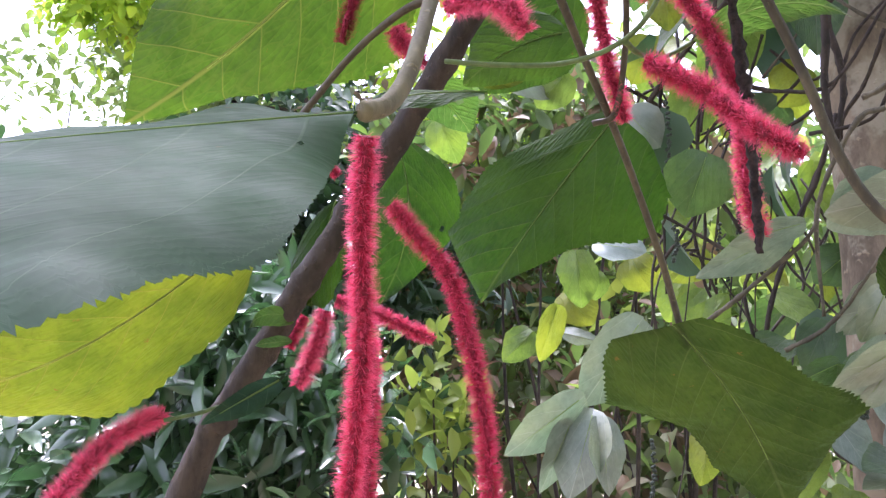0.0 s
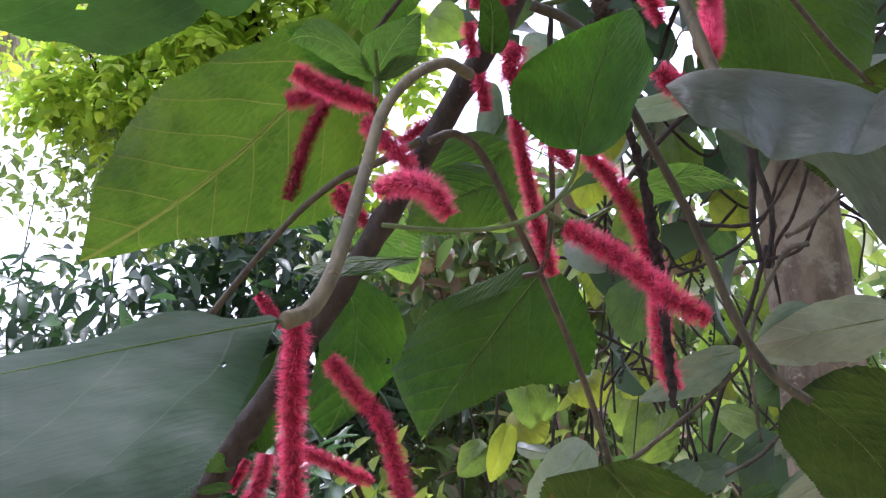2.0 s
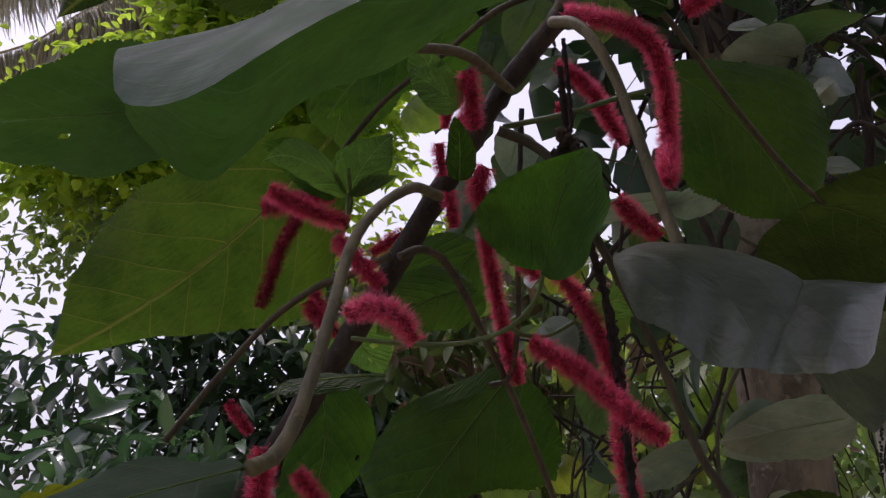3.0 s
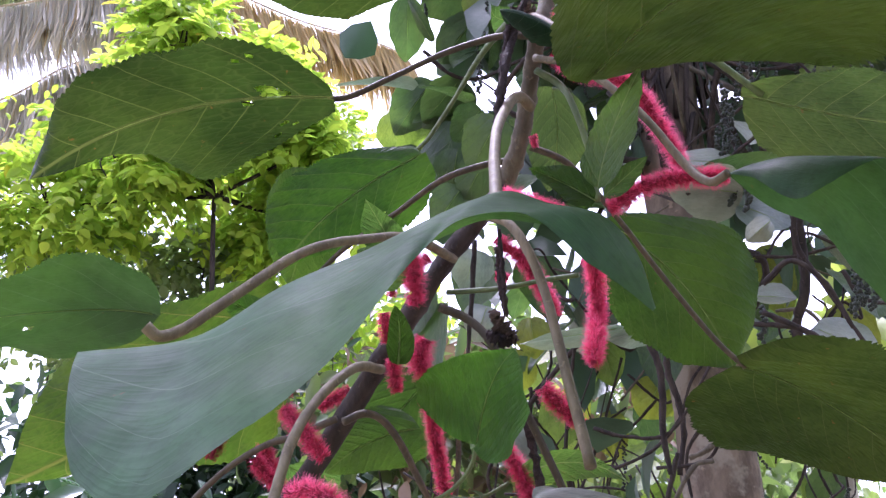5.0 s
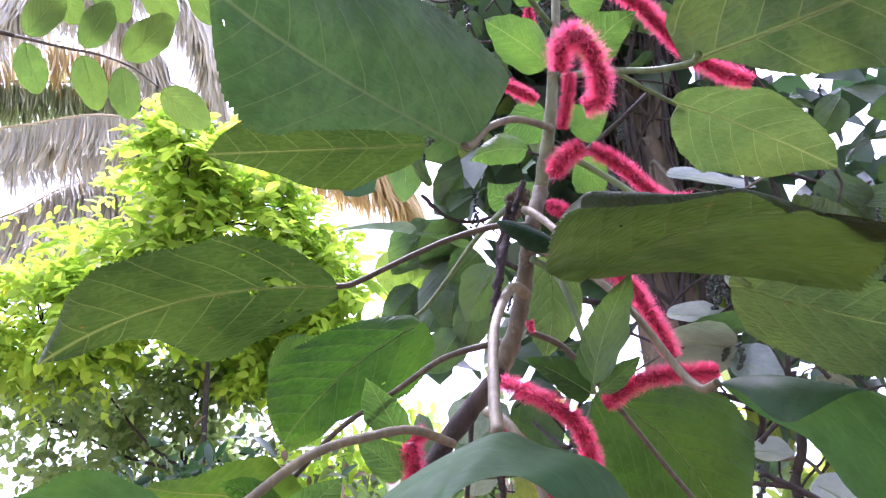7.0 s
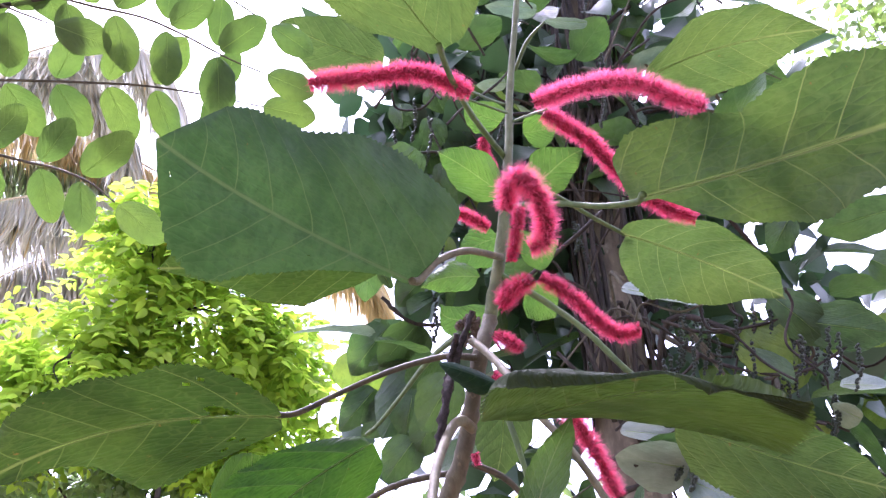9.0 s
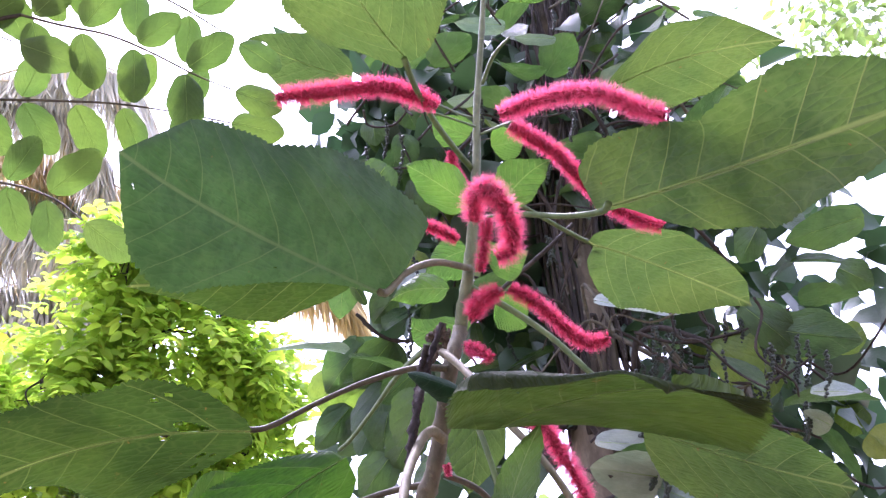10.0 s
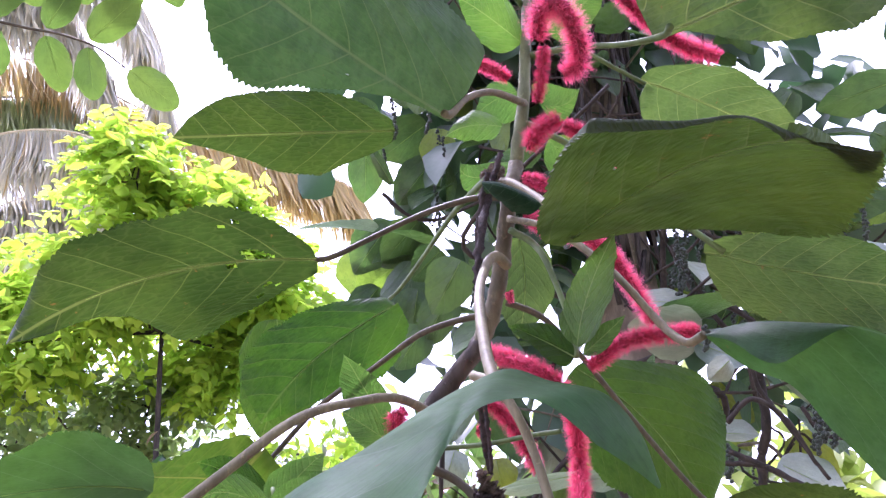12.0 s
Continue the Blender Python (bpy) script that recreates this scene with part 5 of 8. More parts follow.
def spray_tree(name, label, foot, lobes, leaflet, material, seed, rachis=(0.16, 0.30), pairs=6, shape=0.55, tight=0.35):
    """A tree of airy sprays: limbs run from the trunk into each lobe of the crown, twigs fan out there, leaflets sit in pairs along the twigs."""
    top = thing(name, foot, label, "tree", GROUPS.get(name, ""))
    rng = np.random.RandomState(seed)
    heart = np.mean([c for c, r, n in lobes], axis=0)
    fork = np.array([foot[0] * 0.4 + heart[0] * 0.6, foot[1] * 0.4 + heart[1] * 0.6, heart[2] - 0.35])
    part("trunk", tube([(foot[0], foot[1], -0.05), (np.array(foot) + fork) / 2 + rng.randn(3) * 0.05, fork], [0.03, 0.02, 0.012], 9, 8, 0.06, seed), VINE, top)
    at, way = [], []
    for center, radii, hubs in lobes:
        center, radii = np.array(center, float), np.array(radii, float)
        part("limb", tube([fork, (fork + center) / 2 + rng.randn(3) * 0.06, center], [0.013, 0.009, 0.005], 7, 7, 0.08, seed + len(at)), VINE, top)
        for h in range(hubs):
            out = rng.randn(3)
            out /= np.linalg.norm(out)
            hub = center + out * radii * rng.uniform(0.35, 1.0) ** 0.6
            if h % 4 == 0:
                part("twig", tube([center, (center + hub) / 2 + rng.randn(3) * 0.03, hub], [0.007, 0.005, 0.002], 5, 5, 0.05, h), VINE, top)
            for k in range(rng.randint(3, 7)):
                go = out * 0.6 + rng.randn(3) * 0.7 + (0, 0, 0.1)
                go /= np.linalg.norm(go)
                long = rng.uniform(*rachis)
                across = np.cross(go, rng.randn(3) * tight + (0.0, -0.45, 0.9))
                across /= np.linalg.norm(across)
                for q in range(pairs):
                    f = (q + 1.0) / pairs
                    spot = hub + go * long * f - np.array((0, 0, 0.35)) * long * f * f
                    for side in (-1, 1):
                        at.append(spot)
                        way.append(across * side + go * 0.55 - np.array((0, 0, 0.25)))
    leaf_cloud("crown", at, leaflet, np.array(way), material, top, shape=shape, seed=seed, spread=0.3, bend=0.18, face=(0.0, -0.45, 0.9))
    return top


SUNLIT = [
    ((-0.78, 4.02, 4.21), (0.56, 0.20, 0.37), 70),
    ((-0.97, 3.72, 4.54), (0.20, 0.10, 0.20), 16),
    ((-1.32, 4.05, 3.88), (0.48, 0.18, 0.25), 37),
    ((-0.95, 3.71, 4.36), (0.18, 0.09, 0.19), 12),
    ((-0.23, 4.17, 4.07), (0.25, 0.11, 0.21), 21),
    ((-0.24, 4.49, 3.75), (0.35, 0.14, 0.28), 30),
    ((-1.7, 4.35, 3.66), (0.38, 0.15, 0.24), 32),
    ((-0.69, 4.57, 3.88), (0.44, 0.17, 0.27), 32),
]
SHADY = [
    ((-1.46, 4.66, 3.51), (0.46, 0.17, 0.18), 24),
    ((-0.9, 4.82, 3.53), (0.38, 0.15, 0.17), 18),
    ((-1.73, 5.23, 3.41), (0.39, 0.15, 0.28), 26),
    ((-0.97, 5.05, 3.37), (0.42, 0.16, 0.31), 28),
    ((-1.39, 5.45, 3.19), (0.54, 0.19, 0.22), 26),
    ((-0.64, 5.32, 3.25), (0.33, 0.14, 0.25), 15),
    ((-0.11, 5.77, 3.38), (0.39, 0.15, 0.28), 16),
    ((0.36, 5.83, 3.59), (0.29, 0.12, 0.29), 12),
]
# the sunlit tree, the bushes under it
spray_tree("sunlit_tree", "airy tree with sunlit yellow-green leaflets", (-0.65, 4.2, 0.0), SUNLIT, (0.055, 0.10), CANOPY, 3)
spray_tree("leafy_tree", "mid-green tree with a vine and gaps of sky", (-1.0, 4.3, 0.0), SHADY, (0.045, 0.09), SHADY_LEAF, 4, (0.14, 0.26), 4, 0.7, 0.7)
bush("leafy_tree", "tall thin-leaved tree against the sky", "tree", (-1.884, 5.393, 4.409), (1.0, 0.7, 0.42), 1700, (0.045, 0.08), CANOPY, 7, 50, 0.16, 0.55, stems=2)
bush("leafy_tree", "sparse tree against the bright sky", "tree", (-2.471, 5.139, 3.124), (0.9, 0.6, 0.6), 420, (0.06, 0.11), MIDGREEN, 17, 26, 0.14, 0.5, stems=1)
bush("leafy_tree", "green tree behind the palm", "tree", (-4.177, 8.454, 8.705), (1.0, 0.9, 0.7), 520, (0.10, 0.18), MIDGREEN, 18, 30, 0.18, 0.5, stems=1)
bush("glossy_shrub", "dense dark shrub with shiny narrow leaves", "shrub", (-0.578, 2.330, 1.384), (0.45, 0.4, 0.42), 1500, (0.08, 0.15), SHRUB, 5, 60, 0.2, 0.30, aim=(0, -0.7, -0.25))
bush("dark_shrub", "dense dark shrub with dull narrow leaves", "shrub", (-1.179, 3.309, 1.975), (0.9, 0.6, 0.42), 1100, (0.08, 0.14), SHRUB_DULL, 6, 80, 0.2, 0.30, aim=(0, -0.7, -0.25))
bush("glossy_shrub", "low dark shrub with shiny narrow leaves", "shrub", (-1.041, 2.589, 1.111), (0.9, 0.5, 0.4), 1800, (0.09, 0.16), SHRUB, 16, 60, 0.2, 0.30, aim=(0, -0.7, -0.25))
bush("yellow_shrub", "small shrub with yellow-green leaves", "shrub", (-0.012, 2.301, 1.318), (0.12, 0.12, 0.20), 110, (0.05, 0.09), YELLOWISH, 8, 14, 0.3, 0.45)
bush("undergrowth_bush", "tangled olive and brown undergrowth", "shrub", (0.237, 4.184, 1.653), (1.1, 0.6, 0.75), 4200, (0.05, 0.12), UNDERGROWTH, 9, 110, 0.2, 0.25)
bush("undergrowth_bush", "tangled light green undergrowth", "shrub", (1.317, 4.257, 1.996), (1.3, 0.6, 1.2), 4200, (0.06, 0.14), MIDGREEN, 10, 110, 0.2, 0.45)
bush("undergrowth_bush", "pale green bush behind the stems", "shrub", (0.115, 4.652, 2.896), (0.6, 0.5, 0.5), 1500, (0.06, 0.12), CANOPY, 12, 50, 0.2, 0.4)
bush("undergrowth_bush", "shaded green bush behind the vines", "shrub", (0.730, 3.113, 1.179), (0.9, 0.5, 0.5), 1800, (0.06, 0.13), UNDERGROWTH, 13, 50, 0.2, 0.45)
bush("yellow_shrub", "yellow-green bush behind the vines", "shrub", (0.788, 2.644, 1.841), (0.45, 0.3, 0.5), 260, (0.05, 0.09), YELLOWISH, 11, 40, 0.25, 0.55)
bush("yellow_shrub", "yellow-green bush beside the pale trunk", "shrub", (1.355, 2.003, 2.133), (0.35, 0.3, 0.35), 160, (0.08, 0.14), YELLOWISH, 14, 30, 0.25, 0.55)

bush("dark_shrub", "dark shrub with dull narrow leaves behind the branch", "shrub", (-0.408, 3.297, 1.978), (0.6, 0.4, 0.55), 1900, (0.08, 0.14), SHRUB_DULL, 26, 60, 0.2, 0.32, aim=(0, -0.7, -0.25))
bush("undergrowth_bush", "olive green bush behind the stems", "shrub", (0.036, 3.893, 2.194), (0.8, 0.5, 0.7), 2600, (0.05, 0.10), UNDERGROWTH, 28, 60, 0.18, 0.4)
bush("undergrowth_bush", "dark olive undergrowth behind the stems", "shrub", (0.402, 2.363, 2.075), (0.55, 0.3, 0.24), 1000, (0.05, 0.11), UNDERGROWTH, 29, 60, 0.2, 0.4)
bush("undergrowth_bush", "wide dim thicket far behind the vines", "shrub", (1.637, 6.358, 2.003), (2.4, 0.5, 1.15), 4200, (0.10, 0.20), UNDERGROWTH, 30, 160, 0.14, 0.45)
bush("undergrowth_bush", "tall dim thicket far behind the vines", "shrub", (2.2, 7.6, 1.7), (3.4, 0.6, 2.2), 5200, (0.14, 0.28), MIDGREEN, 34, 220, 0.14, 0.45)
# unseen trees added behind and beside the camera to cut the frontal sky light
bush("blocking_tree", "broad leafy tree added out of view to block light", "tree", (-1.6, -3.6, 2.4), (1.6, 0.9, 1.7), 2600, (0.12, 0.24), MIDGREEN, 71, 60, 0.25, 0.6)
bush("blocking_tree", "broad leafy tree added out of view to block light", "tree", (1.4, -3.4, 2.2), (1.6, 0.9, 1.6), 2600, (0.12, 0.24), MIDGREEN, 72, 60, 0.25, 0.6)
bush("blocking_tree", "broad leafy tree added out of view at the side to block light", "tree", (3.4, -0.8, 2.0), (0.9, 1.5, 1.7), 2200, (0.12, 0.24), MIDGREEN, 73, 60, 0.25, 0.6)


# ---- the tree with the pepper vine ----
TX, TY = 0.61, 1.18
tree = thing("tree", (TX, TY, 0.0), "pale rough-barked tree trunk", "tree")
part("trunk", tube([(TX - 0.01, TY, -0.03), (TX, TY, 0.9), (TX + 0.01, TY, 1.6), (TX - 0.01, TY, 2.4), (TX + 0.02, TY + 0.02, 3.4), (TX, TY, 5.0)],
                   [0.075, 0.064, 0.06, 0.058, 0.055, 0.05], 22, 14, 0.025, 5), TRUNK, tree)

part("limb", tube([(TX, TY, 4.6), (TX - 0.25, TY + 0.3, 5.2), (TX - 0.5, TY + 0.5, 6.2)], [0.04, 0.03, 0.015], 12, 8, 0.03, 6), TRUNK, tree)
part("limb", tube([(TX, TY, 4.8), (TX + 0.35, TY + 0.1, 5.4), (TX + 0.8, TY + 0.2, 6.0)], [0.04, 0.03, 0.015], 12, 8, 0.03, 7), TRUNK, tree)
vine = thing("pepper_vine", (TX + 0.05, TY - 0.08, 0.0), "pepper vine with dark heart-shaped leaves climbing the trunk", "vine")
rng = np.random.RandomState(21)
for k in range(60):
    a, z, r = rng.uniform(0, 6.28), rng.uniform(1.8, 3.9), rng.uniform(0.07, 0.16)
    line = [(TX + 0.06 * math.cos(a), TY + 0.06 * math.sin(a), z)]
    for s in range(4):
        a += rng.uniform(-0.7, 0.7)
        r += rng.uniform(0.0, 0.14)
        z += rng.uniform(-0.16, 0.18)
        line.append((TX + r * math.cos(a), TY + r * math.sin(a), z))
    w = rng.uniform(0.002, 0.007)
    part("vine_stem", tube(line, [w, w * 0.8, w * 0.5], 6, 7, 0.1, k), VINE if k % 4 else VINE_PALE, vine)


for k in range(70):
    a, z, r = rng.uniform(0, 6.28), rng.uniform(2.15, 3.2), rng.uniform(0.062, 0.09)
    line = []
    for s in range(7):
        line.append((TX + r * math.cos(a), TY + r * math.sin(a), z))
        a += rng.uniform(-0.35, 0.35)
        z += rng.uniform(0.12, 0.24)
        r += rng.uniform(-0.008, 0.012)
    w = rng.uniform(0.0025, 0.006)
    part("vine_stem", tube(line, [w, w * 0.9, w * 0.6], 6, 6, 0.12, k + 200), VINE, vine)


def pepper_leaf(at, way, up, size, material, parent, k):
    way, up = Vector(way).normalized(), Vector(up)
    side = way.cross(up).normalized()
    flat = side.cross(way)
    b = Vector(at)
    return leaf("vine_leaf", b, b + way * size * 0.42 - flat * size * 0.02, b + way * size - flat * size * 0.14, b + way * size * 0.38 - side * size * 0.36 + flat * size * 0.05,
                b + way * size * 0.38 + side * size * 0.36 + flat * size * 0.05, material, parent, teeth=1, lobe=0.10, nu=28, nv=6, rib=0.0, phase=k * 0.37,
                wave=0.01, veins=3.0, back=0.8)


for k in range(210):
    a, z, r = rng.uniform(0, 6.28), rng.uniform(1.9, 4.2), 0.09 + 0.42 * rng.rand() ** 0.8
    at = (TX + r * math.cos(a), TY + 0.7 * r * math.sin(a), z)
    way = (math.cos(a) * 0.5 + rng.uniform(-0.7, 0.7), math.sin(a) * 0.5 + rng.uniform(-0.7, 0.5), rng.uniform(-1.2, 0.1))
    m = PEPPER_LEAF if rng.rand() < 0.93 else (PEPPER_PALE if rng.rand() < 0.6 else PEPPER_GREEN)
    pepper_leaf(at, way, (rng.uniform(-0.5, 0.5), rng.uniform(-0.9, 0.2), 1.0), rng.uniform(0.09, 0.15), m, vine, k)
# Leaves inside the vine: their shade is put into a dimmer glow colour.
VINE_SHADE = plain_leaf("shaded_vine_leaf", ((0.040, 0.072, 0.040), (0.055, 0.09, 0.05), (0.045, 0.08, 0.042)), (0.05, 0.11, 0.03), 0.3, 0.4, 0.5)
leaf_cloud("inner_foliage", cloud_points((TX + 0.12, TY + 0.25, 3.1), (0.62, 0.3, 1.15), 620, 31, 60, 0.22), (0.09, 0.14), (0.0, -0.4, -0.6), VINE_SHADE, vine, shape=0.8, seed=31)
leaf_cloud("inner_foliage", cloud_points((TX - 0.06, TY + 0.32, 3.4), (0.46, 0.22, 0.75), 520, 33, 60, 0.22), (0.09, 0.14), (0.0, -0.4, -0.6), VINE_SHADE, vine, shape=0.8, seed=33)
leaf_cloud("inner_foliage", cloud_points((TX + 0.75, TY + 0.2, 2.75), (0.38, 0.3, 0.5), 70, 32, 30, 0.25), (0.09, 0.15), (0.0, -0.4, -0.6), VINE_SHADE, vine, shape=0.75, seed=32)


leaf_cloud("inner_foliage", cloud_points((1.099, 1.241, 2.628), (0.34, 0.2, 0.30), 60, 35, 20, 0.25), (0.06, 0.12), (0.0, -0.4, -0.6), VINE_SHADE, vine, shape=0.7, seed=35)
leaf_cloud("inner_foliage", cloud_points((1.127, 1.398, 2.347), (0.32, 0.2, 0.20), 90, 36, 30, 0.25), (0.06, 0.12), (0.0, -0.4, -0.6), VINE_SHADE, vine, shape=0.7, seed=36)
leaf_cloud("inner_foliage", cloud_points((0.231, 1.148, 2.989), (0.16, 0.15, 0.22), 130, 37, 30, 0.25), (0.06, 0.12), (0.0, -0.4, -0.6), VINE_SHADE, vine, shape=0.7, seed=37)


for k in range(46):
    q = rng.uniform(0, 1)
    x, y, z = 0.34 + 0.75 * q, 1.45 + rng.uniform(-0.12, 0.30), rng.uniform(1.55, 2.12)
    line = [(x, y, z)]
    for step in range(4):
        x += rng.uniform(-0.07, 0.07)
        y += rng.uniform(-0.05, 0.04)
        z -= rng.uniform(0.03, 0.15)
        line.append((x, y, z))
    w = rng.uniform(0.0012, 0.0028)
    part("vine_stem", tube(line, [w, w * 1.15, w * 0.8], 7, 7, 0.22, k + 400), VINE, vine)
for k in range(64):
    at = (rng.uniform(0.36, 1.22), rng.uniform(1.55, 1.85), rng.uniform(1.45, 2.2))
    m = PEPPER_GREEN if rng.rand() < 0.62 else (PEPPER_YELLOW if rng.rand() < 0.45 else PEPPER_LEAF)
    pepper_leaf(at, (rng.uniform(-0.8, 0.8), rng.uniform(-0.3, 0.3), rng.uniform(-1.2, -0.1)), (rng.uniform(-0.4, 0.4), rng.uniform(-1.2, -0.4), 0.5), rng.uniform(0.08, 0.13), m, vine, k + 300)


def spike(points, parent, seed):
    """A hanging string of small pepper berries."""
    line = spline(points, 8)
    rr = np.random.RandomState(seed)
    bm = bmesh.new()
    for k, q in enumerate(line):
        for j in range(2):
            o = rr.randn(3) * 0.0015
            bmesh.ops.create_icosphere(bm, subdivisions=1, radius=rr.uniform(0.0024, 0.0034), matrix=Matrix.Translation(q + o))
    me = bpy.data.meshes.new("spike")
    bm.to_mesh(me)
    bm.free()
    return part("berry_spike", me, BERRY, parent, "dark green string of pepper berries")


for k in range(16):
    x, y, z, h = rng.uniform(0.40, 1.05), rng.uniform(1.30, 1.50), rng.uniform(1.62, 2.12), rng.uniform(0.05, 0.10)
    spike([(x, y, z), (x + rng.uniform(-0.01, 0.01), y, z - h * 0.5), (x + rng.uniform(-0.02, 0.02), y, z - h)], vine, k + 100)
for k in range(30):
    a, z, r = rng.uniform(2.6, 6.6), rng.uniform(2.2, 3.6), rng.uniform(0.08, 0.5)
    x, y, h = TX + r * math.cos(a), TY + 0.6 * r * math.sin(a), rng.uniform(0.05, 0.11)
    spike([(x, y, z), (x + rng.uniform(-0.01, 0.01), y, z - h * 0.5), (x + rng.uniform(-0.02, 0.02), y, z - h)], vine, k)

VINE_LEAF = dict(teeth=1, lobe=0.10, nu=40, nv=8, rib=0.0006, wave=0.012, veins=3.0, back=0.8)
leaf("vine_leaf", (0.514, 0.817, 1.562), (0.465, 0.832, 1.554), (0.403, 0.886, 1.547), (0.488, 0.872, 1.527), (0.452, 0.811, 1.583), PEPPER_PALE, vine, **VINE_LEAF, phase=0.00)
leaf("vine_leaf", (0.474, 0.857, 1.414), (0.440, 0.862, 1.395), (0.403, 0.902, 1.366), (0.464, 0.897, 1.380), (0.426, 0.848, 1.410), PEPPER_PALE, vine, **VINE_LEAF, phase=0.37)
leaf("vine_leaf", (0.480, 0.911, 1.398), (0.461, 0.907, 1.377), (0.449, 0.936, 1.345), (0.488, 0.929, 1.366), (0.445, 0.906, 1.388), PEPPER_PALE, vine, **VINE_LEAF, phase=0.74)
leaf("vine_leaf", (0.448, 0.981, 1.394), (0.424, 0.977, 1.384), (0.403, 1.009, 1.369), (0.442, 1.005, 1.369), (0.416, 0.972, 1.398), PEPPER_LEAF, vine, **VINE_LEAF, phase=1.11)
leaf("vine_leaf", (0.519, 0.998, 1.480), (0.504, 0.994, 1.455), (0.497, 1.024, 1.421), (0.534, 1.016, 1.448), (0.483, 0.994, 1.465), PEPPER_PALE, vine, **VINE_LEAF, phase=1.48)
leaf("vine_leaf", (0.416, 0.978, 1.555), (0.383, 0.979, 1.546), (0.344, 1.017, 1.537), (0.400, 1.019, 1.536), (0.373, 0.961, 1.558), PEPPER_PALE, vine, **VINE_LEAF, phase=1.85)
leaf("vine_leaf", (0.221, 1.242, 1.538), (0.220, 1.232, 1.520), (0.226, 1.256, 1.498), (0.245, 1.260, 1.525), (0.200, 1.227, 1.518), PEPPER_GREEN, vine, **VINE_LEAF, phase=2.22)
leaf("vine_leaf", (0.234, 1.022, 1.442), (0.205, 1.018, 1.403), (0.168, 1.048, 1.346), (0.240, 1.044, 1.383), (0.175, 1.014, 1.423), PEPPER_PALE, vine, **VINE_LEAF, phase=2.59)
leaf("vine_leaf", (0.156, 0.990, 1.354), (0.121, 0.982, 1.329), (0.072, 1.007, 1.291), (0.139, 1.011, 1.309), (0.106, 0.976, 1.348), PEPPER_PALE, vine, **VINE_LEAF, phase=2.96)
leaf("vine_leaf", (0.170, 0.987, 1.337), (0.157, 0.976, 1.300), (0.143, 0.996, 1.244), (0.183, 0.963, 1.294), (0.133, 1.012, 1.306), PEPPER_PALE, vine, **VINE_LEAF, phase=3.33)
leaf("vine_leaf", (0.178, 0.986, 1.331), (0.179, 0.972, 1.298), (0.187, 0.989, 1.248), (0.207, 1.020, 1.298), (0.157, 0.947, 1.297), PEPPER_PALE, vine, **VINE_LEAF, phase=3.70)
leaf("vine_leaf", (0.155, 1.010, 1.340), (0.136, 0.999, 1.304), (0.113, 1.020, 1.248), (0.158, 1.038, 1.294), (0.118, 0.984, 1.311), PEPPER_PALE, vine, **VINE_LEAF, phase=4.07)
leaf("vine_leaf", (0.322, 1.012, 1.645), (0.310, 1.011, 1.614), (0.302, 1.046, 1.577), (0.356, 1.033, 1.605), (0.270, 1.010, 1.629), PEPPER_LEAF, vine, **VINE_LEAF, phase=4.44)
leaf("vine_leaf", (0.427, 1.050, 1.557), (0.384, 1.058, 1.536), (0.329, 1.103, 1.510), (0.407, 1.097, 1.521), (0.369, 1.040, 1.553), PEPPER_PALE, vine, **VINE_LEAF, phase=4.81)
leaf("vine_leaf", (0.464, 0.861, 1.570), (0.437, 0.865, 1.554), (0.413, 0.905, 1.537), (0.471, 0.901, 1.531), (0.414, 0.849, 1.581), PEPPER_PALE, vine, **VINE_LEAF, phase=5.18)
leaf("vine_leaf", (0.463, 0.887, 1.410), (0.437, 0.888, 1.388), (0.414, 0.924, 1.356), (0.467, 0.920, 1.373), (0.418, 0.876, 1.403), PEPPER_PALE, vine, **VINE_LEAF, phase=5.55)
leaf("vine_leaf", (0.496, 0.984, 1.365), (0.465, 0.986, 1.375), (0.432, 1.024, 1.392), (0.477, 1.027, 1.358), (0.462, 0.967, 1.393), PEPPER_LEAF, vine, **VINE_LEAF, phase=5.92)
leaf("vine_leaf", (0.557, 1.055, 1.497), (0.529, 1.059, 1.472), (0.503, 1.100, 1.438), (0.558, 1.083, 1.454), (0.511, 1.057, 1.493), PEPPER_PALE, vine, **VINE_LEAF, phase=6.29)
leaf("vine_leaf", (0.212, 1.163, 1.567), (0.237, 1.147, 1.559), (0.281, 1.161, 1.555), (0.253, 1.202, 1.593), (0.226, 1.115, 1.531), PEPPER_PALE, vine, **VINE_LEAF, phase=6.66)
leaf("vine_leaf", (0.212, 1.475, 1.535), (0.229, 1.463, 1.513), (0.261, 1.483, 1.483), (0.264, 1.497, 1.543), (0.199, 1.452, 1.486), PEPPER_YELLOW, vine, **VINE_LEAF, phase=7.03)
leaf("vine_leaf", (0.172, 1.283, 1.490), (0.160, 1.275, 1.458), (0.147, 1.302, 1.411), (0.184, 1.315, 1.455), (0.139, 1.259, 1.462), PEPPER_YELLOW, vine, **VINE_LEAF, phase=7.40)
leaf("vine_leaf", (0.193, 1.219, 1.561), (0.195, 1.212, 1.528), (0.202, 1.238, 1.485), (0.225, 1.218, 1.532), (0.168, 1.228, 1.528), PEPPER_GREEN, vine, **VINE_LEAF, phase=7.77)
leaf("vine_leaf", (0.346, 1.543, 1.606), (0.355, 1.533, 1.581), (0.378, 1.554, 1.550), (0.392, 1.533, 1.601), (0.324, 1.554, 1.565), PEPPER_YELLOW, vine, **VINE_LEAF, phase=8.14)
leaf("vine_leaf", (0.343, 1.338, 1.940), (0.331, 1.341, 1.910), (0.322, 1.380, 1.878), (0.366, 1.349, 1.900), (0.301, 1.354, 1.928), PEPPER_YELLOW, vine, **VINE_LEAF, phase=8.51)
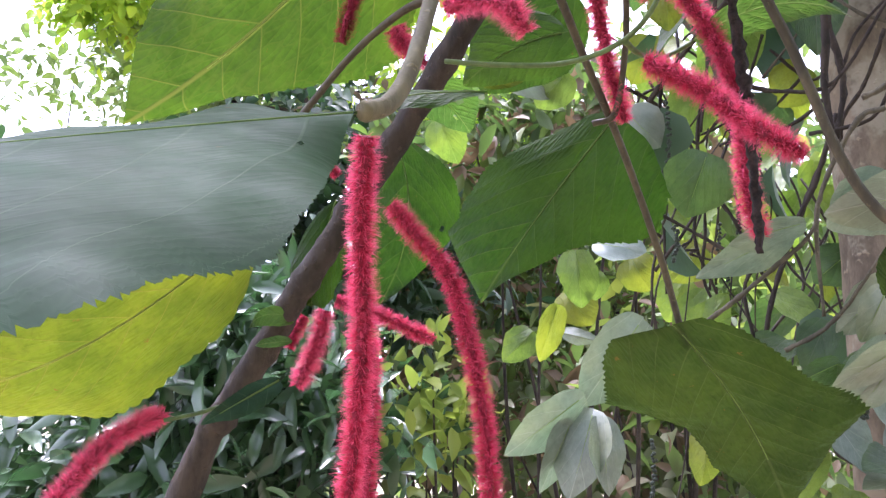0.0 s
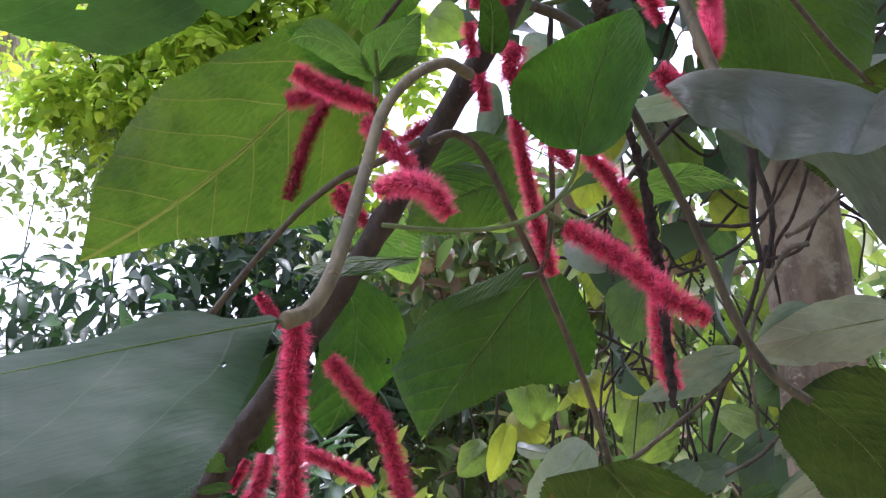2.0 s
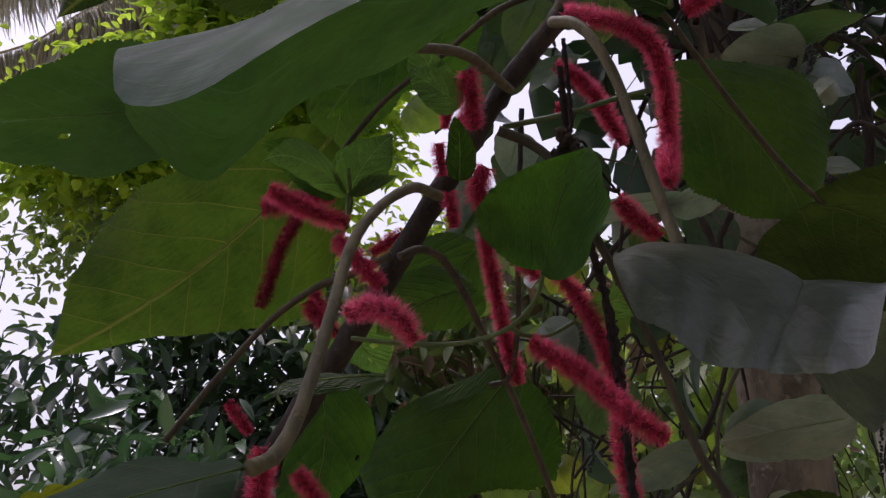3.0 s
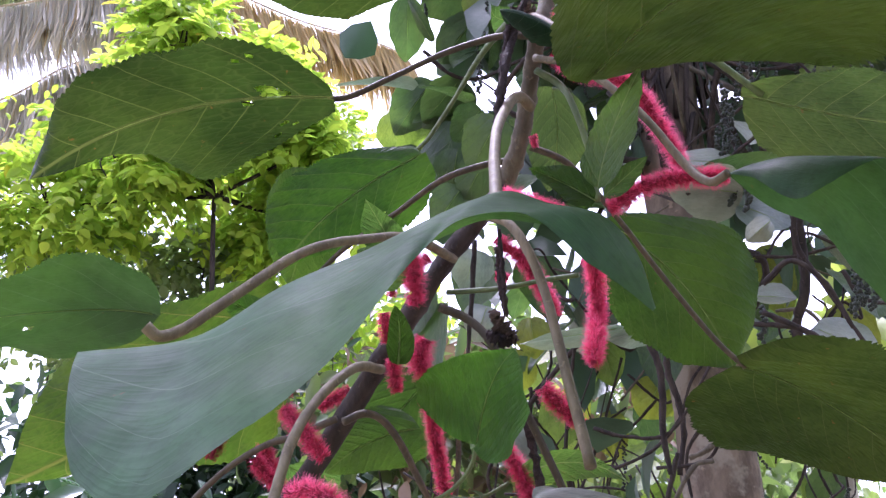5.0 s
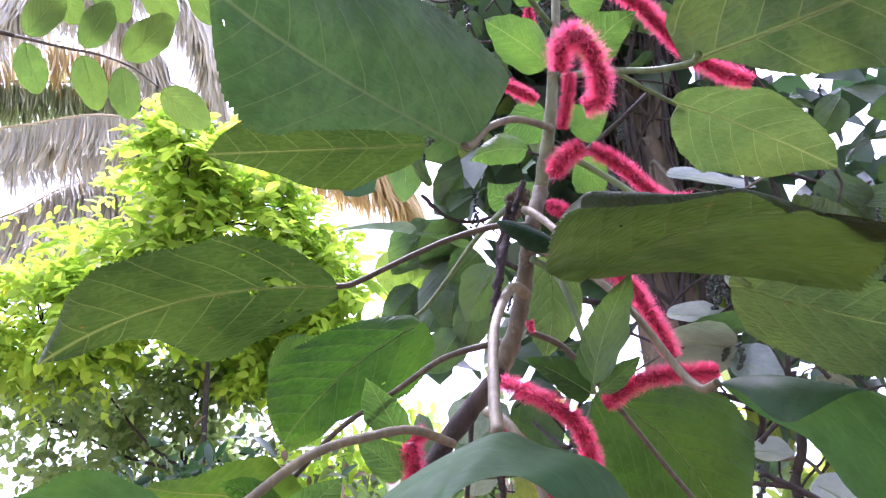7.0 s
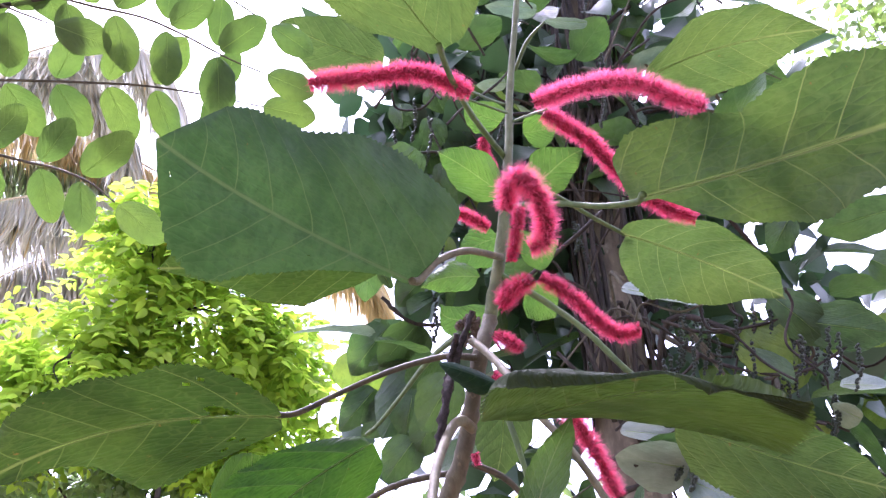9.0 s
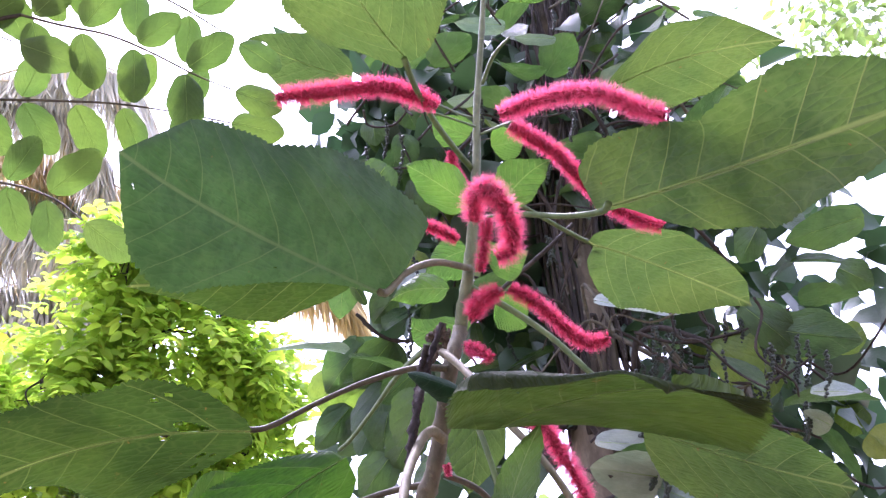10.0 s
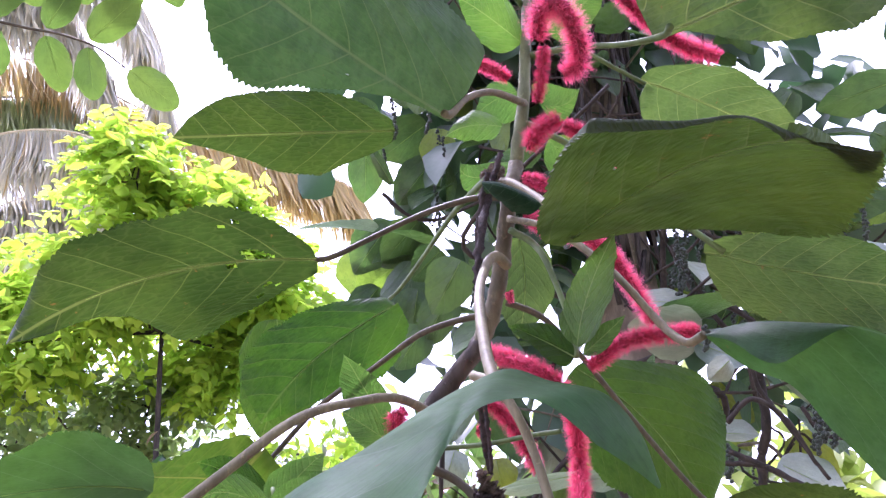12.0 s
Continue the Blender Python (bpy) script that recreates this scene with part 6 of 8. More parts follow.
leaf("vine_leaf", (0.416, 1.348, 1.866), (0.410, 1.351, 1.828), (0.410, 1.390, 1.782), (0.452, 1.353, 1.822), (0.373, 1.370, 1.841), PEPPER_GREEN, vine, **VINE_LEAF, phase=8.88)
leaf("vine_leaf", (0.271, 1.204, 1.767), (0.288, 1.195, 1.744), (0.322, 1.217, 1.720), (0.319, 1.221, 1.777), (0.262, 1.189, 1.718), PEPPER_PALE, vine, **VINE_LEAF, phase=9.25)
leaf("vine_leaf", (0.607, 1.375, 1.906), (0.591, 1.379, 1.879), (0.582, 1.418, 1.851), (0.629, 1.384, 1.859), (0.562, 1.394, 1.908), PEPPER_YELLOW, vine, **VINE_LEAF, phase=9.62)
leaf("vine_leaf", (0.525, 1.490, 1.985), (0.509, 1.495, 1.952), (0.495, 1.539, 1.916), (0.549, 1.502, 1.934), (0.475, 1.509, 1.979), PEPPER_GREEN, vine, **VINE_LEAF, phase=9.99)
leaf("vine_leaf", (0.597, 1.250, 1.566), (0.576, 1.250, 1.549), (0.559, 1.285, 1.529), (0.598, 1.256, 1.524), (0.563, 1.264, 1.578), PEPPER_LEAF, vine, **VINE_LEAF, phase=10.36)
leaf("vine_leaf", (0.489, 1.605, 1.638), (0.466, 1.603, 1.611), (0.442, 1.638, 1.578), (0.500, 1.610, 1.585), (0.439, 1.619, 1.642), PEPPER_YELLOW, vine, **VINE_LEAF, phase=10.73)
leaf("vine_leaf", (0.449, 1.534, 1.462), (0.469, 1.513, 1.492), (0.509, 1.518, 1.541), (0.446, 1.530, 1.515), (0.498, 1.518, 1.471), PEPPER_GREEN, vine, **VINE_LEAF, phase=11.10)
leaf("vine_leaf", (0.721, 1.409, 1.603), (0.703, 1.409, 1.572), (0.694, 1.444, 1.532), (0.735, 1.409, 1.555), (0.681, 1.430, 1.593), PEPPER_YELLOW, vine, **VINE_LEAF, phase=11.47)
leaf("vine_leaf", (0.513, 1.814, 1.602), (0.496, 1.811, 1.568), (0.481, 1.843, 1.520), (0.540, 1.813, 1.549), (0.458, 1.831, 1.589), PEPPER_GREEN, vine, **VINE_LEAF, phase=11.84)
leaf("vine_leaf", (0.194, 1.886, 1.500), (0.169, 1.878, 1.474), (0.133, 1.905, 1.439), (0.195, 1.889, 1.449), (0.144, 1.890, 1.501), PEPPER_GREEN, vine, **VINE_LEAF, phase=12.21)
leaf("vine_leaf", (0.267, 1.877, 1.499), (0.297, 1.861, 1.490), (0.346, 1.876, 1.480), (0.302, 1.871, 1.508), (0.294, 1.875, 1.475), PEPPER_PALE, vine, **VINE_LEAF, phase=12.58)
leaf("vine_leaf", (-0.002, 1.329, 1.796), (0.009, 1.326, 1.767), (0.026, 1.358, 1.734), (0.040, 1.333, 1.782), (-0.021, 1.341, 1.759), PEPPER_GREEN, vine, **VINE_LEAF, phase=12.95)
leaf("vine_leaf", (0.106, 1.296, 1.874), (0.137, 1.289, 1.852), (0.188, 1.313, 1.833), (0.156, 1.316, 1.893), (0.121, 1.283, 1.821), PEPPER_PALE, vine, **VINE_LEAF, phase=13.32)
leaf("vine_leaf", (0.195, 1.291, 1.862), (0.176, 1.289, 1.839), (0.153, 1.324, 1.818), (0.205, 1.305, 1.821), (0.150, 1.295, 1.866), PEPPER_GREEN, vine, **VINE_LEAF, phase=13.69)
leaf("vine_leaf", (0.411, 1.340, 1.311), (0.400, 1.329, 1.278), (0.393, 1.350, 1.226), (0.429, 1.333, 1.272), (0.377, 1.349, 1.282), PEPPER_YELLOW, vine, **VINE_LEAF, phase=14.06)
leaf("vine_leaf", (0.473, 1.207, 1.232), (0.489, 1.190, 1.255), (0.528, 1.200, 1.285), (0.480, 1.208, 1.271), (0.508, 1.194, 1.237), PEPPER_GREEN, vine, **VINE_LEAF, phase=14.43)
leaf("vine_leaf", (0.111, 1.307, 2.698), (0.113, 1.329, 2.653), (0.116, 1.391, 2.609), (0.154, 1.335, 2.661), (0.072, 1.340, 2.660), PEPPER_LEAF, vine, **VINE_LEAF, phase=14.80)
leaf("vine_leaf", (0.072, 1.168, 2.705), (0.079, 1.181, 2.674), (0.089, 1.230, 2.652), (0.129, 1.181, 2.688), (0.029, 1.197, 2.674), PEPPER_LEAF, vine, **VINE_LEAF, phase=15.17)
leaf("vine_leaf", (0.228, 1.227, 2.702), (0.192, 1.240, 2.674), (0.141, 1.289, 2.655), (0.234, 1.296, 2.667), (0.154, 1.202, 2.693), PEPPER_LEAF, vine, **VINE_LEAF, phase=15.54)
leaf("vine_leaf", (0.241, 1.238, 2.610), (0.215, 1.253, 2.576), (0.180, 1.307, 2.548), (0.255, 1.275, 2.561), (0.179, 1.250, 2.605), PEPPER_LEAF, vine, **VINE_LEAF, phase=15.91)
leaf("vine_leaf", (0.207, 1.237, 2.452), (0.182, 1.248, 2.420), (0.147, 1.295, 2.393), (0.220, 1.293, 2.421), (0.148, 1.221, 2.431), PEPPER_LEAF, vine, **VINE_LEAF, phase=16.28)
leaf("vine_leaf", (0.147, 1.322, 2.514), (0.144, 1.335, 2.475), (0.143, 1.386, 2.437), (0.175, 1.344, 2.479), (0.115, 1.345, 2.483), PEPPER_LEAF, vine, **VINE_LEAF, phase=16.65)
leaf("vine_leaf", (0.105, 1.365, 2.455), (0.102, 1.374, 2.419), (0.100, 1.420, 2.385), (0.147, 1.384, 2.422), (0.059, 1.383, 2.428), PEPPER_GREEN, vine, **VINE_LEAF, phase=17.02)
leaf("vine_leaf", (0.181, 1.417, 2.459), (0.153, 1.419, 2.436), (0.113, 1.457, 2.421), (0.177, 1.444, 2.415), (0.130, 1.414, 2.469), PEPPER_GREEN, vine, **VINE_LEAF, phase=17.39)
leaf("vine_leaf", (0.246, 1.118, 2.594), (0.239, 1.132, 2.561), (0.233, 1.183, 2.536), (0.272, 1.141, 2.562), (0.208, 1.140, 2.575), PEPPER_GREEN, vine, **VINE_LEAF, phase=17.76)
leaf("vine_leaf", (0.207, 1.223, 2.290), (0.203, 1.228, 2.259), (0.202, 1.269, 2.231), (0.242, 1.236, 2.261), (0.167, 1.240, 2.269), PEPPER_LEAF, vine, **VINE_LEAF, phase=18.13)
leaf("vine_leaf", (0.243, 1.179, 2.352), (0.222, 1.183, 2.328), (0.196, 1.222, 2.313), (0.254, 1.228, 2.329), (0.194, 1.158, 2.339), PEPPER_LEAF, vine, **VINE_LEAF, phase=18.50)
leaf("vine_leaf", (0.055, 1.112, 2.095), (0.074, 1.107, 2.078), (0.104, 1.135, 2.069), (0.093, 1.106, 2.107), (0.056, 1.130, 2.059), PEPPER_GREEN, vine, **VINE_LEAF, phase=18.87)
leaf("vine_leaf", (0.231, 0.937, 2.172), (0.215, 0.946, 2.140), (0.196, 0.991, 2.112), (0.250, 0.960, 2.130), (0.183, 0.951, 2.162), PEPPER_LEAF, vine, **VINE_LEAF, phase=19.24)
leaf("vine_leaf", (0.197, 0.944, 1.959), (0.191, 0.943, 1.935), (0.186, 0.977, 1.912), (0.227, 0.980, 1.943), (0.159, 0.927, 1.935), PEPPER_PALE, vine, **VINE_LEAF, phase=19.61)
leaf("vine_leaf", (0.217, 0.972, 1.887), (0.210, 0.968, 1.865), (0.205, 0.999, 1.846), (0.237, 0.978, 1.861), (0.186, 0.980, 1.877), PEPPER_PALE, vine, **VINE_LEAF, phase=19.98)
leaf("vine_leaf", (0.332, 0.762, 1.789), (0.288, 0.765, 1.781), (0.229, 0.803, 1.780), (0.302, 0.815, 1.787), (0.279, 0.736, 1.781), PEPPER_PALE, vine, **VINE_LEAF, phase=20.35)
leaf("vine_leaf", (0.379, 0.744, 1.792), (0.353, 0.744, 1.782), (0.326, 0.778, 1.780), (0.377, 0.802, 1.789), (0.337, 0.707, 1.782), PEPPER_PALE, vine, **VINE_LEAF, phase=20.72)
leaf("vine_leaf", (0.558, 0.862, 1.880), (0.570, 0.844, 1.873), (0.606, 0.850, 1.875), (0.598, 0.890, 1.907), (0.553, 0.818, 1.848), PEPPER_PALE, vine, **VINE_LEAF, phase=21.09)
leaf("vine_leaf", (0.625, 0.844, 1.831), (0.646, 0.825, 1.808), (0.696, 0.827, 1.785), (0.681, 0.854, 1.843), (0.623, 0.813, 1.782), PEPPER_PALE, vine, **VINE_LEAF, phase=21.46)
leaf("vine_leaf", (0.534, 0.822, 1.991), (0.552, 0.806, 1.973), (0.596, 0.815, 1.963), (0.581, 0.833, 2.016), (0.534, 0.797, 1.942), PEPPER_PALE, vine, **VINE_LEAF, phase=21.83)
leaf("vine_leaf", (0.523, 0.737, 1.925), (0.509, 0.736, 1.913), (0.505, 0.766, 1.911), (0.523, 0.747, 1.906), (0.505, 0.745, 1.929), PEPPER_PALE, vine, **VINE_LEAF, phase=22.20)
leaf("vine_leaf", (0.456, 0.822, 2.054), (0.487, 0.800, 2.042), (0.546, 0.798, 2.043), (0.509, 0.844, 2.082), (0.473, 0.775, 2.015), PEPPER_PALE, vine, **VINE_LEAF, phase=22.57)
leaf("vine_leaf", (0.318, 1.150, 1.939), (0.320, 1.146, 1.911), (0.331, 1.177, 1.882), (0.349, 1.150, 1.918), (0.297, 1.164, 1.912), PEPPER_YELLOW, vine, **VINE_LEAF, phase=22.94)
leaf("vine_leaf", (0.478, 1.311, 1.983), (0.487, 1.310, 1.940), (0.511, 1.342, 1.888), (0.523, 1.307, 1.952), (0.457, 1.333, 1.935), PEPPER_GREEN, vine, **VINE_LEAF, phase=23.31)
leaf("vine_leaf", (0.780, 1.242, 2.128), (0.794, 1.244, 2.075), (0.831, 1.276, 2.010), (0.831, 1.232, 2.090), (0.767, 1.275, 2.069), PEPPER_YELLOW, vine, **VINE_LEAF, phase=23.68)
leaf("vine_leaf", (0.900, 1.221, 2.016), (0.913, 1.219, 1.961), (0.951, 1.245, 1.890), (0.951, 1.203, 1.977), (0.886, 1.254, 1.951), PEPPER_YELLOW, vine, **VINE_LEAF, phase=24.05)
leaf("vine_leaf", (0.518, 1.444, 1.861), (0.526, 1.437, 1.826), (0.550, 1.463, 1.782), (0.561, 1.436, 1.840), (0.497, 1.461, 1.818), PEPPER_YELLOW, vine, **VINE_LEAF, phase=24.42)
leaf("vine_leaf", (0.517, 0.794, 1.994), (0.481, 0.795, 1.998), (0.439, 0.828, 2.019), (0.502, 0.871, 1.996), (0.468, 0.739, 2.007), PEPPER_PALE, vine, **VINE_LEAF, phase=24.79)
leaf("vine_leaf", (0.472, 0.780, 2.262), (0.512, 0.760, 2.242), (0.583, 0.759, 2.234), (0.535, 0.800, 2.285), (0.497, 0.737, 2.214), PEPPER_PALE, vine, **VINE_LEAF, phase=25.16)
leaf("vine_leaf", (0.342, 0.708, 2.809), (0.307, 0.706, 2.803), (0.259, 0.727, 2.824), (0.318, 0.755, 2.843), (0.299, 0.672, 2.781), PEPPER_PALE, vine, **VINE_LEAF, phase=25.53)
leaf("vine_leaf", (0.294, 0.754, 2.655), (0.274, 0.751, 2.646), (0.249, 0.773, 2.661), (0.284, 0.793, 2.677), (0.267, 0.725, 2.632), PEPPER_PALE, vine, **VINE_LEAF, phase=25.90)
leaf("vine_leaf", (0.458, 0.763, 2.864), (0.426, 0.762, 2.859), (0.387, 0.784, 2.882), (0.439, 0.801, 2.893), (0.419, 0.738, 2.843), PEPPER_PALE, vine, **VINE_LEAF, phase=26.27)
leaf("vine_leaf", (0.758, 0.765, 2.424), (0.745, 0.776, 2.402), (0.745, 0.817, 2.392), (0.772, 0.781, 2.394), (0.729, 0.786, 2.424), PEPPER_LEAF, vine, **VINE_LEAF, phase=26.64)
leaf("vine_leaf", (0.994, 0.806, 2.514), (0.950, 0.831, 2.508), (0.902, 0.894, 2.521), (0.979, 0.868, 2.497), (0.934, 0.808, 2.533), PEPPER_LEAF, vine, **VINE_LEAF, phase=27.01)
leaf("vine_leaf", (0.925, 0.811, 2.397), (0.936, 0.800, 2.376), (0.975, 0.809, 2.366), (0.950, 0.787, 2.400), (0.936, 0.828, 2.365), PEPPER_LEAF, vine, **VINE_LEAF, phase=27.38)
leaf("vine_leaf", (0.754, 0.850, 2.325), (0.780, 0.843, 2.288), (0.836, 0.859, 2.252), (0.802, 0.826, 2.313), (0.768, 0.877, 2.275), PEPPER_LEAF, vine, **VINE_LEAF, phase=27.75)
leaf("vine_leaf", (0.801, 0.848, 2.284), (0.837, 0.820, 2.262), (0.909, 0.804, 2.247), (0.845, 0.804, 2.299), (0.841, 0.852, 2.236), PEPPER_LEAF, vine, **VINE_LEAF, phase=28.12)
leaf("vine_leaf", (0.718, 0.900, 2.287), (0.739, 0.893, 2.255), (0.787, 0.910, 2.226), (0.766, 0.873, 2.283), (0.722, 0.930, 2.238), PEPPER_GREEN, vine, **VINE_LEAF, phase=28.49)
leaf("vine_leaf", (0.793, 0.804, 2.147), (0.809, 0.782, 2.136), (0.854, 0.777, 2.136), (0.843, 0.821, 2.172), (0.788, 0.760, 2.111), PEPPER_PALE, vine, **VINE_LEAF, phase=28.86)
leaf("vine_leaf", (0.812, 0.817, 2.101), (0.793, 0.812, 2.106), (0.786, 0.833, 2.130), (0.821, 0.868, 2.120), (0.778, 0.774, 2.101), PEPPER_PALE, vine, **VINE_LEAF, phase=29.23)
leaf("vine_leaf", (0.151, 1.178, 2.509), (0.130, 1.153, 2.527), (0.100, 1.145, 2.576), (0.122, 1.166, 2.529), (0.140, 1.158, 2.539), PEPPER_LEAF, vine, **VINE_LEAF, phase=29.60)
leaf("vine_leaf", (0.155, 1.312, 2.489), (0.130, 1.324, 2.450), (0.095, 1.373, 2.411), (0.170, 1.345, 2.434), (0.091, 1.322, 2.478), PEPPER_LEAF, vine, **VINE_LEAF, phase=29.97)
leaf("vine_leaf", (0.231, 1.264, 2.460), (0.197, 1.273, 2.428), (0.148, 1.320, 2.399), (0.226, 1.296, 2.407), (0.169, 1.270, 2.460), PEPPER_LEAF, vine, **VINE_LEAF, phase=30.34)
leaf("vine_leaf", (0.143, 1.377, 2.379), (0.118, 1.383, 2.344), (0.083, 1.426, 2.310), (0.147, 1.401, 2.331), (0.091, 1.385, 2.368), PEPPER_LEAF, vine, **VINE_LEAF, phase=30.71)
leaf("vine_leaf", (0.213, 1.376, 2.371), (0.178, 1.383, 2.336), (0.129, 1.428, 2.302), (0.209, 1.404, 2.315), (0.149, 1.382, 2.368), PEPPER_LEAF, vine, **VINE_LEAF, phase=31.08)
leaf("vine_leaf", (0.201, 1.143, 2.164), (0.183, 1.145, 2.135), (0.160, 1.183, 2.108), (0.213, 1.160, 2.123), (0.155, 1.151, 2.157), PEPPER_LEAF, vine, **VINE_LEAF, phase=31.45)
leaf("vine_leaf", (0.244, 1.113, 2.215), (0.226, 1.120, 2.179), (0.204, 1.164, 2.143), (0.259, 1.133, 2.170), (0.197, 1.127, 2.199), PEPPER_LEAF, vine, **VINE_LEAF, phase=31.82)
leaf("vine_leaf", (0.154, 0.863, 2.576), (0.140, 0.872, 2.551), (0.122, 0.914, 2.539), (0.172, 0.890, 2.545), (0.110, 0.871, 2.572), PEPPER_LEAF, vine, **VINE_LEAF, phase=32.19)
leaf("vine_leaf", (0.952, 1.159, 2.248), (0.960, 1.147, 2.229), (0.991, 1.161, 2.218), (0.977, 1.128, 2.250), (0.955, 1.185, 2.218), PEPPER_YELLOW, vine, **VINE_LEAF, phase=32.56)
leaf("vine_leaf", (1.069, 1.214, 2.560), (1.077, 1.219, 2.521), (1.108, 1.254, 2.481), (1.119, 1.212, 2.538), (1.047, 1.244, 2.514), PEPPER_GREEN, vine, **VINE_LEAF, phase=32.93)
leaf("vine_leaf", (0.986, 1.425, 2.370), (0.965, 1.433, 2.347), (0.951, 1.478, 2.326), (1.005, 1.464, 2.344), (0.937, 1.422, 2.358), PEPPER_GREEN, vine, **VINE_LEAF, phase=33.30)
leaf("vine_leaf", (0.944, 1.491, 2.346), (0.937, 1.488, 2.328), (0.944, 1.517, 2.317), (0.971, 1.464, 2.314), (0.912, 1.531, 2.352), PEPPER_GREEN, vine, **VINE_LEAF, phase=33.67)
leaf("vine_leaf", (1.012, 1.374, 2.291), (1.027, 1.360, 2.269), (1.068, 1.370, 2.250), (1.044, 1.336, 2.294), (1.021, 1.402, 2.252), PEPPER_GREEN, vine, **VINE_LEAF, phase=34.04)
leaf("vine_leaf", (1.022, 1.156, 2.184), (1.025, 1.149, 2.163), (1.050, 1.167, 2.145), (1.063, 1.158, 2.186), (1.000, 1.157, 2.148), PEPPER_GREEN, vine, **VINE_LEAF, phase=34.41)
leaf("vine_leaf", (0.925, 1.071, 2.378), (0.914, 1.084, 2.345), (0.916, 1.132, 2.313), (0.942, 1.080, 2.337), (0.897, 1.105, 2.364), PEPPER_GREEN, vine, **VINE_LEAF, phase=34.78)
leaf("vine_leaf", (0.875, 1.301, 2.339), (0.853, 1.318, 2.301), (0.836, 1.373, 2.260), (0.876, 1.306, 2.282), (0.839, 1.348, 2.331), PEPPER_LEAF, vine, **VINE_LEAF, phase=35.15)
leaf("vine_leaf", (1.167, 1.193, 2.495), (1.159, 1.196, 2.475), (1.169, 1.227, 2.463), (1.174, 1.179, 2.462), (1.156, 1.229, 2.500), PEPPER_GREEN, vine, **VINE_LEAF, phase=35.52)
leaf("vine_leaf", (0.839, 1.472, 2.489), (0.861, 1.472, 2.443), (0.908, 1.503, 2.393), (0.880, 1.450, 2.452), (0.851, 1.514, 2.445), PEPPER_LEAF, vine, **VINE_LEAF, phase=35.89)
leaf("vine_leaf", (0.768, 1.326, 2.422), (0.788, 1.321, 2.387), (0.832, 1.346, 2.351), (0.808, 1.285, 2.397), (0.776, 1.378, 2.386), PEPPER_GREEN, vine, **VINE_LEAF, phase=36.26)
leaf("vine_leaf", (0.958, 1.345, 2.345), (0.950, 1.351, 2.313), (0.954, 1.391, 2.282), (0.993, 1.352, 2.311), (0.917, 1.369, 2.324), PEPPER_GREEN, vine, **VINE_LEAF, phase=36.63)
leaf("vine_leaf", (0.849, 1.261, 2.433), (0.856, 1.265, 2.394), (0.883, 1.301, 2.354), (0.904, 1.272, 2.416), (0.819, 1.276, 2.383), PEPPER_GREEN, vine, **VINE_LEAF, phase=37.00)
leaf("vine_leaf", (1.141, 1.153, 2.274), (1.149, 1.143, 2.251), (1.183, 1.155, 2.233), (1.189, 1.147, 2.286), (1.122, 1.155, 2.226), PEPPER_YELLOW, vine, **VINE_LEAF, phase=37.37)
leaf("vine_leaf", (0.884, 1.324, 2.472), (0.869, 1.334, 2.444), (0.861, 1.380, 2.420), (0.889, 1.321, 2.424), (0.857, 1.365, 2.476), PEPPER_GREEN, vine, **VINE_LEAF, phase=37.74)
leaf("vine_leaf", (1.003, 1.021, 2.438), (1.005, 1.017, 2.419), (1.029, 1.037, 2.409), (1.034, 1.010, 2.438), (0.989, 1.039, 2.411), PEPPER_LEAF, vine, **VINE_LEAF, phase=38.11)
leaf("vine_leaf", (1.232, 1.264, 2.396), (1.209, 1.276, 2.377), (1.198, 1.322, 2.364), (1.222, 1.264, 2.340), (1.209, 1.304, 2.425), PEPPER_GREEN, vine, **VINE_LEAF, phase=38.48)
leaf("vine_leaf", (1.034, 1.028, 2.442), (1.014, 1.045, 2.415), (1.005, 1.098, 2.394), (1.033, 1.042, 2.397), (1.008, 1.064, 2.445), PEPPER_GREEN, vine, **VINE_LEAF, phase=38.85)
leaf("vine_leaf", (0.890, 1.219, 2.543), (0.881, 1.225, 2.519), (0.885, 1.263, 2.502), (0.920, 1.221, 2.508), (0.852, 1.246, 2.541), PEPPER_GREEN, vine, **VINE_LEAF, phase=39.22)
leaf("vine_leaf", (1.090, 1.012, 2.417), (1.065, 1.023, 2.405), (1.050, 1.066, 2.407), (1.089, 1.046, 2.391), (1.055, 1.016, 2.431), PEPPER_GREEN, vine, **VINE_LEAF, phase=39.59)
leaf("vine_leaf", (0.811, 1.461, 2.392), (0.803, 1.466, 2.361), (0.805, 1.506, 2.331), (0.831, 1.443, 2.346), (0.782, 1.509, 2.387), PEPPER_GREEN, vine, **VINE_LEAF, phase=39.96)
leaf("vine_leaf", (0.775, 1.291, 2.459), (0.763, 1.293, 2.441), (0.760, 1.326, 2.434), (0.796, 1.308, 2.434), (0.739, 1.296, 2.459), PEPPER_YELLOW, vine, **VINE_LEAF, phase=40.33)
leaf("vine_leaf", (0.200, 0.994, 2.795), (0.206, 1.004, 2.768), (0.218, 1.047, 2.754), (0.236, 1.020, 2.794), (0.178, 1.005, 2.758), PEPPER_LEAF, vine, **VINE_LEAF, phase=40.70)
leaf("vine_leaf", (0.226, 1.141, 2.781), (0.233, 1.141, 2.762), (0.248, 1.172, 2.759), (0.255, 1.122, 2.762), (0.213, 1.179, 2.777), PEPPER_LEAF, vine, **VINE_LEAF, phase=41.07)
leaf("vine_leaf", (0.195, 1.003, 2.605), (0.191, 1.009, 2.581), (0.188, 1.047, 2.570), (0.215, 0.996, 2.565), (0.167, 1.039, 2.612), PEPPER_LEAF, vine, **VINE_LEAF, phase=41.44)
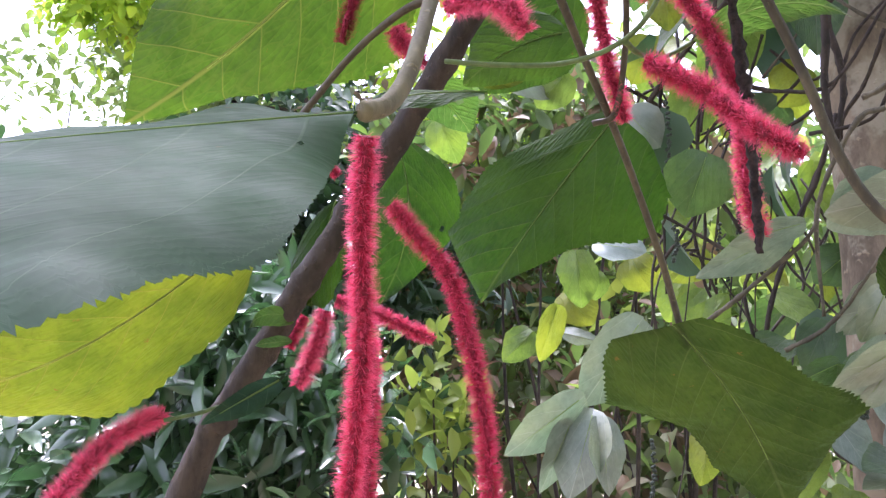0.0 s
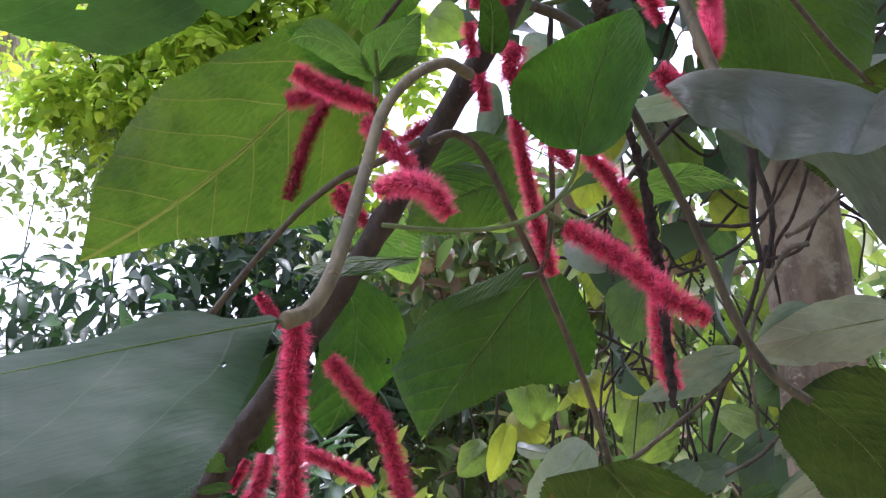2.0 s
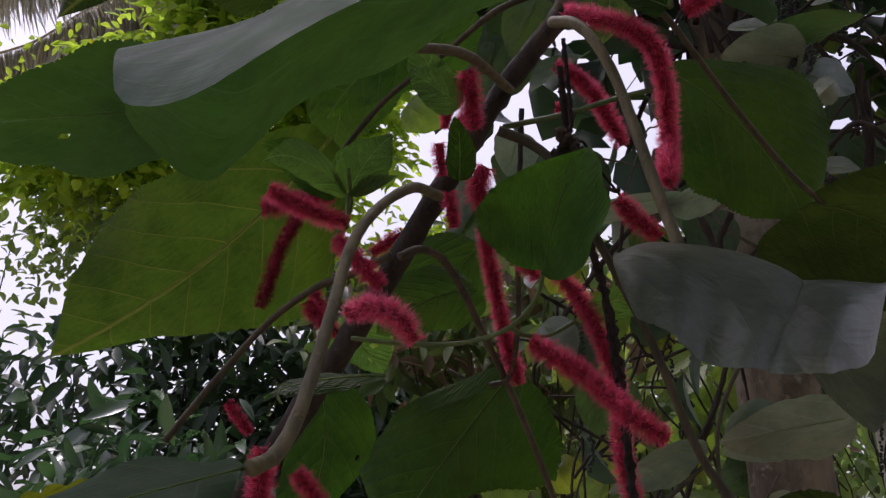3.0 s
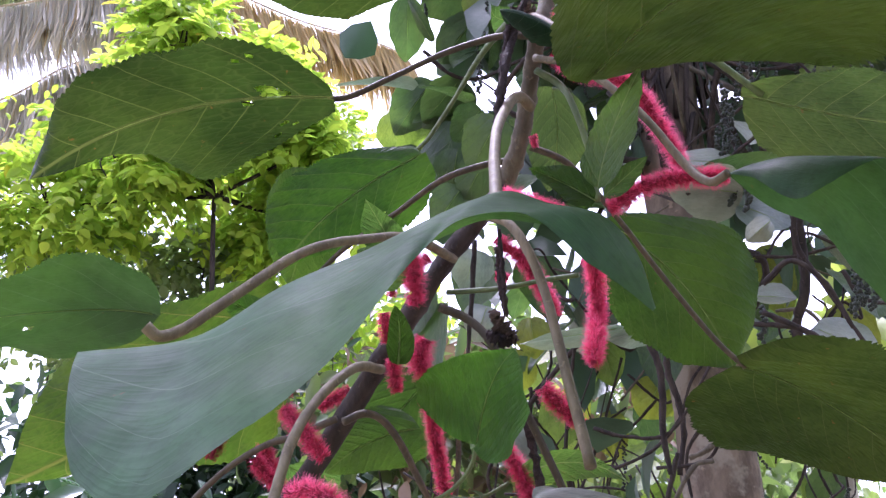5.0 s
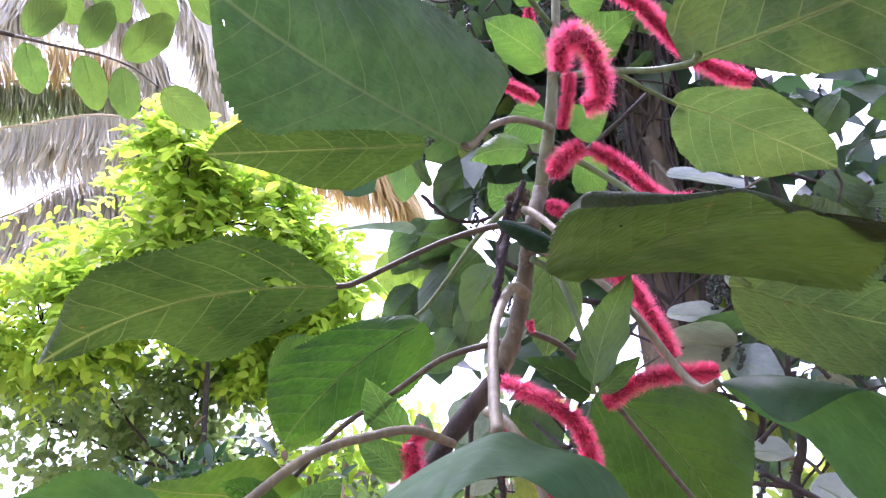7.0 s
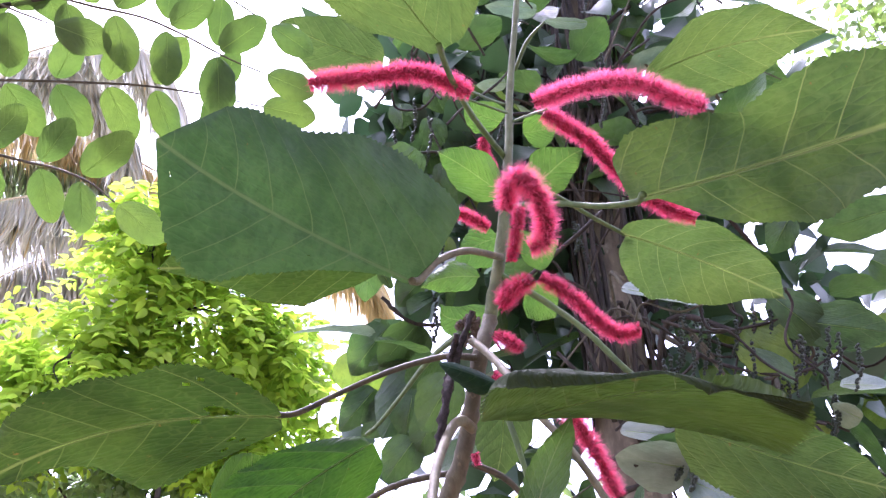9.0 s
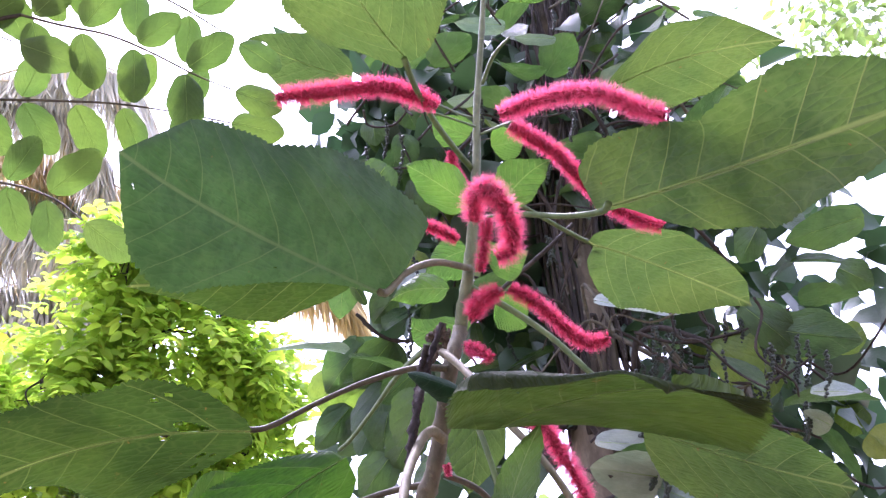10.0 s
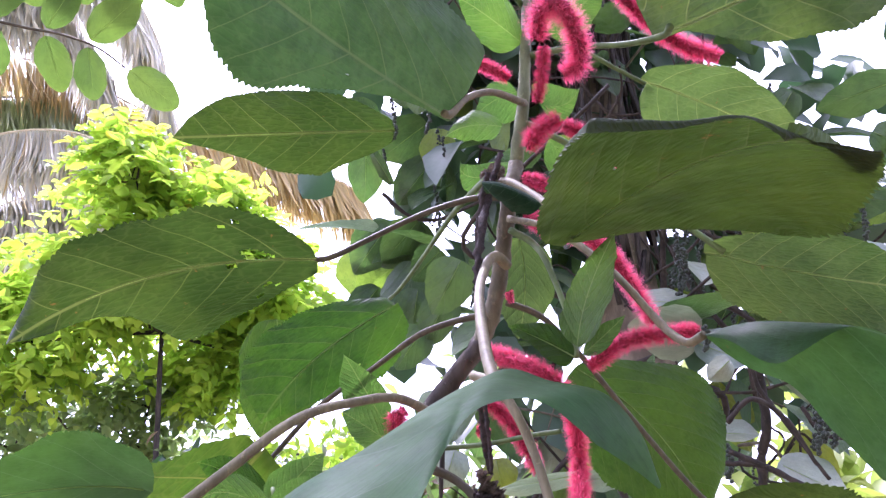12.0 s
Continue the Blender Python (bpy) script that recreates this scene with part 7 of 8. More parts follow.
leaf("vine_leaf", (0.227, 1.195, 2.879), (0.206, 1.213, 2.845), (0.179, 1.267, 2.821), (0.231, 1.223, 2.838), (0.184, 1.220, 2.869), PEPPER_LEAF, vine, **VINE_LEAF, phase=41.81)
leaf("vine_leaf", (0.171, 1.063, 2.654), (0.171, 1.064, 2.634), (0.174, 1.097, 2.629), (0.193, 1.050, 2.623), (0.150, 1.097, 2.660), PEPPER_LEAF, vine, **VINE_LEAF, phase=42.18)
leaf("vine_leaf", (0.151, 1.115, 2.960), (0.168, 1.129, 2.929), (0.197, 1.176, 2.911), (0.200, 1.140, 2.966), (0.138, 1.133, 2.909), PEPPER_LEAF, vine, **VINE_LEAF, phase=42.55)
leaf("vine_leaf", (0.246, 0.974, 2.664), (0.251, 0.987, 2.632), (0.263, 1.034, 2.610), (0.277, 0.987, 2.640), (0.227, 1.003, 2.640), PEPPER_LEAF, vine, **VINE_LEAF, phase=42.92)
leaf("vine_leaf", (0.234, 1.064, 2.740), (0.244, 1.073, 2.710), (0.263, 1.116, 2.693), (0.266, 1.070, 2.720), (0.224, 1.093, 2.717), PEPPER_LEAF, vine, **VINE_LEAF, phase=43.29)
leaf("vine_leaf", (0.210, 1.119, 2.855), (0.216, 1.130, 2.827), (0.228, 1.173, 2.812), (0.252, 1.139, 2.849), (0.182, 1.137, 2.822), PEPPER_LEAF, vine, **VINE_LEAF, phase=43.66)
leaf("vine_leaf", (0.203, 0.991, 2.887), (0.214, 0.997, 2.864), (0.235, 1.032, 2.859), (0.244, 1.004, 2.897), (0.188, 1.005, 2.848), PEPPER_LEAF, vine, **VINE_LEAF, phase=44.03)
leaf("vine_leaf", (0.287, 1.081, 2.737), (0.277, 1.090, 2.712), (0.268, 1.131, 2.700), (0.303, 1.093, 2.703), (0.254, 1.104, 2.736), PEPPER_LEAF, vine, **VINE_LEAF, phase=44.40)
leaf("vine_leaf", (0.271, 1.071, 2.866), (0.280, 1.080, 2.839), (0.299, 1.121, 2.826), (0.313, 1.096, 2.872), (0.251, 1.080, 2.823), PEPPER_LEAF, vine, **VINE_LEAF, phase=44.77)
leaf("vine_leaf", (0.171, 1.140, 2.801), (0.170, 1.144, 2.779), (0.172, 1.178, 2.774), (0.209, 1.148, 2.783), (0.133, 1.157, 2.791), PEPPER_LEAF, vine, **VINE_LEAF, phase=45.14)
leaf("vine_leaf", (0.199, 1.053, 2.808), (0.188, 1.071, 2.774), (0.174, 1.126, 2.749), (0.216, 1.101, 2.794), (0.162, 1.057, 2.770), PEPPER_LEAF, vine, **VINE_LEAF, phase=45.51)
leaf("vine_leaf", (0.166, 1.100, 3.013), (0.165, 1.114, 2.984), (0.166, 1.162, 2.970), (0.198, 1.109, 2.979), (0.133, 1.135, 3.007), PEPPER_LEAF, vine, **VINE_LEAF, phase=45.88)
leaf("vine_leaf", (0.143, 1.046, 2.883), (0.147, 1.052, 2.861), (0.155, 1.088, 2.856), (0.174, 1.042, 2.860), (0.121, 1.079, 2.879), PEPPER_LEAF, vine, **VINE_LEAF, phase=46.25)
part("vine_stem", tube([(0.496, 1.035, 1.709), (0.476, 1.070, 1.623), (0.445, 1.097, 1.562), (0.400, 1.123, 1.506), (0.408, 1.128, 1.433)], [0.0033, 0.0030, 0.0023], 8, 8, 0.16, 60, 0.06), VINE, vine)
part("vine_stem", tube([(0.501, 1.107, 1.655), (0.477, 1.134, 1.585), (0.450, 1.159, 1.496), (0.438, 1.171, 1.421), (0.434, 1.173, 1.286)], [0.0039, 0.0035, 0.0027], 8, 8, 0.16, 61, 0.06), VINE, vine)
part("vine_stem", tube([(0.500, 0.926, 1.678), (0.476, 0.942, 1.669), (0.450, 0.972, 1.612), (0.440, 0.990, 1.555), (0.447, 1.003, 1.450)], [0.0032, 0.0028, 0.0022], 8, 8, 0.16, 62, 0.06), VINE_PALE, vine)
part("vine_stem", tube([(0.290, 1.061, 1.424), (0.348, 1.039, 1.467), (0.385, 1.022, 1.499), (0.426, 1.000, 1.536), (0.442, 0.988, 1.561)], [0.0032, 0.0028, 0.0022], 8, 8, 0.16, 63, 0.06), VINE_PALE, vine)
part("vine_stem", tube([(0.406, 1.023, 1.412), (0.441, 1.007, 1.431), (0.469, 0.991, 1.462), (0.505, 0.964, 1.523)], [0.0028, 0.0025, 0.0019], 8, 8, 0.16, 64, 0.06), VINE_PALE, vine)
part("vine_stem", tube([(0.582, 1.061, 1.834), (0.565, 1.096, 1.769), (0.544, 1.123, 1.723), (0.554, 1.142, 1.641)], [0.0030, 0.0027, 0.0021], 8, 8, 0.16, 65, 0.06), VINE, vine)
part("vine_stem", tube([(0.301, 1.375, 1.876), (0.375, 1.375, 1.826), (0.430, 1.388, 1.733), (0.423, 1.415, 1.623), (0.457, 1.420, 1.528)], [0.0034, 0.0030, 0.0024], 8, 8, 0.16, 66, 0.06), VINE, vine)
part("vine_stem", tube([(0.275, 1.504, 1.828), (0.392, 1.484, 1.811), (0.475, 1.456, 1.823), (0.552, 1.412, 1.870)], [0.0030, 0.0027, 0.0021], 8, 8, 0.16, 67, 0.06), VINE, vine)
part("vine_stem", tube([(0.339, 1.262, 1.860), (0.342, 1.301, 1.745), (0.350, 1.330, 1.625), (0.354, 1.346, 1.519)], [0.0026, 0.0024, 0.0018], 8, 8, 0.16, 68, 0.06), VINE, vine)
part("vine_stem", tube([(0.337, 1.345, 1.555), (0.395, 1.314, 1.639), (0.471, 1.362, 1.773), (0.511, 1.290, 1.928)], [0.0030, 0.0027, 0.0021], 8, 8, 0.16, 69, 0.06), VINE, vine)
part("vine_stem", tube([(0.597, 0.799, 1.968), (0.609, 0.831, 1.887), (0.601, 0.856, 1.834), (0.607, 0.872, 1.780)], [0.0066, 0.0059, 0.0046], 8, 8, 0.16, 70, 0.06), VINE, vine)
part("vine_stem", tube([(0.520, 0.771, 1.858), (0.547, 0.746, 1.879), (0.581, 0.740, 1.849), (0.607, 0.744, 1.797)], [0.0034, 0.0030, 0.0024], 8, 8, 0.16, 71, 0.06), VINE, vine)
part("vine_stem", tube([(0.510, 0.793, 1.815), (0.555, 0.773, 1.804), (0.592, 0.762, 1.774), (0.621, 0.760, 1.722)], [0.0030, 0.0027, 0.0021], 8, 8, 0.16, 72, 0.06), VINE, vine)
part("vine_stem", tube([(0.534, 0.841, 2.165), (0.569, 0.867, 2.098), (0.629, 0.880, 2.019), (0.646, 0.904, 1.952)], [0.0044, 0.0040, 0.0031], 8, 8, 0.16, 73, 0.06), VINE, vine)
part("vine_stem", tube([(0.426, 0.931, 1.851), (0.447, 0.942, 1.793), (0.450, 0.962, 1.715), (0.458, 0.968, 1.666)], [0.0050, 0.0045, 0.0035], 8, 8, 0.16, 74, 0.06), VINE, vine)
part("vine_stem", tube([(0.503, 1.004, 1.880), (0.489, 1.025, 1.835), (0.510, 1.038, 1.757), (0.504, 1.056, 1.682)], [0.0050, 0.0045, 0.0035], 8, 8, 0.16, 75, 0.06), VINE, vine)
part("vine_stem", tube([(0.363, 0.987, 1.728), (0.405, 0.977, 1.716), (0.460, 0.956, 1.721), (0.508, 0.914, 1.803)], [0.0028, 0.0025, 0.0019], 8, 8, 0.16, 76, 0.06), VINE, vine)
part("vine_stem", tube([(0.443, 0.865, 1.667), (0.467, 0.853, 1.679), (0.497, 0.832, 1.709)], [0.0033, 0.0030, 0.0023], 8, 8, 0.16, 77, 0.06), VINE_PALE, vine)
part("vine_stem", tube([(0.389, 1.139, 1.920), (0.382, 1.168, 1.835), (0.374, 1.194, 1.735)], [0.0030, 0.0027, 0.0021], 8, 8, 0.16, 78, 0.06), VINE, vine)
part("vine_stem", tube([(0.170, 0.758, 1.889), (0.170, 0.784, 1.829), (0.168, 0.810, 1.756)], [0.0030, 0.0027, 0.0021], 8, 8, 0.16, 79, 0.06), VINE, vine)
part("vine_stem", tube([(0.137, 1.193, 2.490), (0.191, 1.212, 2.455), (0.246, 1.210, 2.447), (0.295, 1.106, 2.411), (0.364, 1.074, 2.435)], [0.0039, 0.0035, 0.0027], 8, 8, 0.16, 80, 0.06), VINE, vine)
part("vine_stem", tube([(0.431, 0.904, 2.616), (0.488, 0.938, 2.557), (0.541, 0.949, 2.519), (0.625, 0.914, 2.515)], [0.0030, 0.0027, 0.0021], 8, 8, 0.16, 81, 0.06), VINE, vine)
part("vine_stem", tube([(0.594, 0.942, 2.324), (0.662, 0.925, 2.298), (0.748, 0.875, 2.296), (0.813, 0.820, 2.311)], [0.0030, 0.0027, 0.0021], 8, 8, 0.16, 82, 0.06), VINE, vine)
part("vine_stem", tube([(0.621, 0.952, 2.288), (0.697, 0.940, 2.245), (0.789, 0.899, 2.219), (0.871, 0.818, 2.251)], [0.0030, 0.0027, 0.0021], 8, 8, 0.16, 83, 0.06), VINE, vine)
part("vine_stem", tube([(0.566, 0.875, 3.003), (0.544, 0.958, 2.809), (0.503, 0.998, 2.639), (0.499, 1.002, 2.476)], [0.0039, 0.0035, 0.0027], 8, 8, 0.16, 84, 0.06), VINE, vine)
part("vine_stem", tube([(0.456, 0.866, 3.044), (0.487, 0.930, 2.854), (0.455, 0.973, 2.684)], [0.0028, 0.0025, 0.0019], 8, 8, 0.16, 85, 0.06), VINE, vine)
part("vine_stem", tube([(0.581, 0.772, 1.976), (0.587, 0.795, 1.923), (0.621, 0.800, 1.864), (0.656, 0.801, 1.799)], [0.0033, 0.0030, 0.0023], 8, 8, 0.16, 86, 0.06), VINE, vine)
part("vine_stem", tube([(0.509, 0.761, 1.818), (0.547, 0.749, 1.794), (0.587, 0.734, 1.763)], [0.0039, 0.0035, 0.0027], 8, 8, 0.16, 87, 0.06), VINE, vine)
part("vine_stem", tube([(0.534, 0.824, 2.148), (0.566, 0.846, 2.087), (0.622, 0.837, 2.047), (0.674, 0.840, 1.980)], [0.0044, 0.0040, 0.0031], 8, 8, 0.16, 88, 0.06), VINE, vine)
part("vine_stem", tube([(0.633, 0.782, 1.887), (0.654, 0.783, 1.851), (0.691, 0.762, 1.837)], [0.0030, 0.0027, 0.0021], 8, 8, 0.16, 89, 0.06), VINE, vine)
part("vine_stem", tube([(0.507, 1.256, 1.888), (0.570, 1.265, 1.842), (0.596, 1.229, 1.852), (0.634, 1.218, 1.800), (0.661, 1.221, 1.803)], [0.0023, 0.0020, 0.0016], 8, 8, 0.16, 90, 0.06), VINE, vine)
part("vine_stem", tube([(0.478, 1.075, 1.694), (0.533, 1.023, 1.698), (0.551, 0.976, 1.743), (0.597, 0.917, 1.758), (0.662, 0.885, 1.808)], [0.0026, 0.0023, 0.0018], 8, 8, 0.16, 91, 0.06), VINE, vine)
part("vine_stem", tube([(0.410, 1.392, 1.613), (0.388, 1.389, 1.597), (0.417, 1.379, 1.595), (0.414, 1.408, 1.593), (0.462, 1.390, 1.575)], [0.0024, 0.0022, 0.0017], 8, 8, 0.16, 92, 0.06), VINE, vine)
part("vine_stem", tube([(0.464, 1.516, 1.897), (0.424, 1.513, 1.939), (0.388, 1.497, 1.996), (0.326, 1.498, 2.008), (0.240, 1.520, 2.064)], [0.0017, 0.0016, 0.0012], 8, 8, 0.16, 93, 0.06), VINE, vine)
part("vine_stem", tube([(0.587, 0.922, 1.967), (0.637, 0.897, 1.957), (0.688, 0.869, 1.964), (0.752, 0.838, 1.973), (0.781, 0.829, 1.974)], [0.0024, 0.0021, 0.0017], 8, 8, 0.16, 94, 0.06), VINE, vine)
part("vine_stem", tube([(0.611, 1.308, 2.082), (0.593, 1.307, 2.042), (0.644, 1.294, 2.016), (0.719, 1.317, 1.949), (0.742, 1.334, 1.913)], [0.0017, 0.0016, 0.0012], 8, 8, 0.16, 95, 0.06), VINE, vine)
part("vine_stem", tube([(0.802, 0.912, 1.983), (0.783, 0.936, 2.023), (0.763, 0.952, 2.061), (0.762, 0.951, 2.102), (0.725, 0.939, 2.134)], [0.0020, 0.0018, 0.0014], 8, 8, 0.16, 96, 0.06), VINE, vine)
part("vine_stem", tube([(0.553, 1.250, 1.844), (0.523, 1.286, 1.809), (0.512, 1.301, 1.805), (0.493, 1.314, 1.759), (0.487, 1.342, 1.714)], [0.0026, 0.0023, 0.0018], 8, 8, 0.16, 97, 0.06), VINE, vine)
part("vine_stem", tube([(0.675, 1.035, 1.930), (0.722, 1.029, 1.930), (0.749, 1.023, 1.888), (0.782, 1.028, 1.842), (0.806, 0.987, 1.842)], [0.0029, 0.0026, 0.0020], 8, 8, 0.16, 98, 0.06), VINE_PALE, vine)
part("vine_stem", tube([(0.402, 1.127, 1.689), (0.476, 1.091, 1.721), (0.516, 1.068, 1.765), (0.536, 1.050, 1.821), (0.578, 1.039, 1.869)], [0.0026, 0.0023, 0.0018], 8, 8, 0.16, 99, 0.06), VINE, vine)
part("vine_stem", tube([(0.751, 0.918, 2.105), (0.758, 0.926, 2.071), (0.753, 0.931, 2.049), (0.712, 0.965, 2.045), (0.724, 0.986, 2.004)], [0.0016, 0.0015, 0.0011], 8, 8, 0.16, 100, 0.06), VINE_PALE, vine)
part("vine_stem", tube([(0.614, 1.321, 1.920), (0.663, 1.297, 1.926), (0.698, 1.298, 1.949), (0.687, 1.317, 1.956), (0.669, 1.284, 1.979)], [0.0017, 0.0015, 0.0012], 8, 8, 0.16, 101, 0.06), VINE, vine)
part("vine_stem", tube([(0.425, 1.199, 1.549), (0.358, 1.216, 1.595), (0.270, 1.200, 1.635), (0.207, 1.221, 1.657), (0.126, 1.249, 1.709)], [0.0025, 0.0023, 0.0018], 8, 8, 0.16, 102, 0.06), VINE, vine)
part("vine_stem", tube([(0.460, 1.201, 1.717), (0.435, 1.222, 1.730), (0.408, 1.206, 1.758), (0.385, 1.247, 1.734), (0.363, 1.259, 1.773)], [0.0028, 0.0025, 0.0020], 8, 8, 0.16, 103, 0.06), VINE, vine)
part("vine_stem", tube([(0.451, 0.758, 2.668), (0.525, 0.698, 2.648), (0.613, 0.677, 2.637), (0.658, 0.629, 2.622), (0.745, 0.636, 2.604)], [0.0015, 0.0014, 0.0011], 8, 8, 0.16, 104, 0.06), VINE_PALE, vine)
part("vine_stem", tube([(0.464, 0.828, 2.006), (0.506, 0.782, 2.037), (0.542, 0.724, 2.052), (0.583, 0.684, 2.026), (0.651, 0.667, 2.005)], [0.0024, 0.0021, 0.0017], 8, 8, 0.16, 105, 0.06), VINE, vine)
part("vine_stem", tube([(0.492, 1.256, 1.841), (0.534, 1.219, 1.896), (0.572, 1.157, 1.952), (0.619, 1.119, 1.971), (0.656, 1.083, 1.954)], [0.0020, 0.0018, 0.0014], 8, 8, 0.16, 106, 0.06), VINE_PALE, vine)
part("vine_stem", tube([(0.755, 0.937, 2.075), (0.717, 0.942, 2.074), (0.667, 0.970, 2.031), (0.637, 0.977, 1.987), (0.606, 0.968, 1.984)], [0.0025, 0.0022, 0.0017], 8, 8, 0.16, 107, 0.06), VINE, vine)
part("vine_stem", tube([(0.540, 1.385, 1.793), (0.499, 1.373, 1.821), (0.402, 1.408, 1.840), (0.354, 1.400, 1.919), (0.262, 1.380, 1.985)], [0.0017, 0.0015, 0.0012], 8, 8, 0.16, 108, 0.06), VINE, vine)
part("vine_stem", tube([(0.878, 1.139, 2.001), (0.882, 1.142, 1.967), (0.848, 1.132, 1.991), (0.819, 1.163, 1.952), (0.838, 1.140, 1.977)], [0.0024, 0.0022, 0.0017], 8, 8, 0.16, 109, 0.06), VINE, vine)
part("vine_stem", tube([(0.502, 0.983, 2.073), (0.458, 0.998, 2.047), (0.414, 1.009, 2.017), (0.404, 1.041, 2.020), (0.383, 1.089, 1.951)], [0.0017, 0.0015, 0.0012], 8, 8, 0.16, 110, 0.06), VINE_PALE, vine)
part("vine_stem", tube([(0.678, 0.988, 2.291), (0.575, 0.970, 2.345), (0.509, 0.985, 2.347), (0.430, 0.972, 2.382), (0.387, 0.953, 2.391)], [0.0028, 0.0025, 0.0020], 8, 8, 0.16, 111, 0.06), VINE, vine)
part("vine_stem", tube([(0.678, 1.163, 2.092), (0.667, 1.160, 2.112), (0.625, 1.105, 2.192), (0.647, 1.088, 2.257), (0.580, 1.041, 2.321)], [0.0023, 0.0021, 0.0016], 8, 8, 0.16, 112, 0.06), VINE, vine)
part("vine_stem", tube([(0.385, 1.147, 1.700), (0.398, 1.168, 1.710), (0.451, 1.176, 1.727), (0.458, 1.182, 1.745), (0.488, 1.166, 1.728)], [0.0017, 0.0015, 0.0012], 8, 8, 0.16, 113, 0.06), VINE, vine)
part("vine_stem", tube([(0.895, 1.256, 1.928), (0.894, 1.233, 1.947), (0.896, 1.205, 2.025), (0.910, 1.203, 2.061), (0.942, 1.155, 2.082)], [0.0024, 0.0021, 0.0017], 8, 8, 0.16, 114, 0.06), VINE, vine)
part("vine_stem", tube([(0.319, 1.298, 1.605), (0.337, 1.266, 1.625), (0.344, 1.255, 1.712), (0.390, 1.187, 1.788), (0.421, 1.164, 1.869)], [0.0017, 0.0015, 0.0012], 8, 8, 0.16, 115, 0.06), VINE, vine)
part("vine_stem", tube([(0.675, 0.924, 2.420), (0.636, 0.868, 2.497), (0.673, 0.842, 2.514), (0.649, 0.794, 2.564), (0.631, 0.724, 2.644)], [0.0026, 0.0023, 0.0018], 8, 8, 0.16, 116, 0.06), VINE, vine)
part("vine_stem", tube([(0.583, 1.439, 1.691), (0.555, 1.438, 1.720), (0.498, 1.484, 1.734), (0.440, 1.511, 1.723), (0.338, 1.531, 1.725)], [0.0027, 0.0024, 0.0019], 8, 8, 0.16, 117, 0.06), VINE, vine)
part("vine_stem", tube([(0.592, 0.739, 2.240), (0.540, 0.762, 2.219), (0.499, 0.796, 2.251), (0.486, 0.827, 2.229), (0.440, 0.848, 2.262)], [0.0016, 0.0015, 0.0011], 8, 8, 0.16, 118, 0.06), VINE_PALE, vine)
part("vine_stem", tube([(0.880, 1.084, 2.036), (0.891, 1.111, 2.010), (0.860, 1.123, 2.032), (0.839, 1.127, 2.035), (0.796, 1.131, 2.052)], [0.0023, 0.0021, 0.0016], 8, 8, 0.16, 119, 0.06), VINE_PALE, vine)
part("vine_stem", tube([(0.835, 1.062, 2.074), (0.822, 1.062, 2.058), (0.769, 1.071, 2.085), (0.761, 1.104, 2.061), (0.720, 1.130, 2.018)], [0.0029, 0.0026, 0.0020], 8, 8, 0.16, 120, 0.06), VINE, vine)
part("vine_stem", tube([(0.773, 0.969, 2.245), (0.782, 0.946, 2.239), (0.825, 0.899, 2.255), (0.795, 0.870, 2.289), (0.832, 0.871, 2.299)], [0.0029, 0.0026, 0.0020], 8, 8, 0.16, 121, 0.06), VINE_PALE, vine)
part("vine_stem", tube([(0.565, 0.745, 2.269), (0.571, 0.759, 2.198), (0.607, 0.758, 2.188), (0.653, 0.767, 2.149), (0.684, 0.749, 2.112)], [0.0023, 0.0021, 0.0016], 8, 8, 0.16, 122, 0.06), VINE, vine)
part("vine_stem", tube([(0.600, 1.067, 1.844), (0.555, 1.076, 1.865), (0.498, 1.096, 1.927), (0.439, 1.120, 1.997), (0.348, 1.109, 2.014)], [0.0025, 0.0023, 0.0018], 8, 8, 0.16, 123, 0.06), VINE_PALE, vine)
part("vine_stem", tube([(0.787, 1.035, 2.331), (0.760, 1.069, 2.345), (0.715, 1.053, 2.347), (0.727, 1.041, 2.352), (0.718, 1.069, 2.312)], [0.0026, 0.0023, 0.0018], 8, 8, 0.16, 124, 0.06), VINE, vine)
part("vine_stem", tube([(0.184, 0.891, 2.675), (0.216, 0.923, 2.633), (0.277, 0.979, 2.579), (0.311, 1.022, 2.558), (0.334, 1.018, 2.511)], [0.0019, 0.0017, 0.0013], 8, 8, 0.16, 125, 0.06), VINE, vine)
part("vine_stem", tube([(0.770, 0.840, 2.197), (0.754, 0.826, 2.230), (0.772, 0.842, 2.232), (0.786, 0.864, 2.231), (0.799, 0.860, 2.212)], [0.0025, 0.0022, 0.0017], 8, 8, 0.16, 126, 0.06), VINE, vine)
part("vine_stem", tube([(0.801, 0.960, 2.287), (0.808, 1.020, 2.244), (0.813, 1.056, 2.204), (0.833, 1.083, 2.145), (0.838, 1.112, 2.109)], [0.0020, 0.0018, 0.0014], 8, 8, 0.16, 127, 0.06), VINE, vine)
part("vine_stem", tube([(0.518, 0.856, 2.548), (0.532, 0.903, 2.526), (0.512, 0.971, 2.493), (0.491, 1.033, 2.414), (0.479, 1.098, 2.376)], [0.0021, 0.0019, 0.0015], 8, 8, 0.16, 128, 0.06), VINE, vine)
part("vine_stem", tube([(0.177, 0.823, 2.763), (0.130, 0.763, 2.803), (0.120, 0.700, 2.859), (0.119, 0.700, 2.888), (0.116, 0.690, 2.908)], [0.0016, 0.0014, 0.0011], 8, 8, 0.16, 129, 0.06), VINE, vine)
part("vine_stem", tube([(0.385, 0.795, 2.636), (0.312, 0.797, 2.620), (0.252, 0.839, 2.575), (0.174, 0.877, 2.588), (0.092, 0.879, 2.566)], [0.0028, 0.0025, 0.0019], 8, 8, 0.16, 130, 0.06), VINE, vine)
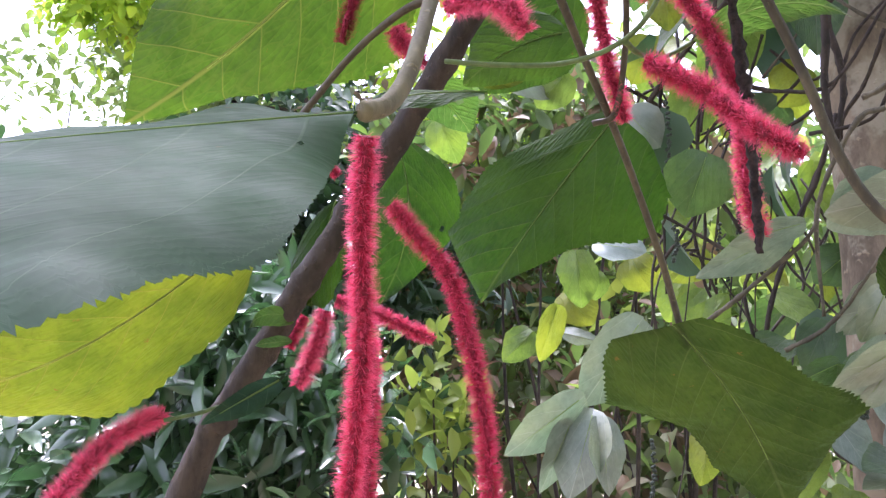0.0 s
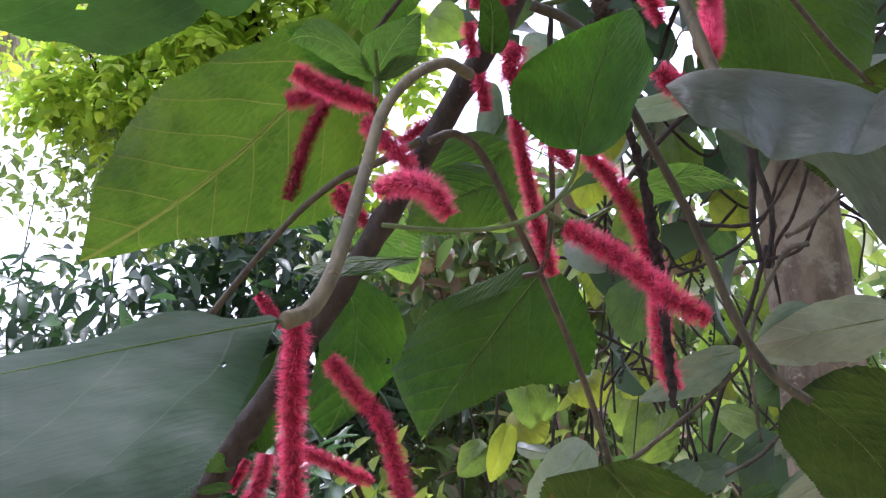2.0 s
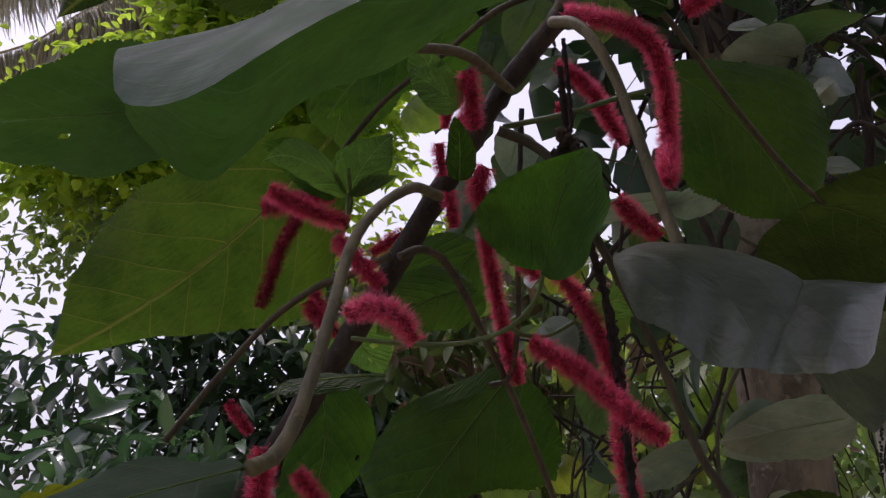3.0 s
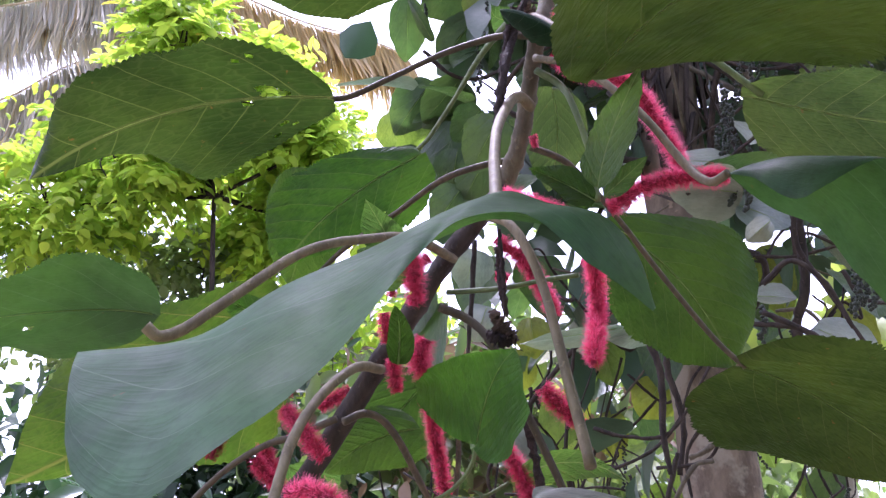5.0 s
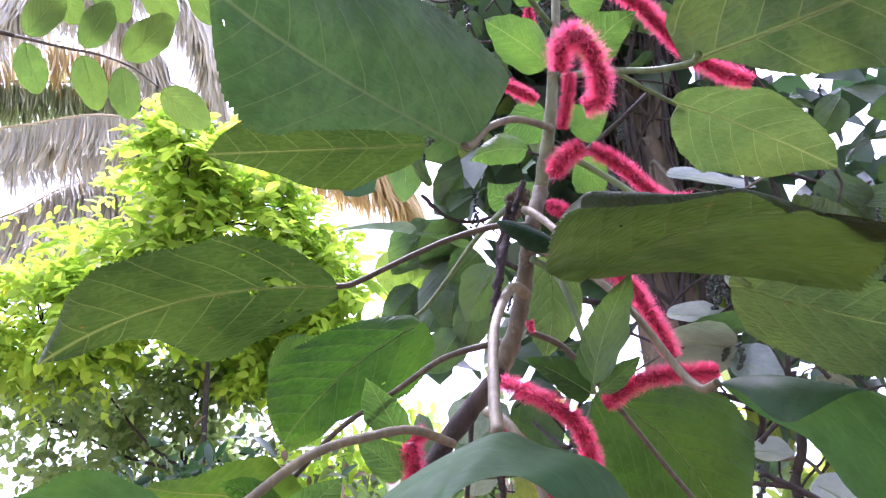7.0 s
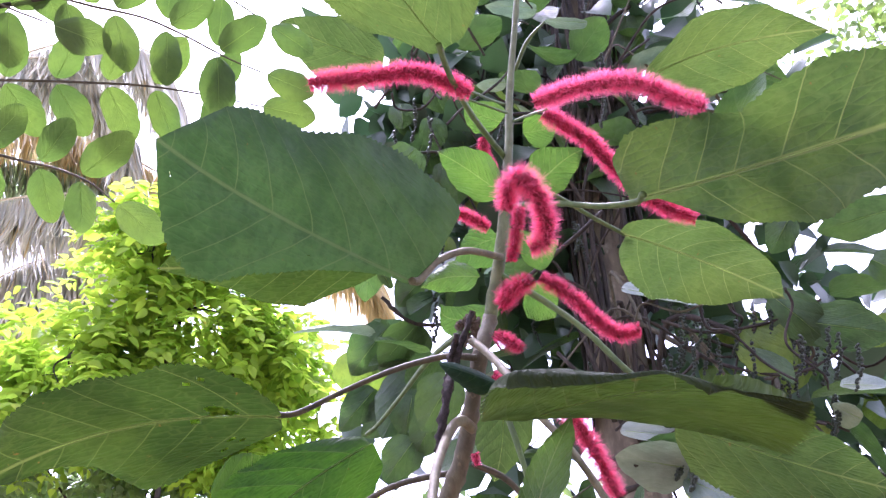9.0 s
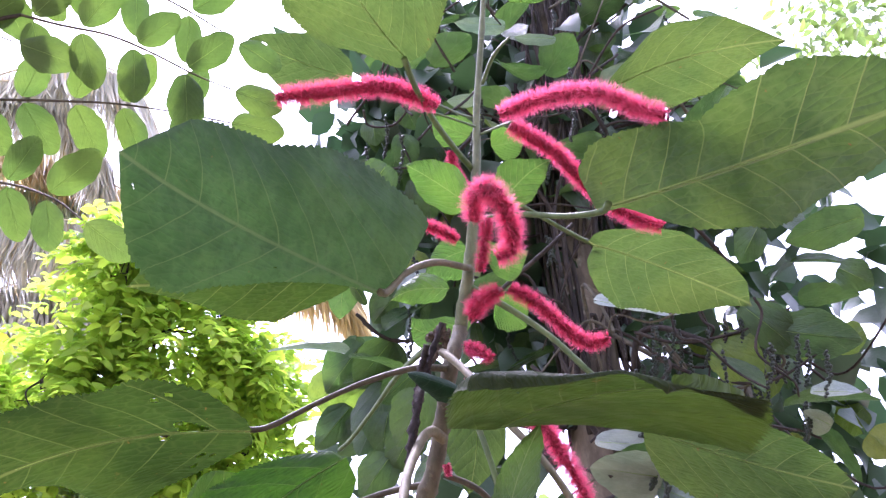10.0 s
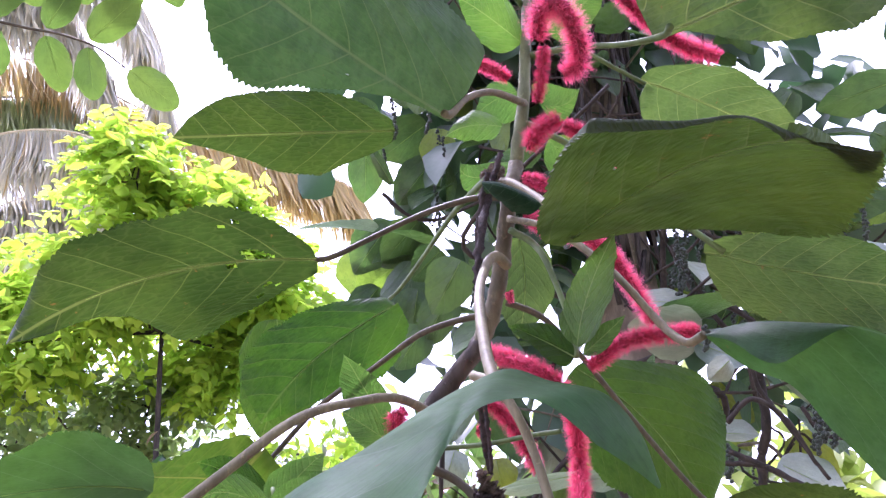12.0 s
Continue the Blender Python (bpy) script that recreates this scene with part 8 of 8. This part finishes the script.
part("vine_stem", tube([(0.400, 0.966, 2.606), (0.483, 0.940, 2.600), (0.566, 0.925, 2.580), (0.594, 0.943, 2.582), (0.640, 0.928, 2.594)], [0.0018, 0.0016, 0.0012], 8, 8, 0.16, 131, 0.06), VINE, vine)
part("vine_stem", tube([(0.746, 0.970, 2.342), (0.738, 0.936, 2.343), (0.730, 0.952, 2.374), (0.708, 0.924, 2.441), (0.688, 0.891, 2.447)], [0.0024, 0.0022, 0.0017], 8, 8, 0.16, 132, 0.06), VINE, vine)
part("vine_stem", tube([(0.195, 0.818, 2.665), (0.180, 0.823, 2.691), (0.135, 0.774, 2.719), (0.156, 0.724, 2.766), (0.115, 0.679, 2.798)], [0.0022, 0.0020, 0.0015], 8, 8, 0.16, 133, 0.06), VINE, vine)
part("vine_stem", tube([(0.404, 0.764, 2.636), (0.432, 0.752, 2.632), (0.482, 0.718, 2.625), (0.500, 0.729, 2.621), (0.528, 0.715, 2.628)], [0.0018, 0.0016, 0.0012], 8, 8, 0.16, 134, 0.06), VINE, vine)
part("vine_stem", tube([(0.463, 0.899, 2.736), (0.353, 0.882, 2.760), (0.325, 0.883, 2.752), (0.238, 0.842, 2.765), (0.190, 0.822, 2.758)], [0.0023, 0.0021, 0.0016], 8, 8, 0.16, 135, 0.06), VINE, vine)
part("vine_stem", tube([(0.298, 0.956, 2.692), (0.235, 0.895, 2.735), (0.214, 0.847, 2.741), (0.168, 0.858, 2.765), (0.156, 0.859, 2.797)], [0.0017, 0.0015, 0.0012], 8, 8, 0.16, 136, 0.06), VINE, vine)
part("vine_stem", tube([(0.720, 0.771, 2.288), (0.735, 0.786, 2.268), (0.717, 0.800, 2.207), (0.757, 0.793, 2.156), (0.775, 0.816, 2.144)], [0.0023, 0.0020, 0.0016], 8, 8, 0.16, 137, 0.06), VINE, vine)
part("vine_stem", tube([(0.317, 0.635, 2.706), (0.293, 0.611, 2.711), (0.277, 0.585, 2.763), (0.217, 0.582, 2.789), (0.202, 0.570, 2.825)], [0.0015, 0.0014, 0.0011], 8, 8, 0.16, 138, 0.06), VINE, vine)
part("vine_stem", tube([(0.832, 1.026, 2.228), (0.859, 1.003, 2.169), (0.832, 0.989, 2.179), (0.872, 0.987, 2.183), (0.899, 0.967, 2.159)], [0.0025, 0.0023, 0.0018], 8, 8, 0.16, 139, 0.06), VINE, vine)
part("vine_stem", tube([(0.262, 0.758, 2.723), (0.209, 0.700, 2.768), (0.205, 0.626, 2.809), (0.188, 0.577, 2.808), (0.138, 0.541, 2.861)], [0.0021, 0.0019, 0.0015], 8, 8, 0.16, 140, 0.06), VINE, vine)
part("vine_stem", tube([(0.435, 0.929, 2.796), (0.525, 0.857, 2.835), (0.546, 0.815, 2.842), (0.584, 0.733, 2.882), (0.644, 0.668, 2.874)], [0.0029, 0.0026, 0.0020], 8, 8, 0.16, 141, 0.06), VINE, vine)
part("vine_stem", tube([(0.193, 0.737, 2.518), (0.218, 0.722, 2.547), (0.264, 0.707, 2.587), (0.289, 0.703, 2.624), (0.306, 0.706, 2.654)], [0.0022, 0.0020, 0.0015], 8, 8, 0.16, 142, 0.06), VINE, vine)
part("vine_stem", tube([(0.814, 0.867, 2.332), (0.864, 0.885, 2.296), (0.862, 0.921, 2.297), (0.895, 0.915, 2.248), (0.926, 0.919, 2.226)], [0.0029, 0.0027, 0.0021], 8, 8, 0.16, 143, 0.06), VINE, vine)
part("vine_stem", tube([(0.823, 1.138, 2.240), (0.823, 1.164, 2.260), (0.776, 1.188, 2.227), (0.796, 1.195, 2.219), (0.772, 1.204, 2.224)], [0.0016, 0.0014, 0.0011], 8, 8, 0.16, 144, 0.06), VINE, vine)
part("vine_stem", tube([(0.603, 0.878, 2.237), (0.608, 0.871, 2.213), (0.579, 0.901, 2.185), (0.533, 0.920, 2.158), (0.486, 0.936, 2.111)], [0.0028, 0.0025, 0.0019], 8, 8, 0.16, 145, 0.06), VINE, vine)
part("vine_stem", tube([(0.415, 0.768, 2.640), (0.405, 0.781, 2.634), (0.402, 0.731, 2.645), (0.399, 0.710, 2.635), (0.428, 0.694, 2.627)], [0.0020, 0.0018, 0.0014], 8, 8, 0.16, 146, 0.06), VINE, vine)
part("vine_stem", tube([(0.084, 0.919, 2.729), (0.140, 0.867, 2.812), (0.165, 0.835, 2.847), (0.219, 0.767, 2.869), (0.287, 0.713, 2.898)], [0.0023, 0.0021, 0.0016], 8, 8, 0.16, 147, 0.06), VINE, vine)
part("vine_stem", tube([(0.638, 0.986, 2.187), (0.618, 0.994, 2.237), (0.578, 0.958, 2.274), (0.572, 0.941, 2.281), (0.564, 0.934, 2.341)], [0.0020, 0.0018, 0.0014], 8, 8, 0.16, 148, 0.06), VINE, vine)
part("vine_stem", tube([(0.112, 0.882, 2.734), (0.127, 0.920, 2.736), (0.176, 0.927, 2.755), (0.202, 0.889, 2.775), (0.200, 0.863, 2.764)], [0.0023, 0.0021, 0.0016], 8, 8, 0.16, 149, 0.06), VINE, vine)
spike([(0.325, 1.186, 1.778), (0.330, 1.204, 1.720), (0.326, 1.222, 1.661)], vine, 100)
spike([(0.340, 1.231, 1.604), (0.344, 1.235, 1.580), (0.338, 1.241, 1.556)], vine, 101)
spike([(0.473, 1.104, 1.402), (0.473, 1.105, 1.360), (0.466, 1.108, 1.318)], vine, 102)
spike([(0.280, 1.168, 1.301), (0.280, 1.165, 1.258), (0.272, 1.163, 1.215)], vine, 103)
spike([(0.484, 0.990, 1.372), (0.484, 0.990, 1.353), (0.479, 0.992, 1.334)], vine, 104)
spike([(0.190, 1.367, 1.595), (0.193, 1.371, 1.568), (0.187, 1.376, 1.541)], vine, 105)
spike([(0.234, 1.051, 2.520), (0.242, 1.072, 2.494), (0.238, 1.095, 2.467)], vine, 106)
spike([(0.134, 1.153, 2.569), (0.140, 1.169, 2.549), (0.134, 1.186, 2.529)], vine, 107)
spike([(0.502, 0.763, 2.110), (0.508, 0.780, 2.081), (0.507, 0.799, 2.053)], vine, 108)
spike([(0.520, 0.781, 2.070), (0.525, 0.791, 2.051), (0.522, 0.804, 2.032)], vine, 109)
spike([(0.497, 0.730, 1.965), (0.500, 0.735, 1.952), (0.497, 0.743, 1.941)], vine, 110)
spike([(0.606, 0.715, 1.869), (0.608, 0.725, 1.841), (0.605, 0.738, 1.815)], vine, 111)
spike([(0.616, 0.714, 1.855), (0.619, 0.721, 1.837), (0.615, 0.730, 1.819)], vine, 112)
spike([(0.521, 0.781, 1.833), (0.523, 0.787, 1.814), (0.520, 0.795, 1.795)], vine, 113)
spike([(0.627, 0.924, 2.327), (0.633, 0.945, 2.291), (0.629, 0.969, 2.256)], vine, 114)
spike([(0.661, 0.915, 2.313), (0.667, 0.936, 2.277), (0.663, 0.960, 2.243)], vine, 115)
spike([(0.702, 0.897, 2.306), (0.706, 0.911, 2.282), (0.702, 0.928, 2.260)], vine, 116)
spike([(0.725, 0.881, 2.309), (0.729, 0.895, 2.285), (0.725, 0.912, 2.263)], vine, 117)
spike([(0.747, 0.865, 2.312), (0.752, 0.878, 2.288), (0.748, 0.896, 2.266)], vine, 118)
spike([(0.572, 0.889, 2.225), (0.576, 0.899, 2.205), (0.572, 0.912, 2.187)], vine, 119)
spike([(0.771, 0.771, 2.222), (0.775, 0.788, 2.194), (0.771, 0.808, 2.166)], vine, 120)
spike([(0.784, 0.768, 2.212), (0.788, 0.785, 2.183), (0.784, 0.805, 2.156)], vine, 121)
spike([(0.143, 1.034, 2.535), (0.149, 1.043, 2.523), (0.143, 1.053, 2.511)], vine, 122)
spike([(0.233, 1.116, 2.411), (0.239, 1.129, 2.389), (0.234, 1.144, 2.367)], vine, 123)
spike([(0.445, 0.890, 2.472), (0.451, 0.904, 2.453), (0.447, 0.921, 2.434)], vine, 124)
spike([(0.511, 0.791, 2.008), (0.514, 0.796, 1.994), (0.509, 0.804, 1.981)], vine, 125)
spike([(0.237, 1.106, 2.589), (0.245, 1.137, 2.552), (0.241, 1.169, 2.513)], vine, 126)
spike([(0.239, 1.176, 2.504), (0.246, 1.199, 2.473), (0.241, 1.222, 2.441)], vine, 127)
spike([(0.489, 0.737, 2.116), (0.494, 0.755, 2.087), (0.491, 0.775, 2.059)], vine, 128)
spike([(0.501, 0.746, 2.095), (0.505, 0.761, 2.069), (0.501, 0.778, 2.044)], vine, 129)
spike([(0.597, 0.697, 1.844), (0.598, 0.705, 1.823), (0.593, 0.716, 1.803)], vine, 130)
spike([(0.612, 0.685, 1.846), (0.613, 0.693, 1.826), (0.608, 0.704, 1.806)], vine, 131)
spike([(0.718, 0.948, 2.200), (0.721, 0.964, 2.168), (0.716, 0.984, 2.137)], vine, 132)
spike([(0.832, 0.892, 2.342), (0.837, 0.917, 2.302), (0.834, 0.944, 2.264)], vine, 133)
spike([(0.586, 0.856, 2.290), (0.592, 0.880, 2.252), (0.589, 0.905, 2.214)], vine, 134)
spike([(0.816, 0.854, 2.295), (0.821, 0.876, 2.257), (0.817, 0.902, 2.221)], vine, 135)
spike([(0.577, 0.816, 2.214), (0.582, 0.835, 2.180), (0.579, 0.857, 2.146)], vine, 136)
spike([(0.794, 0.832, 2.138), (0.797, 0.845, 2.113), (0.792, 0.861, 2.089)], vine, 137)
spike([(0.620, 0.841, 2.107), (0.623, 0.853, 2.080), (0.618, 0.869, 2.055)], vine, 138)
spike([(0.640, 0.991, 2.399), (0.646, 1.006, 2.375), (0.641, 1.023, 2.353)], vine, 139)
low = np.random.RandomState(77)
FOOT = Vector((0.521, 1.101, 1.332))
for k in range(22):
    at = FOOT + Vector((low.uniform(-0.13, 0.10), low.uniform(-0.10, 0.06), low.uniform(-0.16, 0.13)))
    m = (PEPPER_LEAF, PEPPER_PALE, PEPPER_LEAF, PEPPER_GREEN)[k % 4]
    pepper_leaf(at, (low.uniform(-1, 0.6), low.uniform(-0.7, 0.2), low.uniform(-1.0, 0.1)), (low.uniform(-0.4, 0.4), low.uniform(-0.9, 0.0), 1.0), low.uniform(0.06, 0.10), m, vine, k + 300)

spike([(0.768, 0.715, 2.158), (0.772, 0.730, 2.131), (0.768, 0.748, 2.107)], vine, 140)
spike([(0.746, 1.008, 2.214), (0.750, 1.025, 2.180), (0.744, 1.045, 2.147)], vine, 141)
spike([(0.705, 0.745, 2.185), (0.709, 0.759, 2.161), (0.705, 0.777, 2.137)], vine, 142)
spike([(0.722, 0.928, 2.334), (0.727, 0.943, 2.308), (0.723, 0.962, 2.283)], vine, 143)
spike([(0.601, 0.941, 2.225), (0.606, 0.959, 2.190), (0.601, 0.980, 2.155)], vine, 144)
spike([(0.672, 1.041, 2.369), (0.678, 1.060, 2.335), (0.673, 1.082, 2.302)], vine, 145)
spike([(0.549, 0.888, 2.147), (0.553, 0.908, 2.107), (0.549, 0.929, 2.067)], vine, 146)
spike([(0.855, 0.965, 2.370), (0.860, 0.980, 2.343), (0.855, 0.999, 2.319)], vine, 147)
spike([(0.865, 0.937, 2.378), (0.870, 0.954, 2.350), (0.866, 0.975, 2.323)], vine, 148)
spike([(0.836, 0.957, 2.333), (0.840, 0.977, 2.298), (0.836, 1.001, 2.265)], vine, 149)
spike([(0.800, 0.904, 2.308), (0.805, 0.917, 2.284), (0.800, 0.935, 2.261)], vine, 150)
spike([(0.654, 0.787, 2.191), (0.658, 0.806, 2.158), (0.654, 0.827, 2.126)], vine, 151)
spike([(0.818, 0.971, 2.306), (0.823, 0.997, 2.261), (0.818, 1.025, 2.217)], vine, 152)
spike([(0.747, 0.933, 2.326), (0.752, 0.949, 2.299), (0.748, 0.968, 2.274)], vine, 153)
spike([(0.834, 0.905, 2.312), (0.838, 0.923, 2.280), (0.834, 0.945, 2.250)], vine, 154)
spike([(0.901, 0.975, 2.310), (0.906, 0.991, 2.281), (0.901, 1.011, 2.254)], vine, 155)
spike([(0.787, 0.927, 2.225), (0.791, 0.944, 2.192), (0.786, 0.965, 2.160)], vine, 156)
spike([(0.645, 0.896, 2.339), (0.651, 0.916, 2.305), (0.647, 0.940, 2.273)], vine, 157)
spike([(0.856, 0.925, 2.193), (0.859, 0.941, 2.161), (0.853, 0.961, 2.130)], vine, 158)
spike([(0.770, 0.858, 2.319), (0.774, 0.874, 2.293), (0.771, 0.893, 2.268)], vine, 159)
spike([(0.643, 0.862, 2.242), (0.648, 0.883, 2.205), (0.644, 0.906, 2.170)], vine, 160)
spike([(0.650, 0.989, 2.194), (0.654, 0.998, 2.173), (0.648, 1.012, 2.153)], vine, 161)
spike([(0.187, 0.917, 2.489), (0.193, 0.934, 2.468), (0.189, 0.952, 2.446)], vine, 162)
spike([(0.471, 0.905, 2.708), (0.479, 0.926, 2.685), (0.475, 0.949, 2.663)], vine, 163)
spike([(0.326, 0.838, 2.759), (0.335, 0.863, 2.735), (0.332, 0.890, 2.711)], vine, 164)
spike([(0.120, 0.888, 2.641), (0.128, 0.911, 2.618), (0.124, 0.934, 2.593)], vine, 165)
spike([(0.288, 0.767, 2.602), (0.295, 0.785, 2.583), (0.292, 0.805, 2.565)], vine, 166)
spike([(0.125, 0.901, 2.464), (0.132, 0.921, 2.438), (0.128, 0.942, 2.412)], vine, 167)
spike([(0.177, 0.833, 2.630), (0.185, 0.856, 2.608), (0.181, 0.880, 2.584)], vine, 168)
spike([(0.152, 0.864, 2.706), (0.160, 0.891, 2.680), (0.157, 0.919, 2.653)], vine, 169)
spike([(0.423, 0.636, 2.609), (0.429, 0.652, 2.595), (0.427, 0.670, 2.581)], vine, 170)
spike([(0.447, 0.704, 2.608), (0.455, 0.724, 2.587), (0.453, 0.747, 2.568)], vine, 171)

pale_tree = thing("pale_tree", ((1.139, 1.761, 2.154)[:2] + (0.0,)), "thin pale mottled trunk behind the vines", "tree")
part("trunk", tube([(pale_tree.location.x, pale_tree.location.y, -0.03), (pale_tree.location.x + 0.02, pale_tree.location.y, 1.2), (pale_tree.location.x, pale_tree.location.y, 2.05)],
                   [0.05, 0.045, 0.04], 14, 12, 0.04, 9), bark("pale_bark", (0.60, 0.56, 0.50), (0.34, 0.31, 0.27), 30.0, 0.9, 0.8, 0.5), pale_tree)


# ---- feathery branch over the path ----
overhang = thing("overhanging_branch", (-0.492, 0.299, 2.203), "overhanging branch with paired oval green leaflets", "branch")


def pinnate(points, pairs, size, parent, seed):
    """A stalk with pairs of oval leaflets and one at its end."""
    line = spline(points, 12)
    rr = np.random.RandomState(seed)
    stalk = part("leaf_stalk", tube(points, [0.0016, 0.0013, 0.0008], 6, 8, 0.03, seed), PETIOLE_DARK, parent)
    # Leaflets are turned broadside to this direction to fit the camera's view.
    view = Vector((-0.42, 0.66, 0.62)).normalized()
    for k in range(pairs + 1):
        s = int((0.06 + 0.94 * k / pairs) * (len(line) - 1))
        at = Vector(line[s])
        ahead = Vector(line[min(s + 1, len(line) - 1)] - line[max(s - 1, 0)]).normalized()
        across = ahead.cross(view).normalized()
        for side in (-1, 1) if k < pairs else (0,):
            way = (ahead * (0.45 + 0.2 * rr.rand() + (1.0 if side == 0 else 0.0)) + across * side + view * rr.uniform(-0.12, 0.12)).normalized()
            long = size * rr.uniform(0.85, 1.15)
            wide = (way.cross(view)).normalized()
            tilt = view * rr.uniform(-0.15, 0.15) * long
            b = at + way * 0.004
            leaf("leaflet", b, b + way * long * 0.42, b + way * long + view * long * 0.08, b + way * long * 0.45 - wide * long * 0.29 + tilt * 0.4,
                 b + way * long * 0.45 + wide * long * 0.29 - tilt * 0.4, PINNATE_LEAF, stalk, teeth=1, lobe=0.0, nu=36, nv=8, phase=rr.rand() * 6,
                 front=0.52, back=0.66, wave=0.012, rib=0.0003)


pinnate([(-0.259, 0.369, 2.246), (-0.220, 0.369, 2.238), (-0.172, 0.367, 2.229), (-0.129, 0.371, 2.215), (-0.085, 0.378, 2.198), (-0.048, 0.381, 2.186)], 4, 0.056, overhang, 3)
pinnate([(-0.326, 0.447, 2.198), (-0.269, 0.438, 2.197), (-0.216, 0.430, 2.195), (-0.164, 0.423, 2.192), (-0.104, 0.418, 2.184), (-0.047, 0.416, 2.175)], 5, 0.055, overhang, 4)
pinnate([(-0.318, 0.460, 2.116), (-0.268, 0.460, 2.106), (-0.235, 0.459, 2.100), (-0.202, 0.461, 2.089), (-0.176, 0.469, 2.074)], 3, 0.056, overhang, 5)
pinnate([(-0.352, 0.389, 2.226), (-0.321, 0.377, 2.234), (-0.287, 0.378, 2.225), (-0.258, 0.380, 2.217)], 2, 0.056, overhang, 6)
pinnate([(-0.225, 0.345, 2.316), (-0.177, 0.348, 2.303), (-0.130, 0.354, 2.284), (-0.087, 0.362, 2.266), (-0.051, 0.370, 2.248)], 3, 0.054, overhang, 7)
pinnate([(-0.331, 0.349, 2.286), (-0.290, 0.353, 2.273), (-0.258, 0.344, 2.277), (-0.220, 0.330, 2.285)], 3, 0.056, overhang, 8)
part("branch", tube([(-0.492, 0.299, 2.203), (-0.395, 0.362, 2.252), (-0.331, 0.349, 2.286)], [0.006, 0.004, 0.0018], 8, 8), VINE, overhang)
part("branch", tube([(-0.492, 0.299, 2.203), (-0.406, 0.392, 2.218), (-0.352, 0.389, 2.226), (-0.259, 0.369, 2.246)], [0.006, 0.004, 0.0018], 8, 8), VINE, overhang)
part("branch", tube([(-0.492, 0.299, 2.203), (-0.423, 0.433, 2.188), (-0.326, 0.447, 2.198)], [0.006, 0.004, 0.0018], 8, 8), VINE, overhang)
part("branch", tube([(-0.492, 0.299, 2.203), (-0.407, 0.455, 2.142), (-0.318, 0.460, 2.116)], [0.006, 0.004, 0.0018], 8, 8), VINE, overhang)
part("branch", tube([(-0.492, 0.299, 2.203), (-0.357, 0.325, 2.321), (-0.225, 0.345, 2.316)], [0.006, 0.004, 0.0018], 8, 8), VINE, overhang)

# ---- palm ----
CROWN = (-5.84, 7.82, 6.79)
palm = thing("palm_tree", (CROWN[0], CROWN[1], 0.0), "tall palm with drooping straw-coloured fronds", "palm")
part("trunk", tube([(CROWN[0], CROWN[1], -0.05), (CROWN[0] + 0.1, CROWN[1], CROWN[2] * 0.6), CROWN], [0.16, 0.13, 0.11], 14, 12, 0.03, 4, 0.12), TRUNK, palm)


STRAW = bark("straw_frond_rib", (0.60, 0.54, 0.36), (0.40, 0.35, 0.22), 40.0, 0.7, 0.4, 0.3)


def frond(points, long, n, material, parent, seed, hang=1.0):
    """A palm leaf: an arching rib with rows of narrow hanging leaflets."""
    line = spline(points, 16)
    rib = part("frond", tube(points, [0.018, 0.012, 0.005], 7, 8, 0.03, seed), STRAW, parent)
    rr = np.random.RandomState(seed)
    at, way = [], []
    for k in range(n):
        q = 0.08 + 0.92 * rr.rand()
        s = q * (len(line) - 1)
        i = min(int(s), len(line) - 2)
        p = line[i] + (line[i + 1] - line[i]) * (s - i)
        t = line[i + 1] - line[i]
        t /= np.linalg.norm(t)
        side = np.cross(t, (0, 0, 1.0)) * rr.choice((-0.3, 0.3))
        at.append(p)
        way.append(t * 0.3 + side * 0.5 + np.array((0, 0, -0.8 * hang)))
    leaf_cloud("frond_foliage", at, (long * 0.6, long), np.array(way), material, rib, shape=0.036, seed=seed, bend=0.14, spread=0.05)


frond([CROWN, (-4.69, 7.44, 7.20), (-3.51, 7.06, 7.22), (-2.71, 6.75, 7.18), (-2.14, 6.67, 7.03), (-1.89, 6.84, 6.71)], 1.0, 1900, FROND_DRY, palm, 41)
frond([CROWN, (-4.63, 7.90, 6.45), (-3.76, 7.76, 6.53), (-3.08, 7.50, 6.82), (-2.50, 7.34, 6.96), (-2.06, 7.26, 7.02)], 1.3, 2200, FROND_DRY, palm, 42)
frond([CROWN, (-4.48, 6.81, 8.15), (-3.06, 6.24, 8.82), (-2.17, 6.17, 8.77), (-1.72, 6.43, 8.27), (-1.53, 6.76, 7.72)], 1.1, 1800, FROND_DRY, palm, 43)
frond([CROWN, (-5.23, 7.65, 7.71), (-4.33, 7.38, 7.98), (-3.41, 7.26, 8.01), (-2.61, 7.21, 7.94), (-2.10, 7.34, 7.66)], 0.9, 1300, FROND, palm, 46)
frond([CROWN, (-4.76, 7.41, 8.38), (-3.20, 7.16, 8.50), (-1.91, 7.32, 8.03), (-0.81, 7.45, 7.64), (-0.05, 7.47, 7.46), (0.40, 7.52, 7.30), (0.67, 7.70, 6.97)], 0.95, 2400, FROND_TAN, palm, 50)
frond([CROWN, (-4.65, 6.81, 7.81), (-3.83, 6.38, 8.35), (-3.15, 6.21, 8.50), (-2.50, 6.32, 8.22), (-2.06, 6.57, 7.73)], 0.95, 1700, FROND_DRY, palm, 47)

# far feathery foliage by the gap of sky
bush("feathery_tree", "feathery small-leaved tree against the sky", "tree", (1.933, 1.451, 4.110), (0.35, 0.3, 0.35), 700, (0.035, 0.065), MIDGREEN, 61, 26, 0.25, 0.45)
